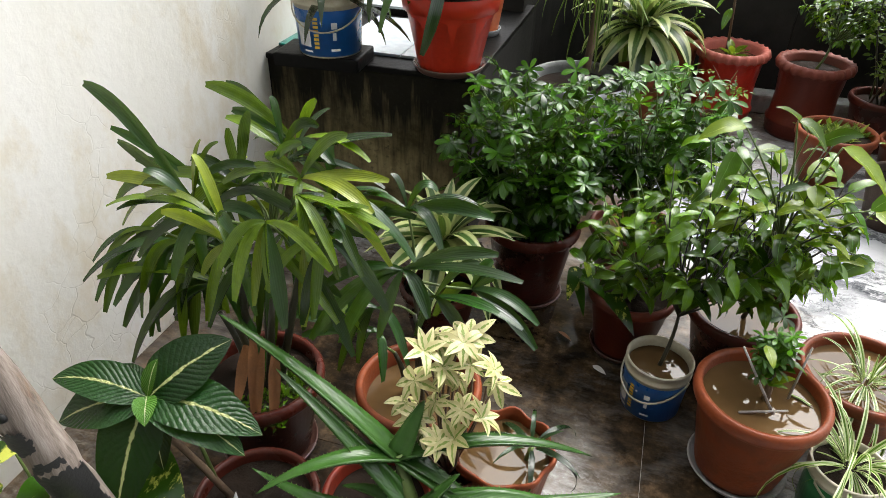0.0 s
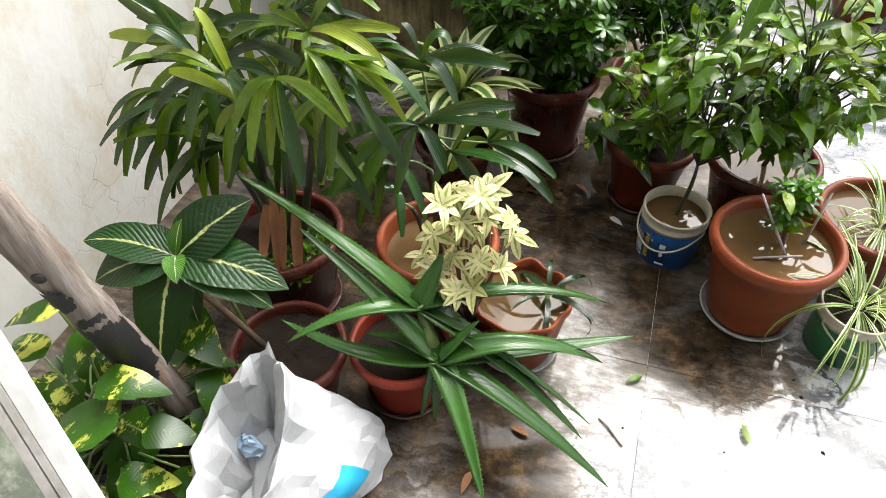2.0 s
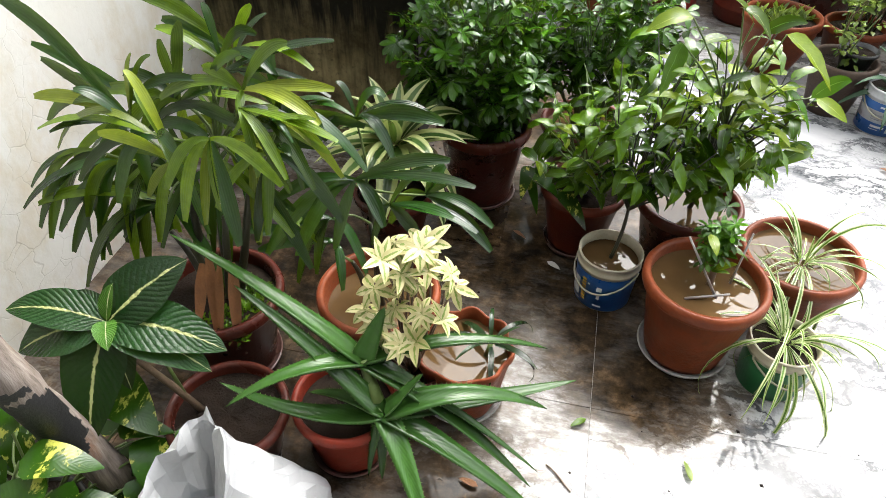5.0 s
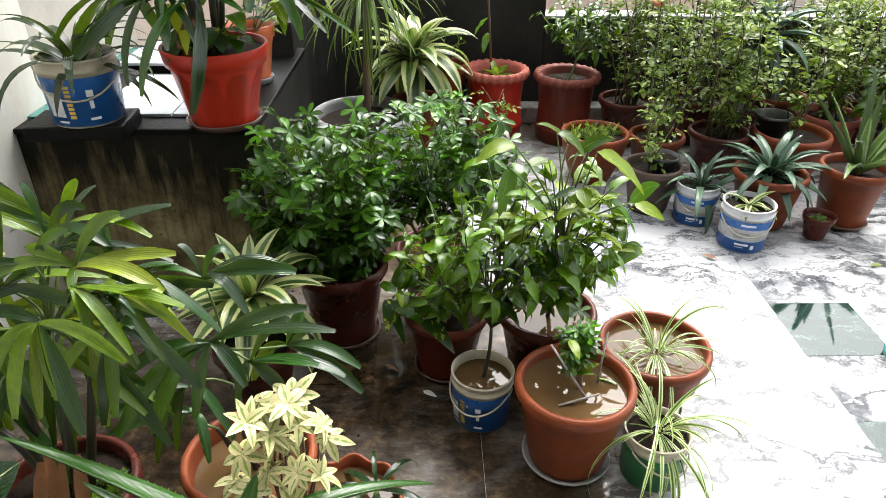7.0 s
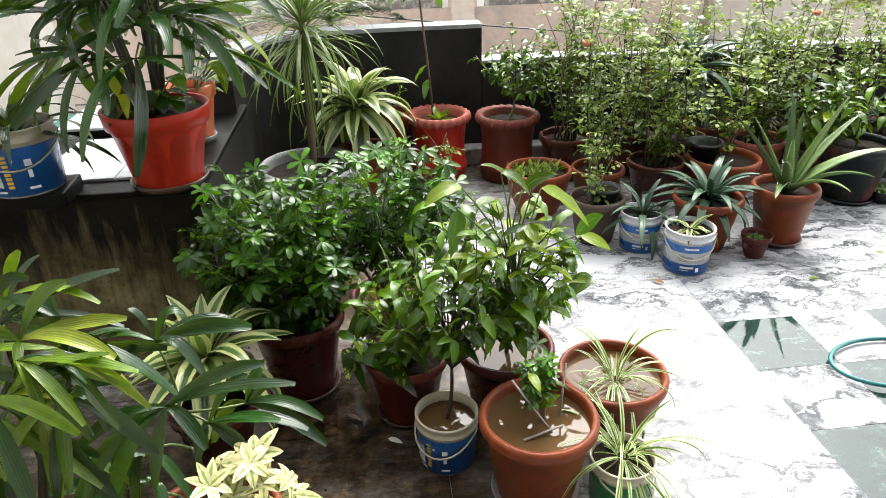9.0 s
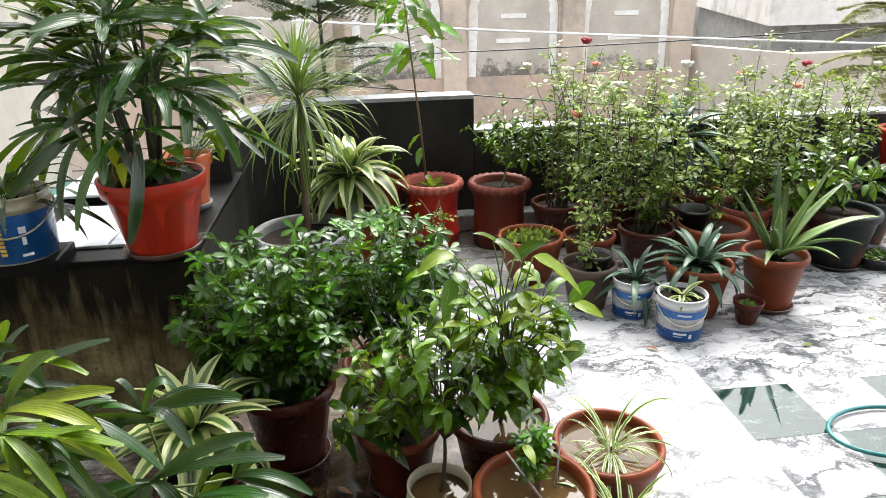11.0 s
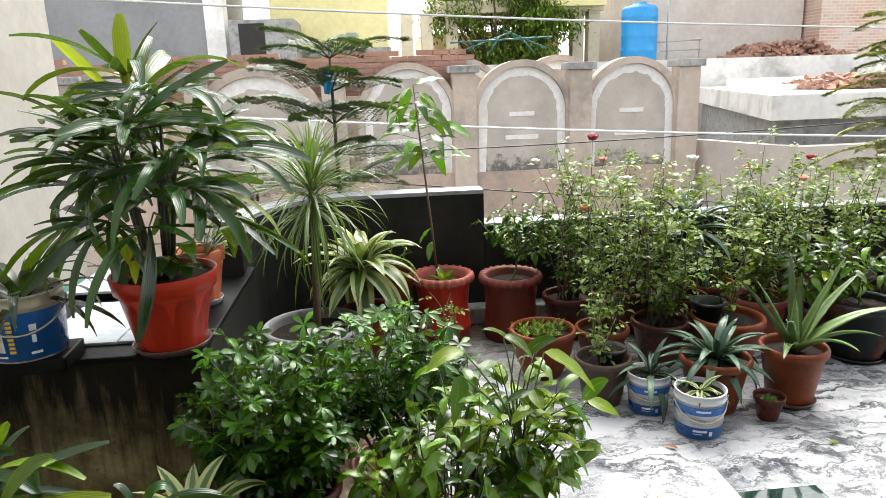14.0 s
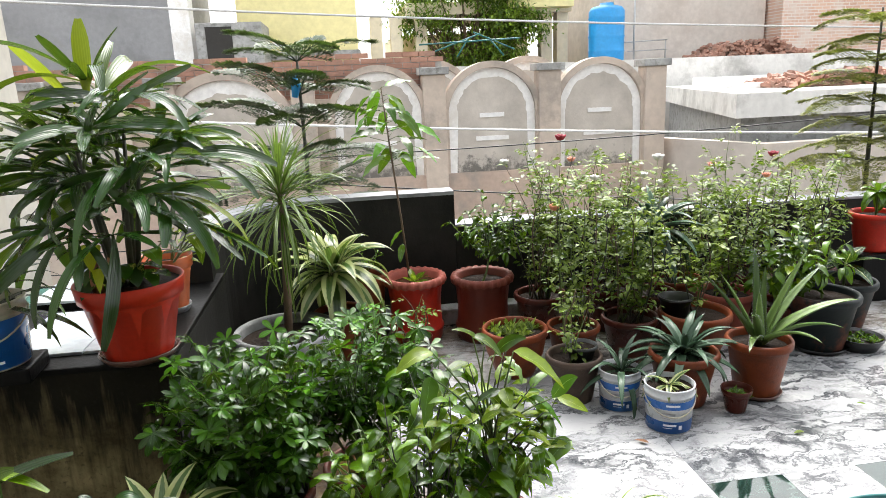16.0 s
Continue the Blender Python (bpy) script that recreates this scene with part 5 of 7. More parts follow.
part("shaft", Soup().add(tube(pts, [0.036 * U(0.95, 1.05) for _ in pts], 18)).mesh("shaft", WOOD), pole)

d = (pb - pa).normalized()
e1 = d.orthogonal().normalized()
e2 = d.cross(e1)


def burn(s0, s1, a0, width, rad, seed):
    """A ragged charred skin that hugs the shaft from s0 to s1 along it, round the angle a0."""
    ns, na = 34, 30
    v = [pa + d * (s0 + (s1 - s0) * i / ns) + (e1 * math.cos(a0 + (j / na - 0.5) * width) + e2 * math.sin(a0 + (j / na - 0.5) * width)) * rad for i in range(ns + 1) for j in range(na + 1)]
    f = []
    for i in range(ns):
        for j in range(na):
            u, w = 2 * i / ns - 1, 2 * j / na - 1
            if u * u * u * u + w * w + 0.9 * noise.noise(Vector((u * 2.2 + seed, w * 1.6, seed))) + 0.3 * noise.noise(Vector((u * 9, w * 5, seed))) < 0.75:
                f.append((i * (na + 1) + j, i * (na + 1) + j + 1, (i + 1) * (na + 1) + j + 1, (i + 1) * (na + 1) + j))
    return v, f, None


to_eye = Vector((0.3, -0.8, 0.5)).normalized()
face = math.atan2(to_eye.dot(e2), to_eye.dot(e1))
part("char", Soup().add(burn(0.02, 0.25, face + 0.3, 2.5, 0.0385, 3.0)).mesh("char", BLACK_TAR), pole, None, "charred black patch")
part("char", Soup().add(burn(0.27, 0.33, face - 0.1, 1.2, 0.0385, 8.0)).mesh("char", BLACK_TAR), pole, None, "charred black patch")
kn = pa + d * 0.36 + (e1 * math.cos(face) + e2 * math.sin(face)) * 0.035
kd = (e1 * math.cos(face) + e2 * math.sin(face))
part("knot", Soup().add(tube([kn, kn + kd * 0.004], [0.012, 0.008], 9)).mesh("knot", BLACK_TAR), pole, None, "dark knot")


def plank(p, q, w, o0, o1, thick):
    """A board along p to q that reaches from o0 to o1 in the direction w."""
    p, q, w = Vector(p), Vector(q), Vector(w).normalized()
    up = (q - p).normalized().cross(w).normalized() * thick
    v = [a + w * o + u for a in (p, q) for o in (o0, o1) for u in (Vector((0, 0, 0)), up)]
    return v, [(0, 1, 3, 2), (4, 6, 7, 5), (0, 4, 5, 1), (2, 3, 7, 6), (0, 2, 6, 4), (1, 5, 7, 3)], None


TOP, BOT, ACROSS = (-0.795, 0.985, 1.104), (0.450, 0.216, 0.006), (0.25, -0.70, -0.67)
shut = thing("window_shutter", "weathered window shutter with white edge leaning on the wall", "shutter")
part("edge_board", Soup().add(plank(TOP, BOT, ACROSS, 0.0, 0.040, 0.03)).mesh("edge_board", plain("worn_white_gloss", (0.55, 0.55, 0.54), 0.35, 0.2, 6, 0.2, dirt=(0.36, 0.35, 0.32)), False), shut, None, "white painted board")
part("stile", Soup().add(plank(TOP, BOT, ACROSS, 0.043, 0.066, 0.035)).mesh("stile", GREY_WOOD, False), shut)
part("stile", Soup().add(plank(TOP, BOT, ACROSS, 0.072, 0.098, 0.026)).mesh("stile", GREY_WOOD, False), shut)
part("pane", Soup().add(plank(TOP, BOT, ACROSS, 0.099, 0.30, 0.006)).mesh("pane", plain("lichened_pane", (0.17, 0.19, 0.15), 0.35, 0.4, 20, 0.2, dirt=(0.42, 0.45, 0.36)), False), shut, None, "dusty green-grey pane")

# sack of white plastic
def sack():
    """Stiff woven film: a slumped body under a slit mouth, low at one end and drawn up into two flaps at the other, creased all over."""
    m, ctl = 34, []
    right, back = Vector((0.72, 0.69, 0)), Vector((-0.69, 0.72, 0))
    ax, side = right * 0.62 + back * 0.78, back * 0.62 - right * 0.78
    rings = [(0.175, 0.10, 0.0, 0.0), (0.18, 0.105, 0.04, 0.0), (0.165, 0.115, 0.13, 0.25), (0.15, 0.10, 0.20, 0.7), (0.148, 0.088, 0.25, 1.0), (0.150, 0.080, 0.285, 1.0), (0.145, 0.073, 0.283, 1.0), (0.125, 0.052, 0.22, 1.0), (0.09, 0.03, 0.12, 1.0)]
    for k, (ra, rb, z, s) in enumerate(rings):
        ring = []
        for j in range(m):
            a = 2 * math.pi * j / m
            foot = right * ra * math.cos(a) + back * rb * math.sin(a)
            b = a - 0.9
            deg = math.degrees(b) % 360
            slit = ax * ra * math.cos(b) + side * rb * math.sin(b) * (1 - 0.35 * math.cos(b))
            lobes = 0.050 * math.exp(-((deg - 312) / 30) ** 2) + 0.045 * math.exp(-(min(deg, 360 - deg) / 14) ** 2) + 0.040 * math.exp(-((deg - 42) / 26) ** 2) - 0.028 * math.exp(-((deg - 345) / 10) ** 2) - 0.06 * (1 - math.cos(b)) * 0.5
            p = foot.lerp(slit, s) + right * (0.028 - 0.078 * s) + Vector((0, 0, z + lobes * s))
            pleat = 0.010 * (abs(math.sin(2.5 * a + 0.35 * k)) - 0.6) + 0.006 * (abs(math.sin(4.5 * a + 1.3 - 0.5 * k)) - 0.6)
            ring.append(p + foot.normalized() * pleat * (0.4 + s))
        ctl.append(ring)
    sub, v, f, uv = 3, [], [], []
    n = len(rings)
    for k in range((n - 1) * sub + 1):
        i = min(k // sub, n - 2)
        w = k / sub - i
        for j in range(m):
            p0, p1, p2, p3 = ctl[max(i - 1, 0)][j], ctl[i][j], ctl[i + 1][j], ctl[min(i + 2, n - 1)][j]
            p = 0.5 * (2 * p1 + (p2 - p0) * w + (2 * p0 - 5 * p1 + 4 * p2 - p3) * w * w + (3 * p1 - p0 - 3 * p2 + p3) * w ** 3)
            crease = 0.0
            for sc, amp in ((6, 0.020), (13, 0.030), (29, 0.020)):
                q = Vector((p.x * sc + p.z * sc * 0.5, p.y * sc, p.z * sc * 0.5))
                crease += amp * (0.25 - abs(noise.noise(q)))
            p = p + Vector((p.x, p.y, 0.05)).normalized() * crease
            v.append(Vector((p.x, p.y, max(p.z, 0.001))))
            uv.append((j / m, k / (n * sub)))
    for k in range((n - 1) * sub):
        for j in range(m):
            a, b, c, d = k * m + j, k * m + (j + 1) % m, (k + 1) * m + (j + 1) % m, (k + 1) * m + j
            cut = (v[a] - v[c]).length < (v[b] - v[d]).length      # fold along the shorter diagonal
            f += [(a, b, c), (a, c, d)] if cut else [(a, b, d), (b, c, d)]
    f.append(tuple(range(m - 1, -1, -1)))
    f.append(tuple((n - 1) * sub * m + j for j in range(m)))
    return v, f, uv


sk = thing("plastic_sack", "crumpled white plastic sack standing open on the floor", "sack", (-0.045, 0.845, 0))
bag_shape = sack()
bag = part("bag", Soup().add(bag_shape).mesh("bag", BAG, False), sk)
bv, bf = bag_shape[0], bag_shape[1]
pf = [q for k in range(4, 7) for j in range(27, 30) for q in bf[(k * 34 + j) * 2:(k * 34 + j) * 2 + 2]]
part("print", Soup().add(([p + Vector((0.002, -0.002, 0.001)) for p in bv], pf, None)).mesh("print", CYAN_PRINT), sk, None, "cyan printed block")
lv = []
for k in range(6):
    for j in range(14):
        a, s = 2 * math.pi * j / 14, k / 5
        lv.append(((0.075 * (1 - 0.75 * s * s)) * math.cos(a) + U(-1, 1) * 0.012, 0.04 * (1 - 0.75 * s * s) * math.sin(a) + U(-1, 1) * 0.01, 0.09 * s + U(-1, 1) * 0.012))
part("liner", Soup().add((lv, [(k * 14 + j, k * 14 + (j + 1) % 14, k * 14 + 14 + (j + 1) % 14, k * 14 + 14 + j) for k in range(5) for j in range(14)] + [tuple(70 + j for j in range(14))], None)).mesh("liner", plain("pale_blue_film", (0.35, 0.48, 0.62), 0.35, 0.2, 10, 0.1), False), sk, Matrix.Translation((-0.075, -0.005, 0.13)) @ Matrix.Scale(0.5, 4), "pale blue plastic inside")

# ---- middle group ----
r, z = potted("potted_umbrella_plant", "glossy umbrella plant in a dark red clay pot", 0.21, 2.16, 0.30, 0.27, 'rolled', TERRA_DARK, saucer=SAUCER)
shrub(r, z, (-0.03, 0.0, 0.52), (0.25, 0.22, 0.235), 118, 4, SCH, None, STEM_G, (0.62, 0.98), True, name="leaf_whorl", top_light=(SCH_Y, 0.26), trunk=False)
r, z = potted("potted_umbrella_plant", "umbrella plant with fresh light leaves in a flooded clay pot", 0.515, 2.33, 0.285, 0.23, 'rolled', TERRA_RB, fill='water', depth=0.03)
shrub(r, z, (0.02, 0.05, 0.58), (0.22, 0.18, 0.17), 62, 4, SCH, None, STEM_G, (0.65, 1.02), True, name="leaf_whorl", top_light=(SCH_Y, 0.4), trunk=False)
r, z = potted("potted_shrub", "leafy shrub in a red-brown clay pot", 0.54, 1.98, 0.25, 0.21, 'rolled', TERRA_RB, saucer=SAUCER)
shrub(r, z, (0.0, -0.02, 0.40), (0.18, 0.17, 0.18), 40, 6, SHR, None, STEM_G, (0.4, 0.85), top_light=(SHR_Y, 0.12))
O = r.location
for a, c, W in (((0.38, 1.93, 0.28), (0.47, 1.88, 0.235), 0.060), ((0.47, 1.88, 0.26), (0.56, 1.82, 0.18), 0.062), ((0.38, 1.92, 0.30), (0.37, 1.86, 0.22), 0.040), ((0.38, 1.92, 0.26), (0.42, 1.87, 0.17), 0.034)):
    a, c = Vector(a) - O, Vector(c) - O
    part("twig", Soup().add(tube(branch_line((-0.06, -0.03, z), a, 0.02), 0.0026, 5)).mesh("twig", STEM_G), r)
    part("leaf", Soup().add(leaf_along(a, c, 0.012, W, 'heart', 10, 0.15)).mesh("leaf", L_POTHOS), r)
r = thing("potted_sapling", "slender sapling with large glossy leaves in a blue paint bucket", "potted plant", (0.635, 1.775, 0))
z = bucket(r, 0.175, 0.165, BLUE_LABEL, BLUE_LABEL, 'water', 0.03, az=-120)
shrub(r, z, (0.06, 0.10, 0.55), (0.18, 0.16, 0.20), 26, 8, SHR, None, STEM_D, (0.5, 1.2), thick=0.006, top_light=(SHR_Y, 0.10))
r, z = potted("potted_shrub", "shrub with glossy and yellow-green leaves in a flooded pot", 0.835, 1.965, 0.295, 0.235, 'rolled', TERRA_DARK, fill='water', depth=0.03)
shrub(r, z, (0.02, -0.02, 0.54), (0.19, 0.18, 0.22), 34, 10, SHR, None, STEM_D, (0.45, 1.0), top_light=(SHR_Y, 0.6))
O = r.location
for a, c, W, mat in (((0.69, 1.82, 0.80), (0.58, 1.78, 0.765), 0.055, L_SHRUB_Y), ((0.83, 1.90, 0.77), (0.73, 1.88, 0.84), 0.035, L_SHRUB_Y), ((0.90, 1.88, 0.76), (1.05, 1.86, 0.63), 0.070, L_SHRUB_Y),
                     ((1.00, 1.88, 0.62), (1.08, 1.88, 0.68), 0.048, L_SCHEF_Y), ((1.06, 1.90, 0.48), (0.96, 1.86, 0.42), 0.060, L_SHRUB), ((0.91, 1.90, 0.41), (1.02, 1.88, 0.35), 0.070, L_SHRUB),
                     ((0.84, 1.90, 0.64), (0.90, 1.86, 0.54), 0.048, L_SHRUB_Y), ((0.95, 1.90, 0.62), (1.05, 1.90, 0.50), 0.040, L_SCHEF_Y), ((0.68, 1.80, 0.75), (0.65, 1.76, 0.62), 0.060, L_SCHEF),
                     ((0.80, 1.90, 0.80), (0.88, 1.86, 0.74), 0.045, L_SHRUB_Y), ((0.97, 1.90, 0.47), (1.08, 1.88, 0.46), 0.030, L_SHRUB_Y), ((0.86, 1.92, 0.74), (0.96, 1.92, 0.78), 0.040, L_SHRUB)):
    a, c = Vector(a) - O, Vector(c) - O
    part("twig", Soup().add(tube(branch_line((0.02, -0.03, 0.48), a, 0.02), [0.004, 0.0035, 0.003, 0.0026, 0.0022, 0.0018], 5)).mesh("twig", STEM_G), r)
    part("leaf", Soup().add(leaf_along(a, a.lerp(c, 0.85), 0.014, W * 0.8, 'ovate', 9, 0.32, roll=U(-25, 25), wavy=0.08, up=(0.2, -0.5, 0.8))).mesh("leaf", mat), r)
r, z = potted("potted_cutting", "bare cuttings sprouting in a terracotta pot full of muddy water", 0.85, 1.615, 0.30, 0.255, 'rolled', TERRA, fill='water', depth=0.03, saucer=CEMENT)
part("trunk", Soup().add(tube(branch_line((0.01, 0.0, z - 0.02), (-0.01, 0.05, z + 0.17), 0.012), [0.009, 0.0085, 0.008, 0.007, 0.006, 0.004], 8)).mesh("trunk", STEM_B), r)
for k in range(26):
    s = U(0.25, 1.0)
    p = Vector((0.01 - 0.02 * s + U(-0.03, 0.03), 0.05 * s + U(-0.03, 0.03), z + 0.17 * s + U(0.0, 0.03)))
    part("leaf_whorl", rnd.choice(SCH if k % 3 else SCH_Y), r, aim(p, U(0, 360), U(-15, 40), U(-20, 20)) @ Matrix.Scale(U(0.35, 0.6), 4))
for k in range(7):
    part("leaf", rnd.choice(SHR_Y if k % 2 else SHR), r, aim((U(-0.03, 0.05), U(-0.02, 0.06), z + U(0.03, 0.16)), U(0, 360), U(-40, 40)) @ Matrix.Scale(U(0.5, 0.85), 4))
for a, c in (((0.03, -0.04, z - 0.01), (-0.07, 0.0, z + 0.14)), ((0.06, 0.02, z - 0.01), (0.08, 0.06, z + 0.13)), ((-0.05, -0.06, z + 0.002), (0.05, -0.04, z + 0.02))):
    part("stick", Soup().add(tube([a, c], [0.0035, 0.0025], 6)).mesh("stick", GREY_WOOD), r, None, "pale bare stick")
r, z = potted("potted_spider_plant", "spider plant in a flooded terracotta pot", 1.117, 1.824, 0.31, 0.215, 'bowl', TERRA, fill='water', depth=0.03)
rosette(r, z + 0.01, SPID, 42, -5, 80, name="blade", scale=(0.5, 1.15), r=0.015, jit=28, c=(0.0, -0.02))
r = thing("potted_spider_plant", "spider plant in a green and white plastic bucket", "potted plant", (1.06, 1.565, 0))
z = bucket(r, 0.168, 0.15, GREEN_PLASTIC, GREEN_PLASTIC, 'soil', 0.02, az=-60, bars=False)
rosette(r, z + 0.01, SPID, 54, -10, 80, name="blade", scale=(0.55, 1.35), r=0.015, jit=28)

# ---- on the ledge ----
r = thing("brick", "flat black wet brick under the paint bucket", "brick", (-0.548, 2.344, LEDGE_Z), 4)
part("block", Soup().add(box(-0.16, -0.085, 0, 0.13, 0.085, 0.045, 0.008)).mesh("block", LEDGE_TOP, False), r)
r = thing("potted_dracaena", "dark strap-leaved dracaena in a blue and cream paint bucket", "potted plant", (-0.538, 2.344, LEDGE_Z + 0.045))
z = bucket(r, 0.225, 0.195, BLUE_LABEL, BLUE_LABEL, 'soil', 0.05, az=-75)
rosette(r, z, STRAP, 22, 14, 84, scale=(1.0, 1.3), c=(0.0, 0.0))
r = thing("potted_palm", "tall lady palm in a fluted red plastic pot on the ledge", "potted plant", (-0.156, 2.426, LEDGE_Z))
z = pot(r, 0.316, 0.237, 'flared', RED_PLASTIC, depth=0.02, saucer=SAUCER)
rhapis(r, z, 7, 5, z + 0.13, z + 0.50, 0.17, RH, 1.18, (0.10, 0.89, 0.01), 0.10, (-0.01, 0.0), (4, 66))
LIME = variants("young_leaf", L_LIME, 2, lambda k: blade(0.22, 0.046, 0.15, 0.3, 'blunt', 8))
part("young_leaf", LIME[0], r, aim((-0.06, -0.03, z + 0.54), 172, 50, 60), "new upright yellow-green leaf")
part("young_leaf", LIME[1], r, aim((-0.02, -0.04, z + 0.55), 95, 86, 0), "new upright yellow-green leaf")
for k in range(18):
    az = U(-190, 10)
    part("pothos_leaf", rnd.choice(POTH), r, aim((0.10 * math.cos(radians(az)), 0.10 * math.sin(radians(az)), z + U(0.01, 0.10)), az, U(-40, 30)) @ Matrix.Scale(U(0.5, 0.75), 4))
O = r.location
for a, c, W, mat in (((-0.19, 2.26, 1.03), (-0.175, 2.20, 0.965), 0.055, L_LIME), ((-0.17, 2.24, 0.965), (-0.168, 2.215, 0.90), 0.032, L_LIME), ((-0.235, 2.30, 1.02), (-0.26, 2.25, 1.06), 0.050, L_POTHOS),
                     ((-0.06, 2.32, 0.99), (-0.02, 2.28, 0.95), 0.060, L_SHRUB), ((-0.03, 2.36, 1.00), (0.02, 2.33, 0.985), 0.050, L_SHRUB), ((-0.25, 2.34, 1.00), (-0.30, 2.30, 0.98), 0.045, L_POTHOS)):
    a, c = Vector(a) - O, Vector(c) - O
    part("vine", Soup().add(tube(branch_line((0, -0.04, z), a, 0.02), 0.0025, 5)).mesh("vine", STEM_G), r)
    part("leaf", Soup().add(leaf_along(a, c, 0.010, W, 'heart', 9, 0.15, roll=U(-10, 10), wavy=0.04)).mesh("leaf", mat), r)
for k in range(7):
    part("dry_leaf", rnd.choice(FIBRE_LEAF), r, aim((-0.02 + U(-0.04, 0.03), -0.10, z + U(0.06, 0.12)), -95 + U(-25, 25), -72, U(-60, 60)) @ Matrix.Scale(U(0.5, 0.8), 4), "dry hanging leaf")
r = thing("potted_plant", "yellow-green leafy plant in an orange plastic pot on the ledge", "potted plant", (-0.16, 2.86, LEDGE_Z))
z = pot(r, 0.19, 0.20, 'flared', ORANGE_PLASTIC, saucer=CEMENT_TOP)
for k in range(16):
    az = U(-60, 60)
    part("leaf", rnd.choice(SHR_Y), r, aim((0.06 * math.cos(radians(az)), 0.06 * math.sin(radians(az)), z + U(0.0, 0.14)), az, U(-20, 50)) @ Matrix.Scale(U(0.6, 0.9), 4))
O = r.location
for a, c, W, mat in (((-0.01, 2.64, 0.96), (0.03, 2.60, 0.90), 0.055, L_SHRUB_Y), ((0.03, 2.64, 0.98), (0.08, 2.61, 0.95), 0.050, L_LIME), ((-0.01, 2.68, 0.95), (0.03, 2.63, 0.90), 0.050, L_SHRUB_Y), ((-0.01, 2.66, 1.01), (0.03, 2.62, 1.04), 0.045, L_SHRUB_Y),
                     ((0.05, 2.66, 0.97), (0.10, 2.63, 0.98), 0.045, L_VAR), ((-0.08, 2.68, 0.98), (-0.10, 2.62, 0.93), 0.050, L_LIME), ((-0.03, 2.70, 1.02), (0.02, 2.68, 1.04), 0.040, L_LIME), ((0.01, 2.66, 0.93), (0.02, 2.62, 0.86), 0.040, L_SHRUB_Y)):
    a, c = Vector(a) - O, Vector(c) - O
    part("stalk", Soup().add(tube(branch_line((0.03, -0.05, z), a, 0.02), 0.0025, 5)).mesh("stalk", STEM_G), r)
    part("leaf", Soup().add(leaf_along(a, c, 0.010, W, 'heart', 9, 0.2, roll=U(-15, 15), wavy=0.05)).mesh("leaf", mat), r)
gl, _, gb = nodes_of("green_sheet_glass", 0.02)
gb.inputs["Base Color"].default_value = (0.012, 0.13, 0.11, 1)
gb.inputs["Specular IOR Level"].default_value = 0.7
pale_sheet = plain("wet_pale_tile", (0.50, 0.55, 0.58), 0.07, 0.12, 6, 0.02)
sheet = thing("tile_stack", "wet pale glazed tiles lying on the ledge", "tile stack")
for x0, x1 in ((-0.60, -0.345), (-0.34, -0.13)):
    part("tile", Soup().add(box(x0, 2.47, LEDGE_Z + 0.001, x1, 2.91, LEDGE_Z + 0.011, 0.001)).mesh("tile", pale_sheet, False), sheet)
    part("tile", Soup().add(box(x0 - 0.10, 2.96, LEDGE_Z + 0.03, x1 - 0.10, 3.30, LEDGE_Z + 0.04, 0.001)).mesh("tile", pale_sheet, False), sheet)
for y0 in (2.97, 3.25):
    part("batten", Soup().add(box(-0.69, y0, LEDGE_Z, -0.24, y0 + 0.03, LEDGE_Z + 0.0295, 0.001)).mesh("batten", LEDGE_TOP, False), sheet, None, "black wet batten")
glass = thing("glass_sheet", "wet teal glass sheet lying on the ledge", "glass sheet")
part("pane", Soup().add(box(-0.795, 2.45, LEDGE_Z + 0.001, -0.71, 3.30, LEDGE_Z + 0.009, 0.001)).mesh("pane", gl, False), glass)

# ---- back corner ----
r = thing("potted_dracaena", "tall dracaena with a bare trunk in a pale cement tub", "potted plant", (0.18, 3.46, 0))
z = pot(r, 0.50, 0.31, 'bowl', GREY_TUB, depth=0.05)
part("trunk", Soup().add(tube([(0.015, -0.08, z - 0.02), (0.03, -0.08, z + 0.25), (0.04, -0.07, z + 0.55), (0.04, -0.06, z + 0.77)], [0.02, 0.018, 0.016, 0.012], 9)).mesh("trunk", STEM_B), r)
for lift, n, lo, hi in ((0.62, 40, -45, 15), (0.66, 60, -10, 45), (0.70, 60, 15, 65), (0.75, 40, 45, 88)):
    rosette(r, z + lift, MARG, n, lo, hi, c=(0.04, -0.06), scale=(0.8, 1.08), r=0.012, az0=lift * 400)
for k in range(6):
    part("leaf", rnd.choice(MARG), r, aim((0.035 + U(-0.01, 0.01), -0.065, z + U(0.52, 0.60)), U(0, 360), -55, U(-30, 30)))
r, z = potted("potted_dracaena", "dracaena with broad cream-edged leaves in an orange clay pot", 0.44, 3.78, 0.30, 0.27, 'rolled', TERRA)
part("stem", Soup().add(tube([(0, 0, z - 0.01), (-0.03, -0.05, z + 0.25)], [0.02, 0.018])).mesh("stem", STEM_B), r)
rosette(r, z + 0.25, STRIPED, 40, -30, 84, c=(-0.03, -0.05), scale=(1.35, 1.75), r=0.012)
r, z = potted("potted_sapling", "young leafy sapling in a bright red pinched-rim pot", 0.855, 3.985, 0.355, 0.375, 'scallop', TERRA_RED, fill='water', depth=0.05, rim=RIM_PINK)
rosette(r, z + 0.01, SHR_Y, 8, 10, 60, c=(0.0, -0.02), scale=(0.8, 1.2))
part("stem", Soup().add(tube([(-0.02, 0.05, z - 0.02), (-0.05, 0.05, z + 0.35), (-0.09, 0.05, z + 0.75), (-0.12, 0.05, z + 1.08)], [0.007, 0.006, 0.005, 0.003], 6)).mesh("stem", STEM_B), r)
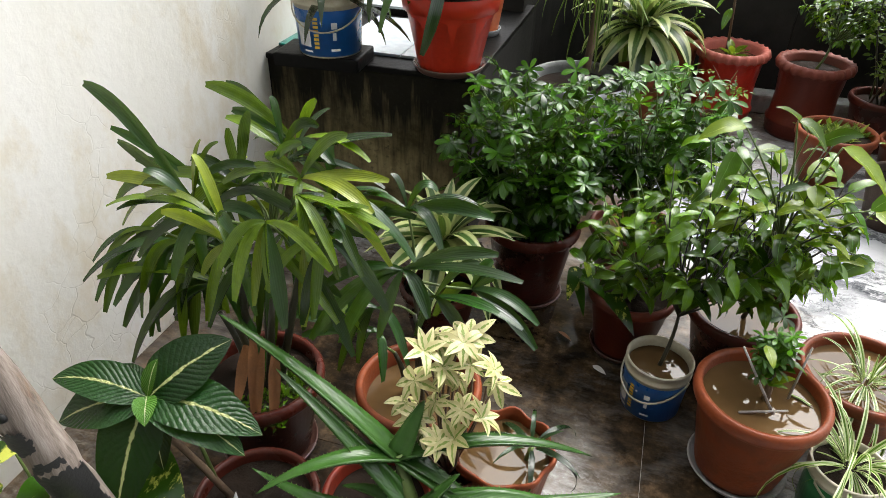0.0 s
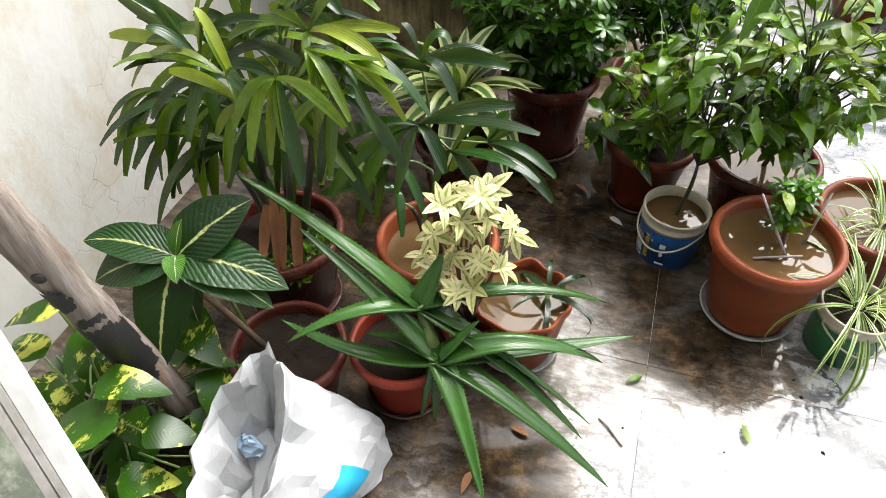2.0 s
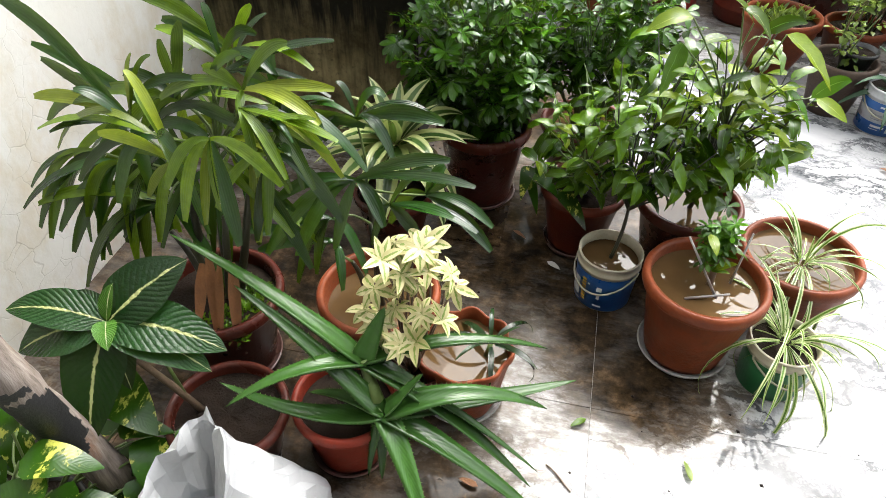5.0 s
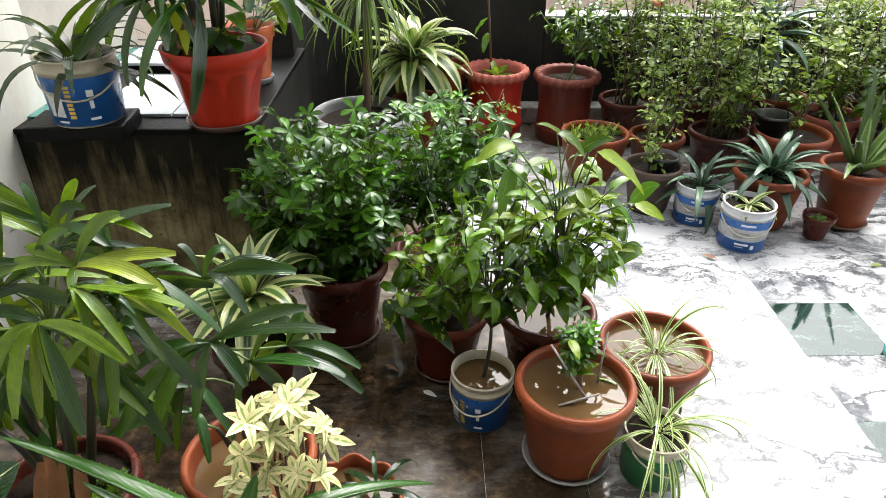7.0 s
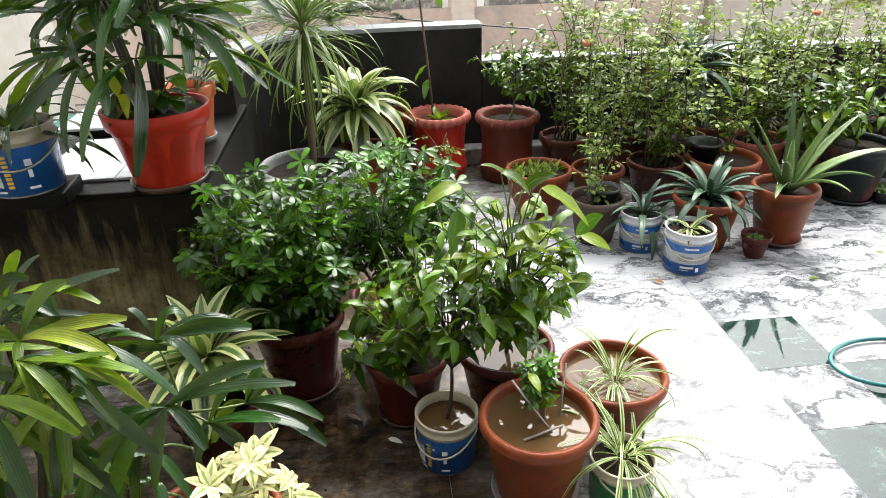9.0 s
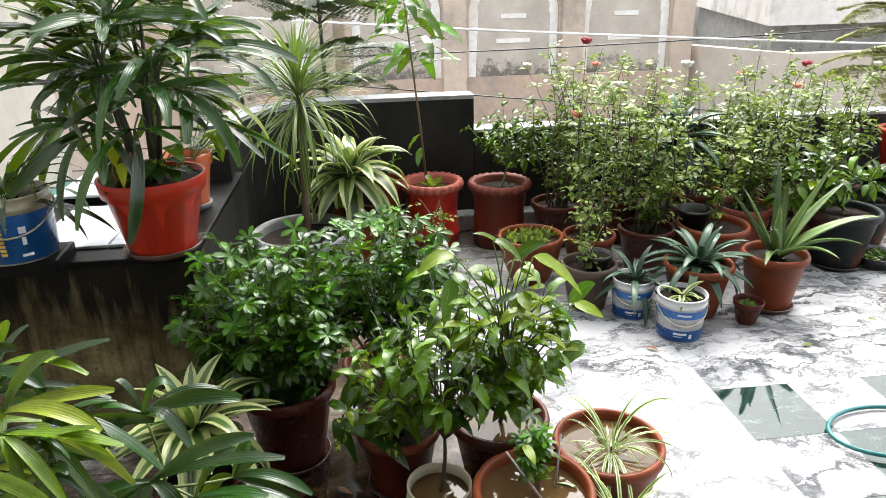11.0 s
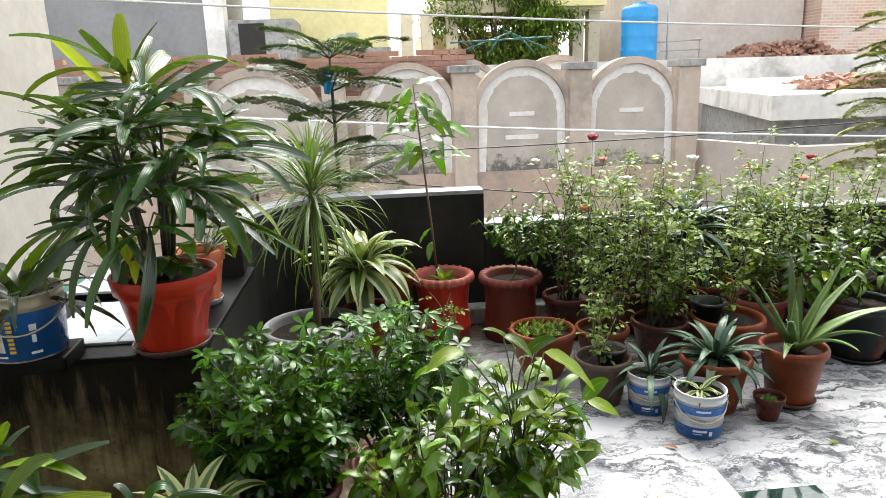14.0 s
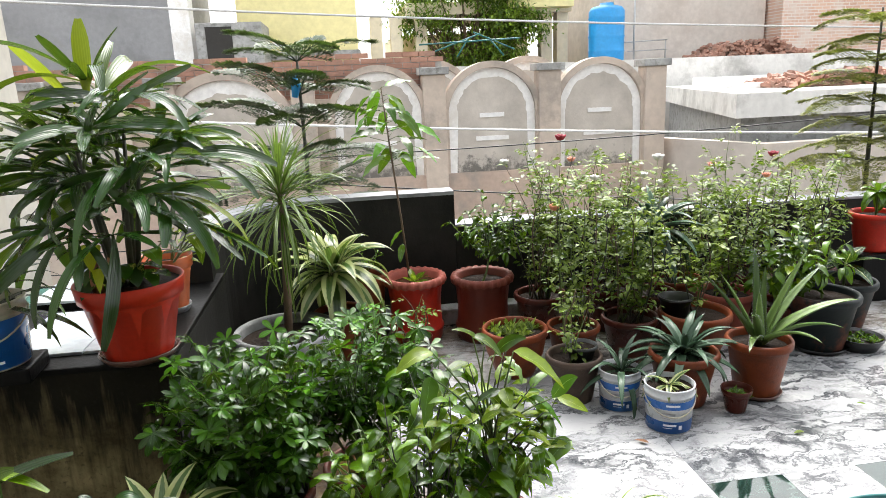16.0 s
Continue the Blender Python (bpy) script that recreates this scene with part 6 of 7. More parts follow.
LONG = [variants("leaf", m, 3, lambda k: blade(0.135 + 0.015 * k, 0.044, 0.5 + 0.3 * k, 0.2, 'ovate', 11, wavy=0.16)) for m in (L_SHRUB, L_SCHEF_Y)]
for k in range(30):
    s = k / 29
    p0 = Vector((-0.075 - 0.045 * s, 0.05, z + 0.66 + 0.42 * s))
    az = k * 137.5
    q = p0 + Vector((math.cos(radians(az)), math.sin(radians(az)), 0.25)) * U(0.03, 0.15) * (1.1 - 0.6 * s)
    part("leaf_stalk", Soup().add(tube([p0, q], 0.0018, 5)).mesh("leaf_stalk", STEM_G), r)
    part("leaf", rnd.choice(LONG[k % 2]), r, aim(q, az + U(-20, 20), U(-50, 25), U(-35, 35)) @ Matrix.Scale(U(0.9, 1.4), 4))
for az, zz in ((200, 0.30), (250, 0.22)):
    part("leaf", LONG[0][0], r, aim((-0.05, 0.05, z + zz), az, -35) @ Matrix.Scale(0.9, 4))
r, z = potted("potted_citrus", "bushy citrus in a maroon pot with a pinched rim", 1.23, 3.92, 0.352, 0.37, 'scallop', BROWN_POT, rim=RIM_DARK, depth=0.045)
shrub(r, z, (0.12, 0.06, 0.64), (0.28, 0.16, 0.19), 40, 8, SHR, None, STEM_G, (0.5, 0.9), top_light=(SHR_Y, 0.08))

# ---- row of roses and succulents along the parapet ----
POTS = "pots along the parapet"
r, z = potted("potted_seedlings", "small seedlings in a wide terracotta bowl", 1.28, 3.385, 0.325, 0.24, 'bowl', TERRA, group=POTS)
for k in range(16):
    cluster("seedling", rnd.choice(SEED), r, Matrix.Translation((U(-0.12, 0.10), U(-0.05, 0.11), z)) @ Matrix.Scale(U(0.7, 1.5), 4))
r, z = potted("potted_cutting", "thin leafy cutting in a dark stained clay pot", 1.47, 3.06, 0.255, 0.215, 'rolled', GREY_POT, group=POTS)
bp = lathe([(0.045, 0), (0.065, 0.085), (0.072, 0.088), (0.072, 0.10), (0.064, 0.10), (0.05, 0.02)], 28)
part("nursery_pot", Soup().add(bp).mesh("nursery_pot", BLACK_PLASTIC), r, Matrix.Translation((0.03, -0.01, z - 0.02)), "black plastic nursery pot")
part("soil", Soup().add(disc(0.062, z + 0.065, 20, 3, 0.003)).mesh("soil", SOIL), r, Matrix.Translation((0.03, -0.01, 0)))
rose(r, z, 0.34, 0.08, 4, (), 0.2, 140, 1.0)
ROSES = [  # x, y, D, h, pot material, height, spread, canes, flowers
    (1.59, 3.42, 0.27, 0.215, TERRA, 0.80, 0.16, 9, (PETAL_W, PETAL_P)),
    (1.89, 3.42, 0.29, 0.235, TERRA_DARK, 0.78, 0.20, 10, (PETAL_W,)),
    (1.55, 3.86, 0.30, 0.25, TERRA_DARK, 0.85, 0.22, 12, (PETAL_R, PETAL_W)),
    (1.95, 3.88, 0.30, 0.25, TERRA_DARK, 0.80, 0.24, 12, (PETAL_W, PETAL_P)),
    (2.40, 3.92, 0.30, 0.25, TERRA, 0.72, 0.24, 12, (PETAL_W, PETAL_W)),
    (2.53, 3.62, 0.31, 0.25, RIM_PINK, 0.62, 0.22, 10, (PETAL_P,)),
    (2.85, 3.92, 0.32, 0.26, TERRA_DARK, 0.80, 0.26, 12, (PETAL_R, PETAL_P)),
    (3.30, 3.98, 0.30, 0.25, TERRA_DARK, 0.68, 0.24, 10, (PETAL_W,)),
]
for x, y, D, h, mat, hh, sp, ca, fl in ROSES:
    r, z = potted("potted_rose", "tall thin rose bush in a clay pot by the parapet", x, y, D, h, 'rolled', mat, group=POTS)
    rose(r, z, hh, sp * 1.15, ca + 3, fl, 0.45, 1250, 1.15)
r, z = potted("potted_rose", "rose in a black nursery pot set in a terracotta pot", 2.19, 3.325, 0.355, 0.265, 'bowl', TERRA, group=POTS)
part("nursery_pot", Soup().add(bp).mesh("nursery_pot", BLACK_PLASTIC), r, Matrix.Translation((-0.08, 0.05, z - 0.02)) @ Matrix.Scale(1.2, 4), "black plastic nursery pot")
rose(r, z, 0.45, 0.10, 4, (), 0.6, 200, 1.4)
r, z = potted("potted_dracaena", "dark blue-green dracaena on a short stem among the roses", 2.16, 3.76, 0.28, 0.24, 'rolled', TERRA_DARK, group=POTS)
part("stem", Soup().add(tube([(0, 0, z - 0.01), (0, 0, z + 0.40)], 0.014)).mesh("stem", STEM_B), r)
rosette(r, z + 0.38, AGAVE, 34, -25, 84, scale=(1.1, 1.7), r=0.012)
r, z = potted("potted_shrub", "bushy bright green broad-leaved shrub in a clay pot", 2.72, 3.46, 0.24, 0.22, 'rolled', TERRA_DARK, group=POTS)
shrub(r, z, (0.0, -0.04, 0.46), (0.20, 0.15, 0.18), 36, 7, SHR, None, STEM_G, (0.7, 1.2), top_light=(SHR_Y, 0.25))
r, z = potted("potted_shrub", "lime-leaved young shrub between the roses", 2.02, 3.60, 0.20, 0.20, 'rolled', TERRA_DARK, group=POTS)
shrub(r, z, (0.02, 0.0, 0.60), (0.10, 0.08, 0.16), 12, 6, SHR_Y, None, STEM_G, (0.6, 0.95))
r = thing("potted_dracaena", "dark strap-leaved plant in a white and blue paint bucket", "potted plant", (1.64, 2.95, 0), group=POTS)
z = bucket(r, 0.186, 0.178, BLUE_LABEL, PALE_LABEL, 'soil', 0.02, az=-105, tub=PALE_LABEL)
rosette(r, z, AGAVE_S, 18, -25, 80, scale=(0.9, 1.2), c=(0.01, 0))
r = thing("potted_dracaena", "small striped plant in a white and blue paint bucket", "potted plant", (1.765, 2.735, 0), group=POTS)
z = bucket(r, 0.204, 0.192, BLUE_LABEL, PALE_LABEL, 'soil', 0.02, az=-105, tub=PALE_LABEL)
rosette(r, z, STRIPED, 11, -15, 50, scale=(0.42, 0.62))
r, z = potted("potted_agave", "blue-green agave in a terracotta pot", 1.925, 2.93, 0.305, 0.24, 'rolled', TERRA, group=POTS)
rosette(r, z + 0.02, AGAVE, 30, -12, 82, scale=(0.95, 1.2), r=0.02)
r, z = potted("potted_aloe", "pale upright aloe in a tall terracotta pot", 2.275, 2.92, 0.285, 0.255, 'rolled', TERRA, group=POTS, saucer=SAUCER)
O = r.location
for tip, rise, W in (((1.94, 2.85, 0.62), 0.02, 0.050), ((2.44, 2.88, 0.66), 0.01, 0.050), ((2.66, 2.82, 0.44), 0.05, 0.056), ((2.10, 2.72, 0.45), 0.05, 0.044), ((2.52, 2.72, 0.36), 0.05, 0.050), ((2.30, 2.95, 0.58), 0.0, 0.046),
                     ((2.06, 2.66, 0.32), 0.05, 0.044), ((2.22, 2.86, 0.50), 0.0, 0.044), ((2.60, 3.0, 0.54), 0.03, 0.05), ((2.38, 2.66, 0.33), 0.05, 0.05), ((2.34, 3.10, 0.62), 0.02, 0.044), ((2.12, 3.0, 0.55), 0.02, 0.044)):
    aloe_leaf(r, (0.0, 0.0, z), Vector(tip) - O, rise, W * 1.1, (L_ALOE2, PALE_GREY))
r, z = potted("potted_succulent", "tiny succulent in a small dark clay pot", 2.10, 2.79, 0.13, 0.105, 'flared', TERRA_DARK, group=POTS)
for k in range(6):
    cluster("seedling", rnd.choice(WEED), r, Matrix.Translation((U(-0.03, 0.03), U(-0.03, 0.03), z)))
r, z = potted("potted_shrub", "green shrub in a dark orange-based pot on a black tray", 2.88, 3.32, 0.36, 0.29, 'rolled', DARK_POT, group=POTS, saucer=BLACK_PLASTIC)
shrub(r, z, (-0.05, 0.02, 0.55), (0.20, 0.16, 0.18), 14, 6, SHR, None, STEM_G, (0.7, 1.1))
r, z = potted("potted_plant", "broad-leaved plant in a dark clay pot", 3.21, 3.58, 0.34, 0.27, 'rolled', DARK_POT, group=POTS)
rosette(r, z + 0.12, BIGL, 10, -30, 60, scale=(0.9, 1.2))
part("stem", Soup().add(tube([(0, 0, z - 0.01), (0, 0, z + 0.13)], 0.008)).mesh("stem", STEM_G), r)
r = thing("succulent_tray", "low black tray of small succulents", "potted plant", (3.07, 3.27, 0), group=POTS)
part("tray", Soup().add(lathe([(0.09, 0), (0.12, 0.06), (0.122, 0.065), (0.115, 0.065), (0.10, 0.02)], 32)).mesh("tray", BLACK_PLASTIC), r)
part("soil", Soup().add(disc(0.112, 0.05, 24, 4, 0.003)).mesh("soil", SOIL), r)
for k in range(10):
    cluster("seedling", rnd.choice(WEED), r, Matrix.Translation((U(-0.08, 0.08), U(-0.08, 0.08), 0.05)))

st = thing("cement_block", "dark wet cement block standing by the parapet", "block", (3.72, 4.0, 0))
part("block", Soup().add(box(-0.15, -0.13, 0, 0.15, 0.11, 0.30, 0.01)).mesh("block", LEDGE_TOP, False), st)
r = thing("potted_plant", "drooping broad-leaved plant in a bright terracotta pot on a block", "potted plant", (3.72, 3.99, 0.30), group=POTS)
z = pot(r, 0.30, 0.24, 'rolled', TERRA_RED, depth=0.03)
part("stem", Soup().add(tube([(0, 0, z - 0.01), (0, 0, z + 0.16)], 0.007)).mesh("stem", STEM_G), r)
rosette(r, z + 0.15, SHR, 22, -50, 60, scale=(1.2, 1.7))

# garden hose on the floor
hp = [(2.16 + 0.20 * math.cos(radians(a)) * (1 + 0.0006 * a), 1.98 + 0.135 * math.sin(radians(a)), 0.010 + 0.00004 * a) for a in range(20, 420, 12)] + [(2.6, 1.85, 0.01), (3.2, 1.7, 0.01), (4.2, 1.9, 0.01)]
solid("garden_hose", "teal garden hose coiled on the wet floor", "hose", tube(hp, 0.0075, 8), HOSE, smooth=True)

# ---- beyond the parapet ----
solid("ground", "wet dusty ground between the houses", "ground", box(-400, -400, -3.4, 400, 400, -3.2), GROUND_M, "structure")
AW = 10.0
arcade = thing("boundary_wall", "plastered boundary wall with blind arches and capped posts", "wall", kind="structure")
part("wall", Soup().add(box(-9.0, AW + 0.10, -3.2, 5.26, AW + 0.35, 1.25)).mesh("wall", PLASTER_TAN, False), arcade)
part("plinth", Soup().add(box(-9.0, AW - 0.02, -3.2, 5.26, AW + 0.09, 0.12)).mesh("plinth", PLASTER_PINK, False), arcade)


def arch(cx, w, z0, zs, back=0.0):
    R, AW = w / 2, 10.0 + back
    def ring(r0, r1, y0, y1, z_low, rag=0.0):
        v, f = [], []
        for r in (r0, r1):
            for y in (y0, y1):
                v.append((cx + r, y, z_low))
                for k in range(61):
                    a = math.pi * k / 60
                    q = r * (1 - rag * (abs(noise.noise(Vector((cx * 3 + 2.5 * math.cos(a), 2.5 * math.sin(a), 1)))) + 0.35 * abs(noise.noise(Vector((cx + 14 * math.cos(a), 12 * math.sin(a), 2))))) * (r == r0))
                    v.append((cx + q * math.cos(a), y, zs + q * math.sin(a)))
                v.append((cx - r, y, z_low))
        n = 63
        for k in range(n - 1):
            f += [(k, k + 1, n + k + 1, n + k), (2 * n + k, 3 * n + k, 3 * n + k + 1, 2 * n + k + 1), (k, 2 * n + k, 2 * n + k + 1, k + 1), (n + k, n + k + 1, 3 * n + k + 1, 3 * n + k)]
        f += [(0, n, 3 * n, 2 * n), (n - 1, 3 * n - 1, 4 * n - 1, 2 * n - 1)]
        return v, f, None

    def fill(r, y, z_low):
        v = [(cx, y, zs), (cx + r, y, z_low)] + [(cx + r * math.cos(math.pi * k / 24), y, zs + r * math.sin(math.pi * k / 24)) for k in range(25)] + [(cx - r, y, z_low), (cx, y, z_low)]
        n = len(v)
        f = [(0, k, k + 1) for k in range(1, n - 1)] + [(0, n - 1, 1)]
        vb = [(x, y + 0.04, z) for x, _, z in v]
        return v + vb, f + [tuple(reversed([i + n for i in q])) for q in f], None
    part("arch_ring", Soup().add(ring(R * 0.90, R * 1.03, AW - 0.02, AW + 0.2, z0)).mesh("arch_ring", PLASTER_TAN, False), arcade)
    part("arch_band", Soup().add(ring(R * 0.75, R * 0.895, AW + 0.048, AW + 0.12, z0, 0.11)).mesh("arch_band", PLASTER_WHITE, False), arcade, None, "band of flaking white plaster")
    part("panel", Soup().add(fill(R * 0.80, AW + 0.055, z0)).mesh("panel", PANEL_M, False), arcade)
    for zz, w2 in ((zs - 0.05, 0.36), (z0 + 0.45, 0.48)):
        # openings built as white bars; the daylight beyond is in their colour
        part("vent", Soup().add(box(cx - w2 / 2, AW + 0.035, zz, cx + w2 / 2, AW + 0.06, zz + 0.06)).mesh("vent", PLASTER_WHITE, False), arcade, None, "wall slot with the daylight beyond painted white")


for cx, w in ((-4.9, 1.40), (-3.0, 1.40), (-1.02, 1.90), (1.03, 1.36), (2.66, 1.42), (4.28, 1.42)):
    arch(cx, w, 0.12, 1.68 - w / 2 * 1.03)
for cx in (1.9, 3.45):
    arch(cx, 1.36, 0.12, 1.06, 0.95)
for px0 in (-3.62, -1.97, -0.15, 1.66, 3.33, 4.93):
    part("post", Soup().add(box(px0, AW - 0.08, -3.2, px0 + 0.32, AW + 0.2, 1.52, 0.01)).mesh("post", PLASTER_TAN, False), arcade)
    part("post_cap", Soup().add(box(px0 - 0.05, AW - 0.13, 1.52, px0 + 0.37, AW + 0.25, 1.62, 0.01)).mesh("post_cap", CEMENT, False), arcade)

# brick wall behind the arches
bw = thing("brick_wall", "old red brick wall with uneven top", "wall", kind="structure")
part("core", Soup().add(box(-9, AW + 0.36, -3.2, 2.0, AW + 0.56, 1.75)).mesh("core", MORTAR, False), bw)
bsoup = Soup()
for row in range(12):
    for k in range(46):
        x = -9 + 0.24 * k + (0.12 if row % 2 else 0)
        if x < 1.85 and not (row > 9 and noise.noise(Vector((x * 0.8, row, 0))) > 0.1):
            bsoup.add(box(x, AW + 0.34 + U(0, 0.008), 0.93 + row * 0.078, x + 0.228, AW + 0.47, 0.93 + row * 0.078 + 0.068))
tagged(part("bricks", bsoup.mesh("bricks", BRICK_M, False), bw), kind="stuff")

# neighbour's concrete roof slab
nb = thing("neighbour_roof", "unfinished concrete roof slab with dark opening under it", "roof", kind="structure")
def prism(plan, z0, z1):
    n = len(plan)
    v = [(x, y, z0) for x, y in plan] + [(x, y, z1) for x, y in plan]
    f = [tuple(range(n - 1, -1, -1)), tuple(range(n, 2 * n))] + [(k, (k + 1) % n, n + (k + 1) % n, n + k) for k in range(n)]
    return v, f, None
part("slab", Soup().add(prism([(5.81, 9.0), (14, 9.3), (15, 15.6), (8.0, 15.6)], 0.77, 1.10)).mesh("slab", SLAB_M, False), nb)
part("wall", Soup().add(prism([(6.05, 9.25), (13.8, 9.5), (14.8, 15.5), (8.1, 15.5)], -3.2, 0.77)).mesh("wall", CEMENT, False), nb)
part("yard_wall", Soup().add(prism([(5.3, 10.2), (6.0, 8.6), (9, 8.7), (9, 8.9), (6.1, 8.8), (5.45, 10.25)], -3.2, 0.45)).mesh("yard_wall", PALE_RENDER, False), nb)
for k in range(5):
    part("beam", Soup().add(box(7.2 + k * 0.3, 11.2 + 0.9 * k, 1.10, 12 + k * 0.3, 11.45 + 0.9 * k, 1.19 + 0.02 * k, 0.01)).mesh("beam", PLASTER_WHITE, False), nb)
def rubble(x0, x1, y0, y1, z0, h, n):
    s = Soup()
    for k in range(n):
        q = U(0, 1)
        m = Matrix.Translation((x0 + (x1 - x0) * q, U(y0, y1), z0 + 0.02 + U(0, 1) * h * (0.35 + 0.65 * abs(math.sin(q * 7.0))) * math.sin(math.pi * (0.1 + 0.8 * q)))) @ Euler((U(-0.5, 0.5), U(-0.5, 0.5), U(0, 3))).to_matrix().to_4x4()
        s.add(box(-0.09, -0.05, -0.03, U(0.03, 0.1), 0.05, 0.03), m)
    return s


rb = rubble(7.6, 10.8, 10.4, 11.8, 1.10, 0.26, 700)
tagged(new("brick_rubble", rb.mesh("brick_rubble", BRICK_M, False)), "heap of broken red bricks on the slab", "rubble", kind="stuff")

# far buildings
FY = 20.0
def building(name, label, x0, x1, z1, mat, y=FY, depth=6.0):
    b = thing(name, label, "building", kind="structure")
    part("wall", Soup().add(box(x0, y, -3.2, x1, y + depth, z1)).mesh("wall", mat, False), b)
    return b
b = building("grey_house", "unpainted grey rendered house", -14, -3.75, 8, GREY_RENDER)
part("pillar", Soup().add(box(-3.75, FY - 0.2, -3.2, -3.25, FY + 0.4, 8)).mesh("pillar", PLASTER_WHITE, False), b)
b = building("rooftop_shed", "small grey rooftop shed with a dark doorway", -3.0, -1.35, 3.1, CEMENT, FY - 1.0, 2.0)
part("doorway", Soup().add(box(-2.75, FY - 1.03, 2.2, -2.1, FY - 0.98, 3.0)).mesh("doorway", DARK_VOID, False), b)
b = building("yellow_house", "cream yellow painted house", -2.2, 1.15, 9, YELLOW_PAINT, FY + 1)
part("parapet", Soup().add(box(-2.3, FY + 0.8, 2.2, 1.2, FY + 1.0, 2.42)).mesh("parapet", CEMENT, False), b)
b = building("cream_house", "cream house with pillared balcony", 2.6, 7.6, 3.1, CREAM_PAINT, FY + 6, 5)
for px0 in (1.55, 2.15, 2.9, 6.8, 7.3):
    part("pillar", Soup().add(box(px0, FY + 1.5, -3.2, px0 + 0.35, FY + 1.9, 3.35)).mesh("pillar", CREAM_PAINT, False), b)
part("balcony", Soup().add(box(2.6, FY + 1.3, 3.35, 7.7, FY + 6, 3.7)).mesh("balcony", CREAM_PAINT, False), b)
part("balcony", Soup().add(box(5.6, FY + 0.8, 3.45, 7.6, FY + 1.4, 4.2)).mesh("balcony", YELLOW_PAINT, False), b)
b = building("rendered_house", "pale rendered house wall with exposed brick", 8.75, 13.6, 9, PALE_RENDER, FY + 0.5)
b = building("brick_house", "unfinished red brick house", 13.7, 30, 9, FAR_BRICK, FY - 0.2)
b = building("grey_terrace", "grey concrete terrace behind the arches", -9, 16, 1.74, SLAB_M, FY - 4, 4.2)
tank = thing("water_tank", "blue plastic rooftop water tank", "water tank", (8.15, FY - 0.4, 1.74))
prof = [(0.48, 0), (0.5, 0.05), (0.5, 0.3), (0.515, 0.33), (0.5, 0.36), (0.5, 0.7), (0.515, 0.73), (0.5, 0.76), (0.5, 1.2), (0.515, 1.23), (0.5, 1.26), (0.5, 1.42), (0.42, 1.53), (0.2, 1.58), (0.19, 1.64), (0.02, 1.65)]
part("body", Soup().add(lathe(prof, 40)).mesh("body", TANK_M), tank)
rb = rubble(10.6, 13.7, FY - 1.6, FY - 0.3, 1.74, 0.5, 1100)
tagged(new("brick_rubble", rb.mesh("brick_rubble", BRICK_M, False)), "heap of old bricks on the terrace", "rubble", kind="stuff")

# tree behind the houses
tree = thing("tree", "dense green mango tree among the houses", "tree", (4.6, FY + 2, -3.2))
part("trunk", Soup().add(tube([(0, 0, 0), (0.1, 0, 2.5), (0, 0.1, 4.8)], [0.22, 0.18, 0.12], 10)).mesh("trunk", STEM_B), tree)
lf = Soup()
proto = [blade(0.17, 0.06, 0.5, 0.15, 'lance', 3), blade(0.14, 0.055, 0.8, 0.15, 'lance', 3)]
for k in range(60):
    c = Vector((U(-1.8, 1.8), U(-1.3, 1.0), U(4.9, 8.2)))
    if c.x ** 2 / 3.4 + (c.z - 6.4) ** 2 / 3.5 > 1:
        continue
    part("limb", Soup().add(tube(branch_line((0, 0.05, 4.2), c, 0.2), [0.06, 0.05, 0.04, 0.03, 0.02, 0.01], 5)).mesh("limb", STEM_B), tree)
    for j in range(330):
        d = Vector((rnd.gauss(0, 0.3), rnd.gauss(0, 0.3), rnd.gauss(0, 0.24)))
        lf.add(rnd.choice(proto), aim(c + d, U(0, 360), U(-60, 20), U(-40, 40)))
tagged(part("crown", lf.mesh("crown", L_TREE), tree), kind="stuff")

# araucaria rising behind the parapet, and a golden conifer
def conifer(name, label, loc, height, tiers, reach, mat, droop=2):
    t = thing(name, label, "tree", loc)
    part("trunk", Soup().add(tube([(0, 0, 0), (0.02, 0, height * 0.5), (0, 0, height)], [0.04, 0.028, 0.008], 8)).mesh("trunk", STEM_D), t)
    for k in range(tiers):
        s = k / (tiers - 1)
        zz = height * (0.76 + 0.222 * s)
        n = 6
        for j in range(n):
            az = j * 360 / n + k * 25 + U(-14, 14)
            L = reach * (0.85 - 0.22 * s) * U(0.75, 1.1)
            sp = Soup()
            line = [Vector((0, L * q / 5, L * (0.10 * math.sin(q / 5 * 3) - 0.05 * (q / 5) ** 2))) for q in range(6)]
            sp.add(tube(line, [0.006, 0.005, 0.004, 0.003, 0.002, 0.001], 4))
            for q in range(int(30 * L / 0.3) + 6):
                f = U(0.12, 1.0)
                i = min(int(f * 5), 4)
                p = line[i].lerp(line[i + 1], f * 5 - i)
                side = rnd.choice((-1, 1))
                tl = L * 0.32 * (1.15 - f)
                for w in range(7):
                    pw = p + Vector((side * tl * w / 7, tl * 0.5 * w / 7, -0.02 * w / 7))
                    for u in (-1, 1):
                        sp.add(blade(0.042, 0.012, 0.2, 0, 'lance', 2), aim(pw, 90 - side * 60 + u * 40, U(0, 30)))
            part("branch", sp.mesh("branch", mat), t, aim((0, 0, zz), az, droop + 10 * s + U(-9, 9), U(-12, 12)))
    return t
conifer("araucaria", "young araucaria with tiered feathery branches behind the parapet", (0.25, 5.1, -3.2), 4.88, 6, 0.95, L_PINE, 4)
conifer("golden_conifer", "golden-tipped conifer behind the parapet", (4.81, 5.4, -3.2), 5.05, 8, 0.85, L_PINE_Y, -4)
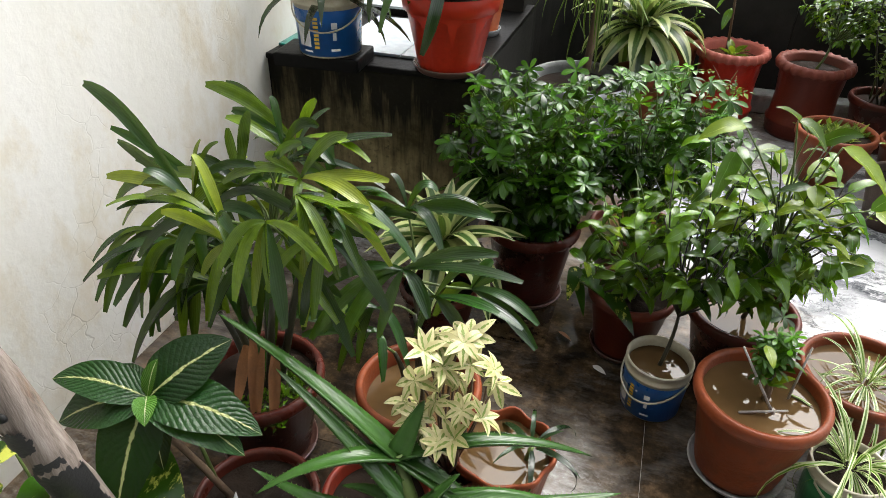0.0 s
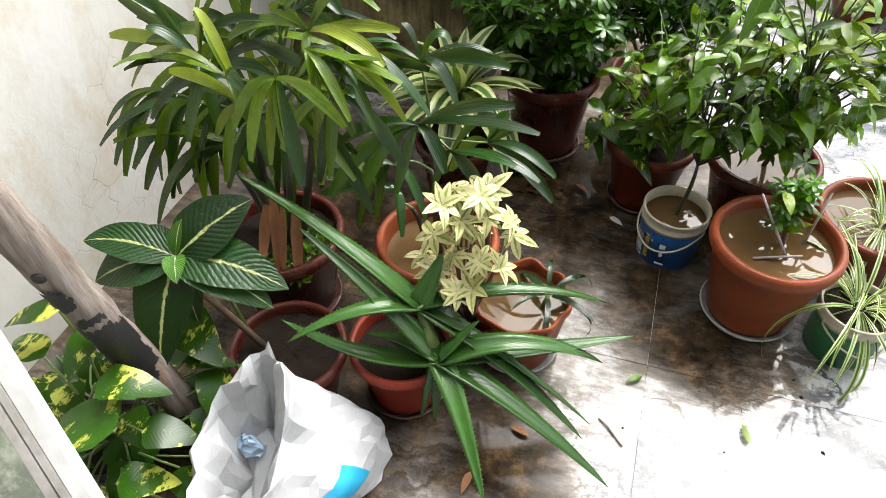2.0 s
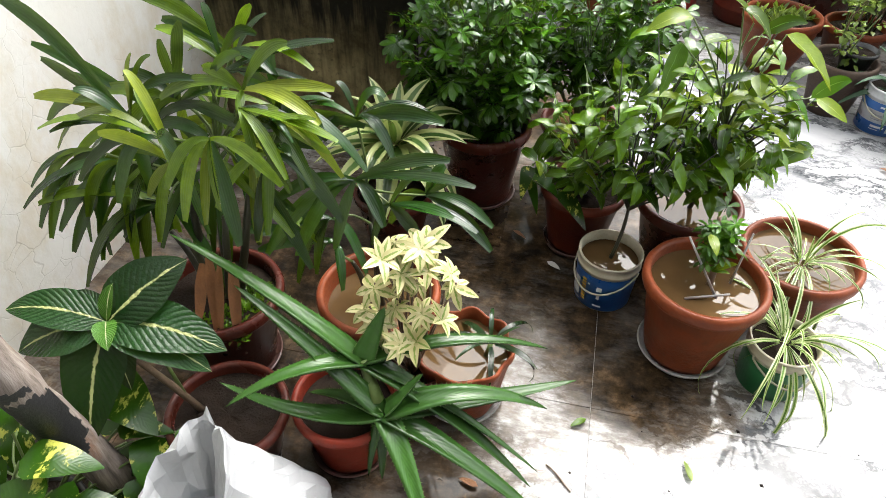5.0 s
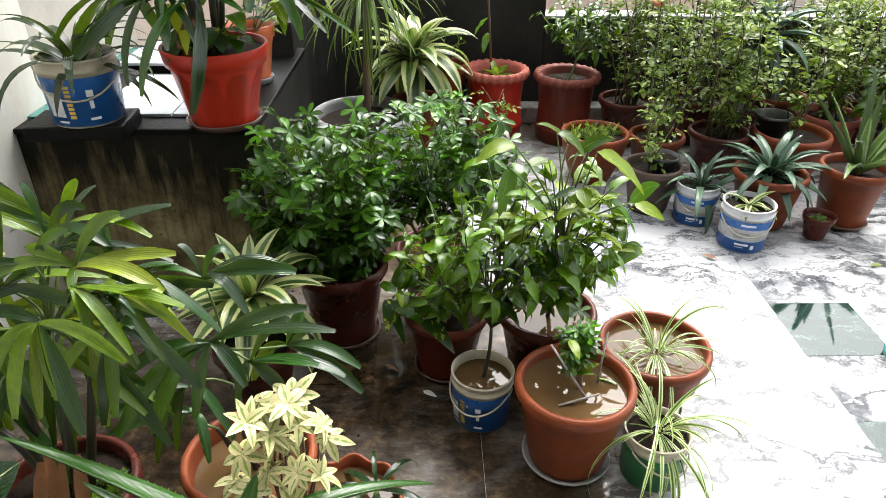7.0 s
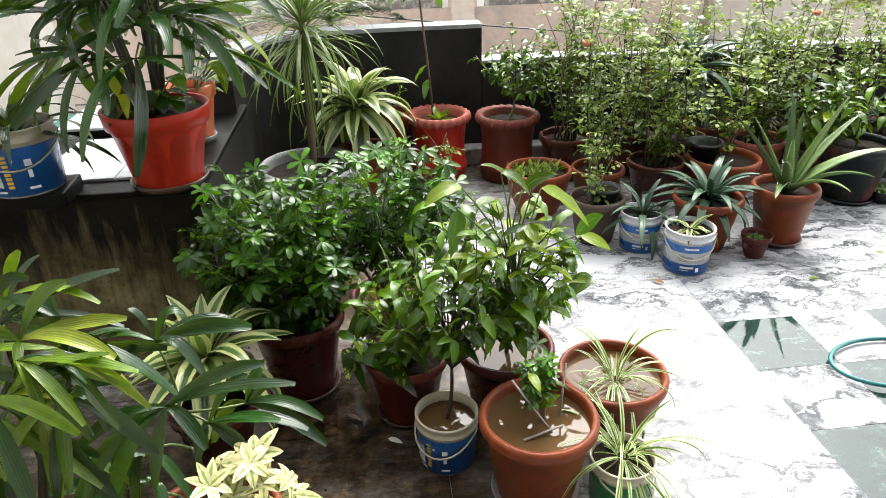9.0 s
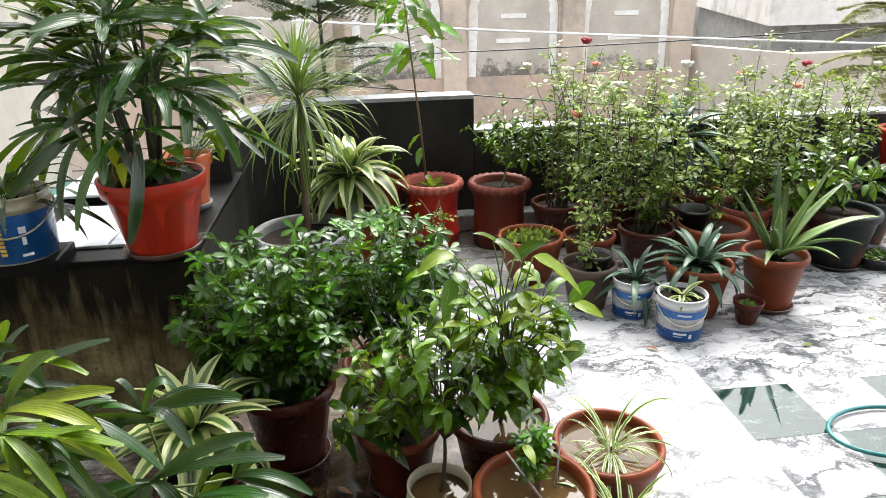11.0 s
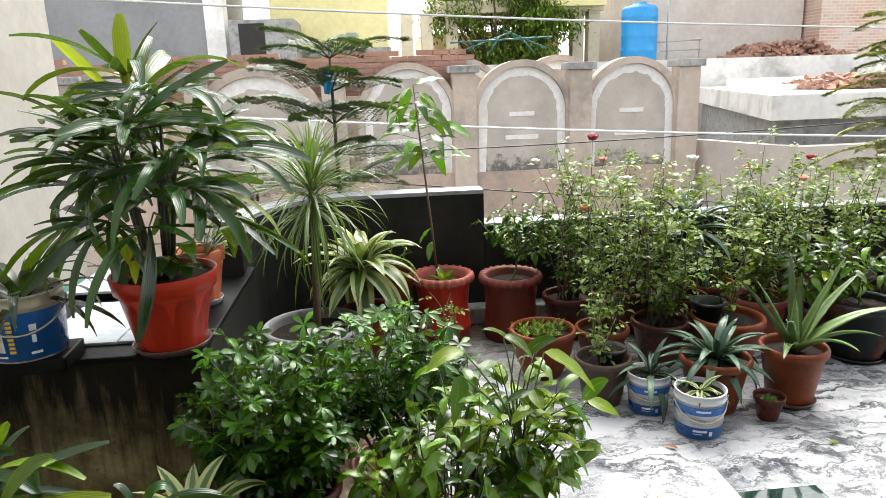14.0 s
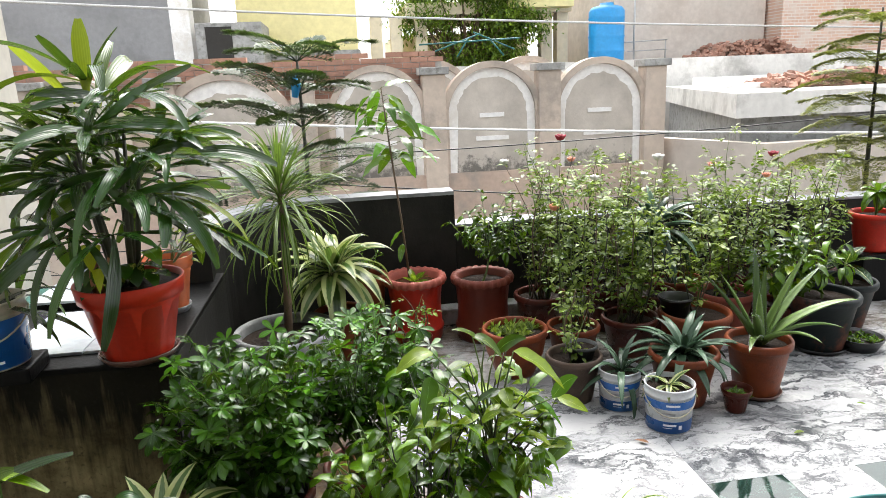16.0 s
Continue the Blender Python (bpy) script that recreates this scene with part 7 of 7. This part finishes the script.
solid("planter_box", "earth-filled brick planter below the parapet", "planter", box(-0.6, 4.75, -3.2, 6.6, 5.8, -2.9), CEMENT, "structure")

# overhead wires
for a, c, rad, mat, col in (((-6, 6.0, 2.45), (9, 7.0, 1.70), 0.010, WIRE_WHITE, "white"), ((-6, 6.5, 1.64), (9, 6.5, 0.60), 0.011, WIRE_WHITE, "white"), ((-4, 7.5, 1.0), (8, 7.2, -0.25), 0.008, WIRE_BLACK, "black"),
                            ((-4, 7.6, 0.75), (8, 7.2, 0.95), 0.007, WIRE_BLACK, "black"), ((-3, 6.8, 0.05), (7, 7.0, 0.1), 0.006, WIRE_BLACK, "black"), ((-3, 6.8, -0.15), (7, 7.0, -0.05), 0.006, WIRE_BLACK, "black")):
    a, c = Vector(a), Vector(c)
    solid("overhead_cable", col + " cable strung between the houses", "cable", tube([a.lerp(c, k / 16) - Vector((0, 0, 0.12 * math.sin(math.pi * k / 16))) for k in range(17)], rad, 5), mat, smooth=True)


# ---- small things ----
for k, (x, y, mat) in enumerate(((0.47, 1.86, PETAL_W), (0.86, 1.22, L_ROSE_Y), (0.62, 1.33, L_SHRUB), (0.35, 1.98, FIBRE), (2.25, 2.55, L_ROSE_Y), (1.35, 1.35, L_ROSE), (0.40, 1.10, FIBRE), (0.30, 0.98, FIBRE), (1.62, 2.60, FIBRE), (2.62, 2.72, L_ROSE), (0.22, 1.70, L_RHAPIS_Y))):
    o = tagged(new("fallen_leaf", Soup().add(blade(U(0.035, 0.06), U(0.014, 0.022), 0.4, 0.15, 'ovate', 5)).mesh("fallen_leaf", mat)), "small wet fallen leaf on the floor", "leaf", "fallen leaves")
    o.matrix_world = aim((x, y, 0.009), U(0, 360), 10, U(-8, 8))
tw = [(0.54 + 0.012 * k, 1.19 - 0.010 * k + 0.004 * math.sin(k), 0.004) for k in range(6)]
solid("twig", "small bare twig lying on the marble", "twig", tube(tw, 0.0022, 5), STEM_B, smooth=True)
r = thing("potted_cutting", "reddish thin-leaved cutting in a small pot before the red pot", "potted plant", (0.82, 3.62, 0))
z = pot(r, 0.16, 0.15, 'flared', TERRA_DARK)
rose(r, z, 0.24, 0.10, 5, (), 0.9, 90, 0.9)
r, z = potted("potted_plant", "small leafy plant in an orange clay pot in the corner", 0.60, 4.0, 0.20, 0.40, 'rolled', TERRA)
shrub(r, z, (0, 0, 0.50), (0.08, 0.08, 0.06), 6, 4, SHR, None, STEM_G, (0.5, 0.8))
solid("cloth_tag", "scrap of blue plastic tied to the araucaria", "plastic scrap", tube([(0.23, 5.04, 1.50), (0.235, 5.03, 1.44), (0.22, 5.035, 1.36)], [0.012, 0.035, 0.02], 7), TANK_M)
dr = thing("drying_frame", "folding green metal clothes drying frame on the far roof", "drying frame")
for a, c in (((2.25, 10.45, 1.76), (2.42, 10.45, 2.02)), ((2.95, 10.45, 1.76), (2.72, 10.45, 2.02)), ((1.7, 10.45, 1.95), (3.2, 10.45, 2.0)), ((1.55, 10.6, 1.72), (2.6, 10.45, 2.08)), ((2.5, 10.45, 2.1), (3.15, 10.6, 1.85))):
    part("bar", Soup().add(tube([a, c], 0.012, 6)).mesh("bar", HOSE), dr)

rail = thing("roof_railing", "thin metal railing and pole beside the roof tank", "railing", (8.9, 19.4, 1.74))
for pts, rad in (([(0, 0, 0), (0, 0, 1.75)], 0.03), ([(-0.3, 0, 0.55), (1.1, 0.2, 0.6)], 0.02), ([(1.05, 0.2, 0), (1.05, 0.2, 0.62)], 0.02), ([(-0.2, 0, 0.3), (1.1, 0.2, 0.33)], 0.015)):
    part("bar", Soup().add(tube(pts, rad, 6)).mesh("bar", GALV), rail)

lit = Soup()
for k in range(300):
    x, y = U(-0.2, 1.3), U(0.75, 2.9)
    if U(0, 1) < 0.35 + 0.3 * x:
        continue
    if k % 3:
        r0 = U(0.0015, 0.0045)
        lit.add(([(-r0, -r0, 0), (r0, -r0 * 0.7, 0), (r0 * 0.8, r0, 0), (-r0 * 0.6, r0 * 0.9, 0), (0, 0, r0 * 1.1)], [(0, 1, 4), (1, 2, 4), (2, 3, 4), (3, 0, 4), (3, 2, 1, 0)], None), aim((x, y, 0.001), U(0, 360)))
    else:
        lit.add(tube([(-U(0.003, 0.010), 0, 0.002), (0, U(-0.003, 0.003), 0.003), (U(0.003, 0.010), 0, 0.002)], 0.0007, 4), aim((x, y, 0), U(0, 360)))
tagged(new("floor_litter", lit.mesh("floor_litter", SOIL)), "crumbs of soil and bits of stalk on the wet floor", "litter", kind="stuff")
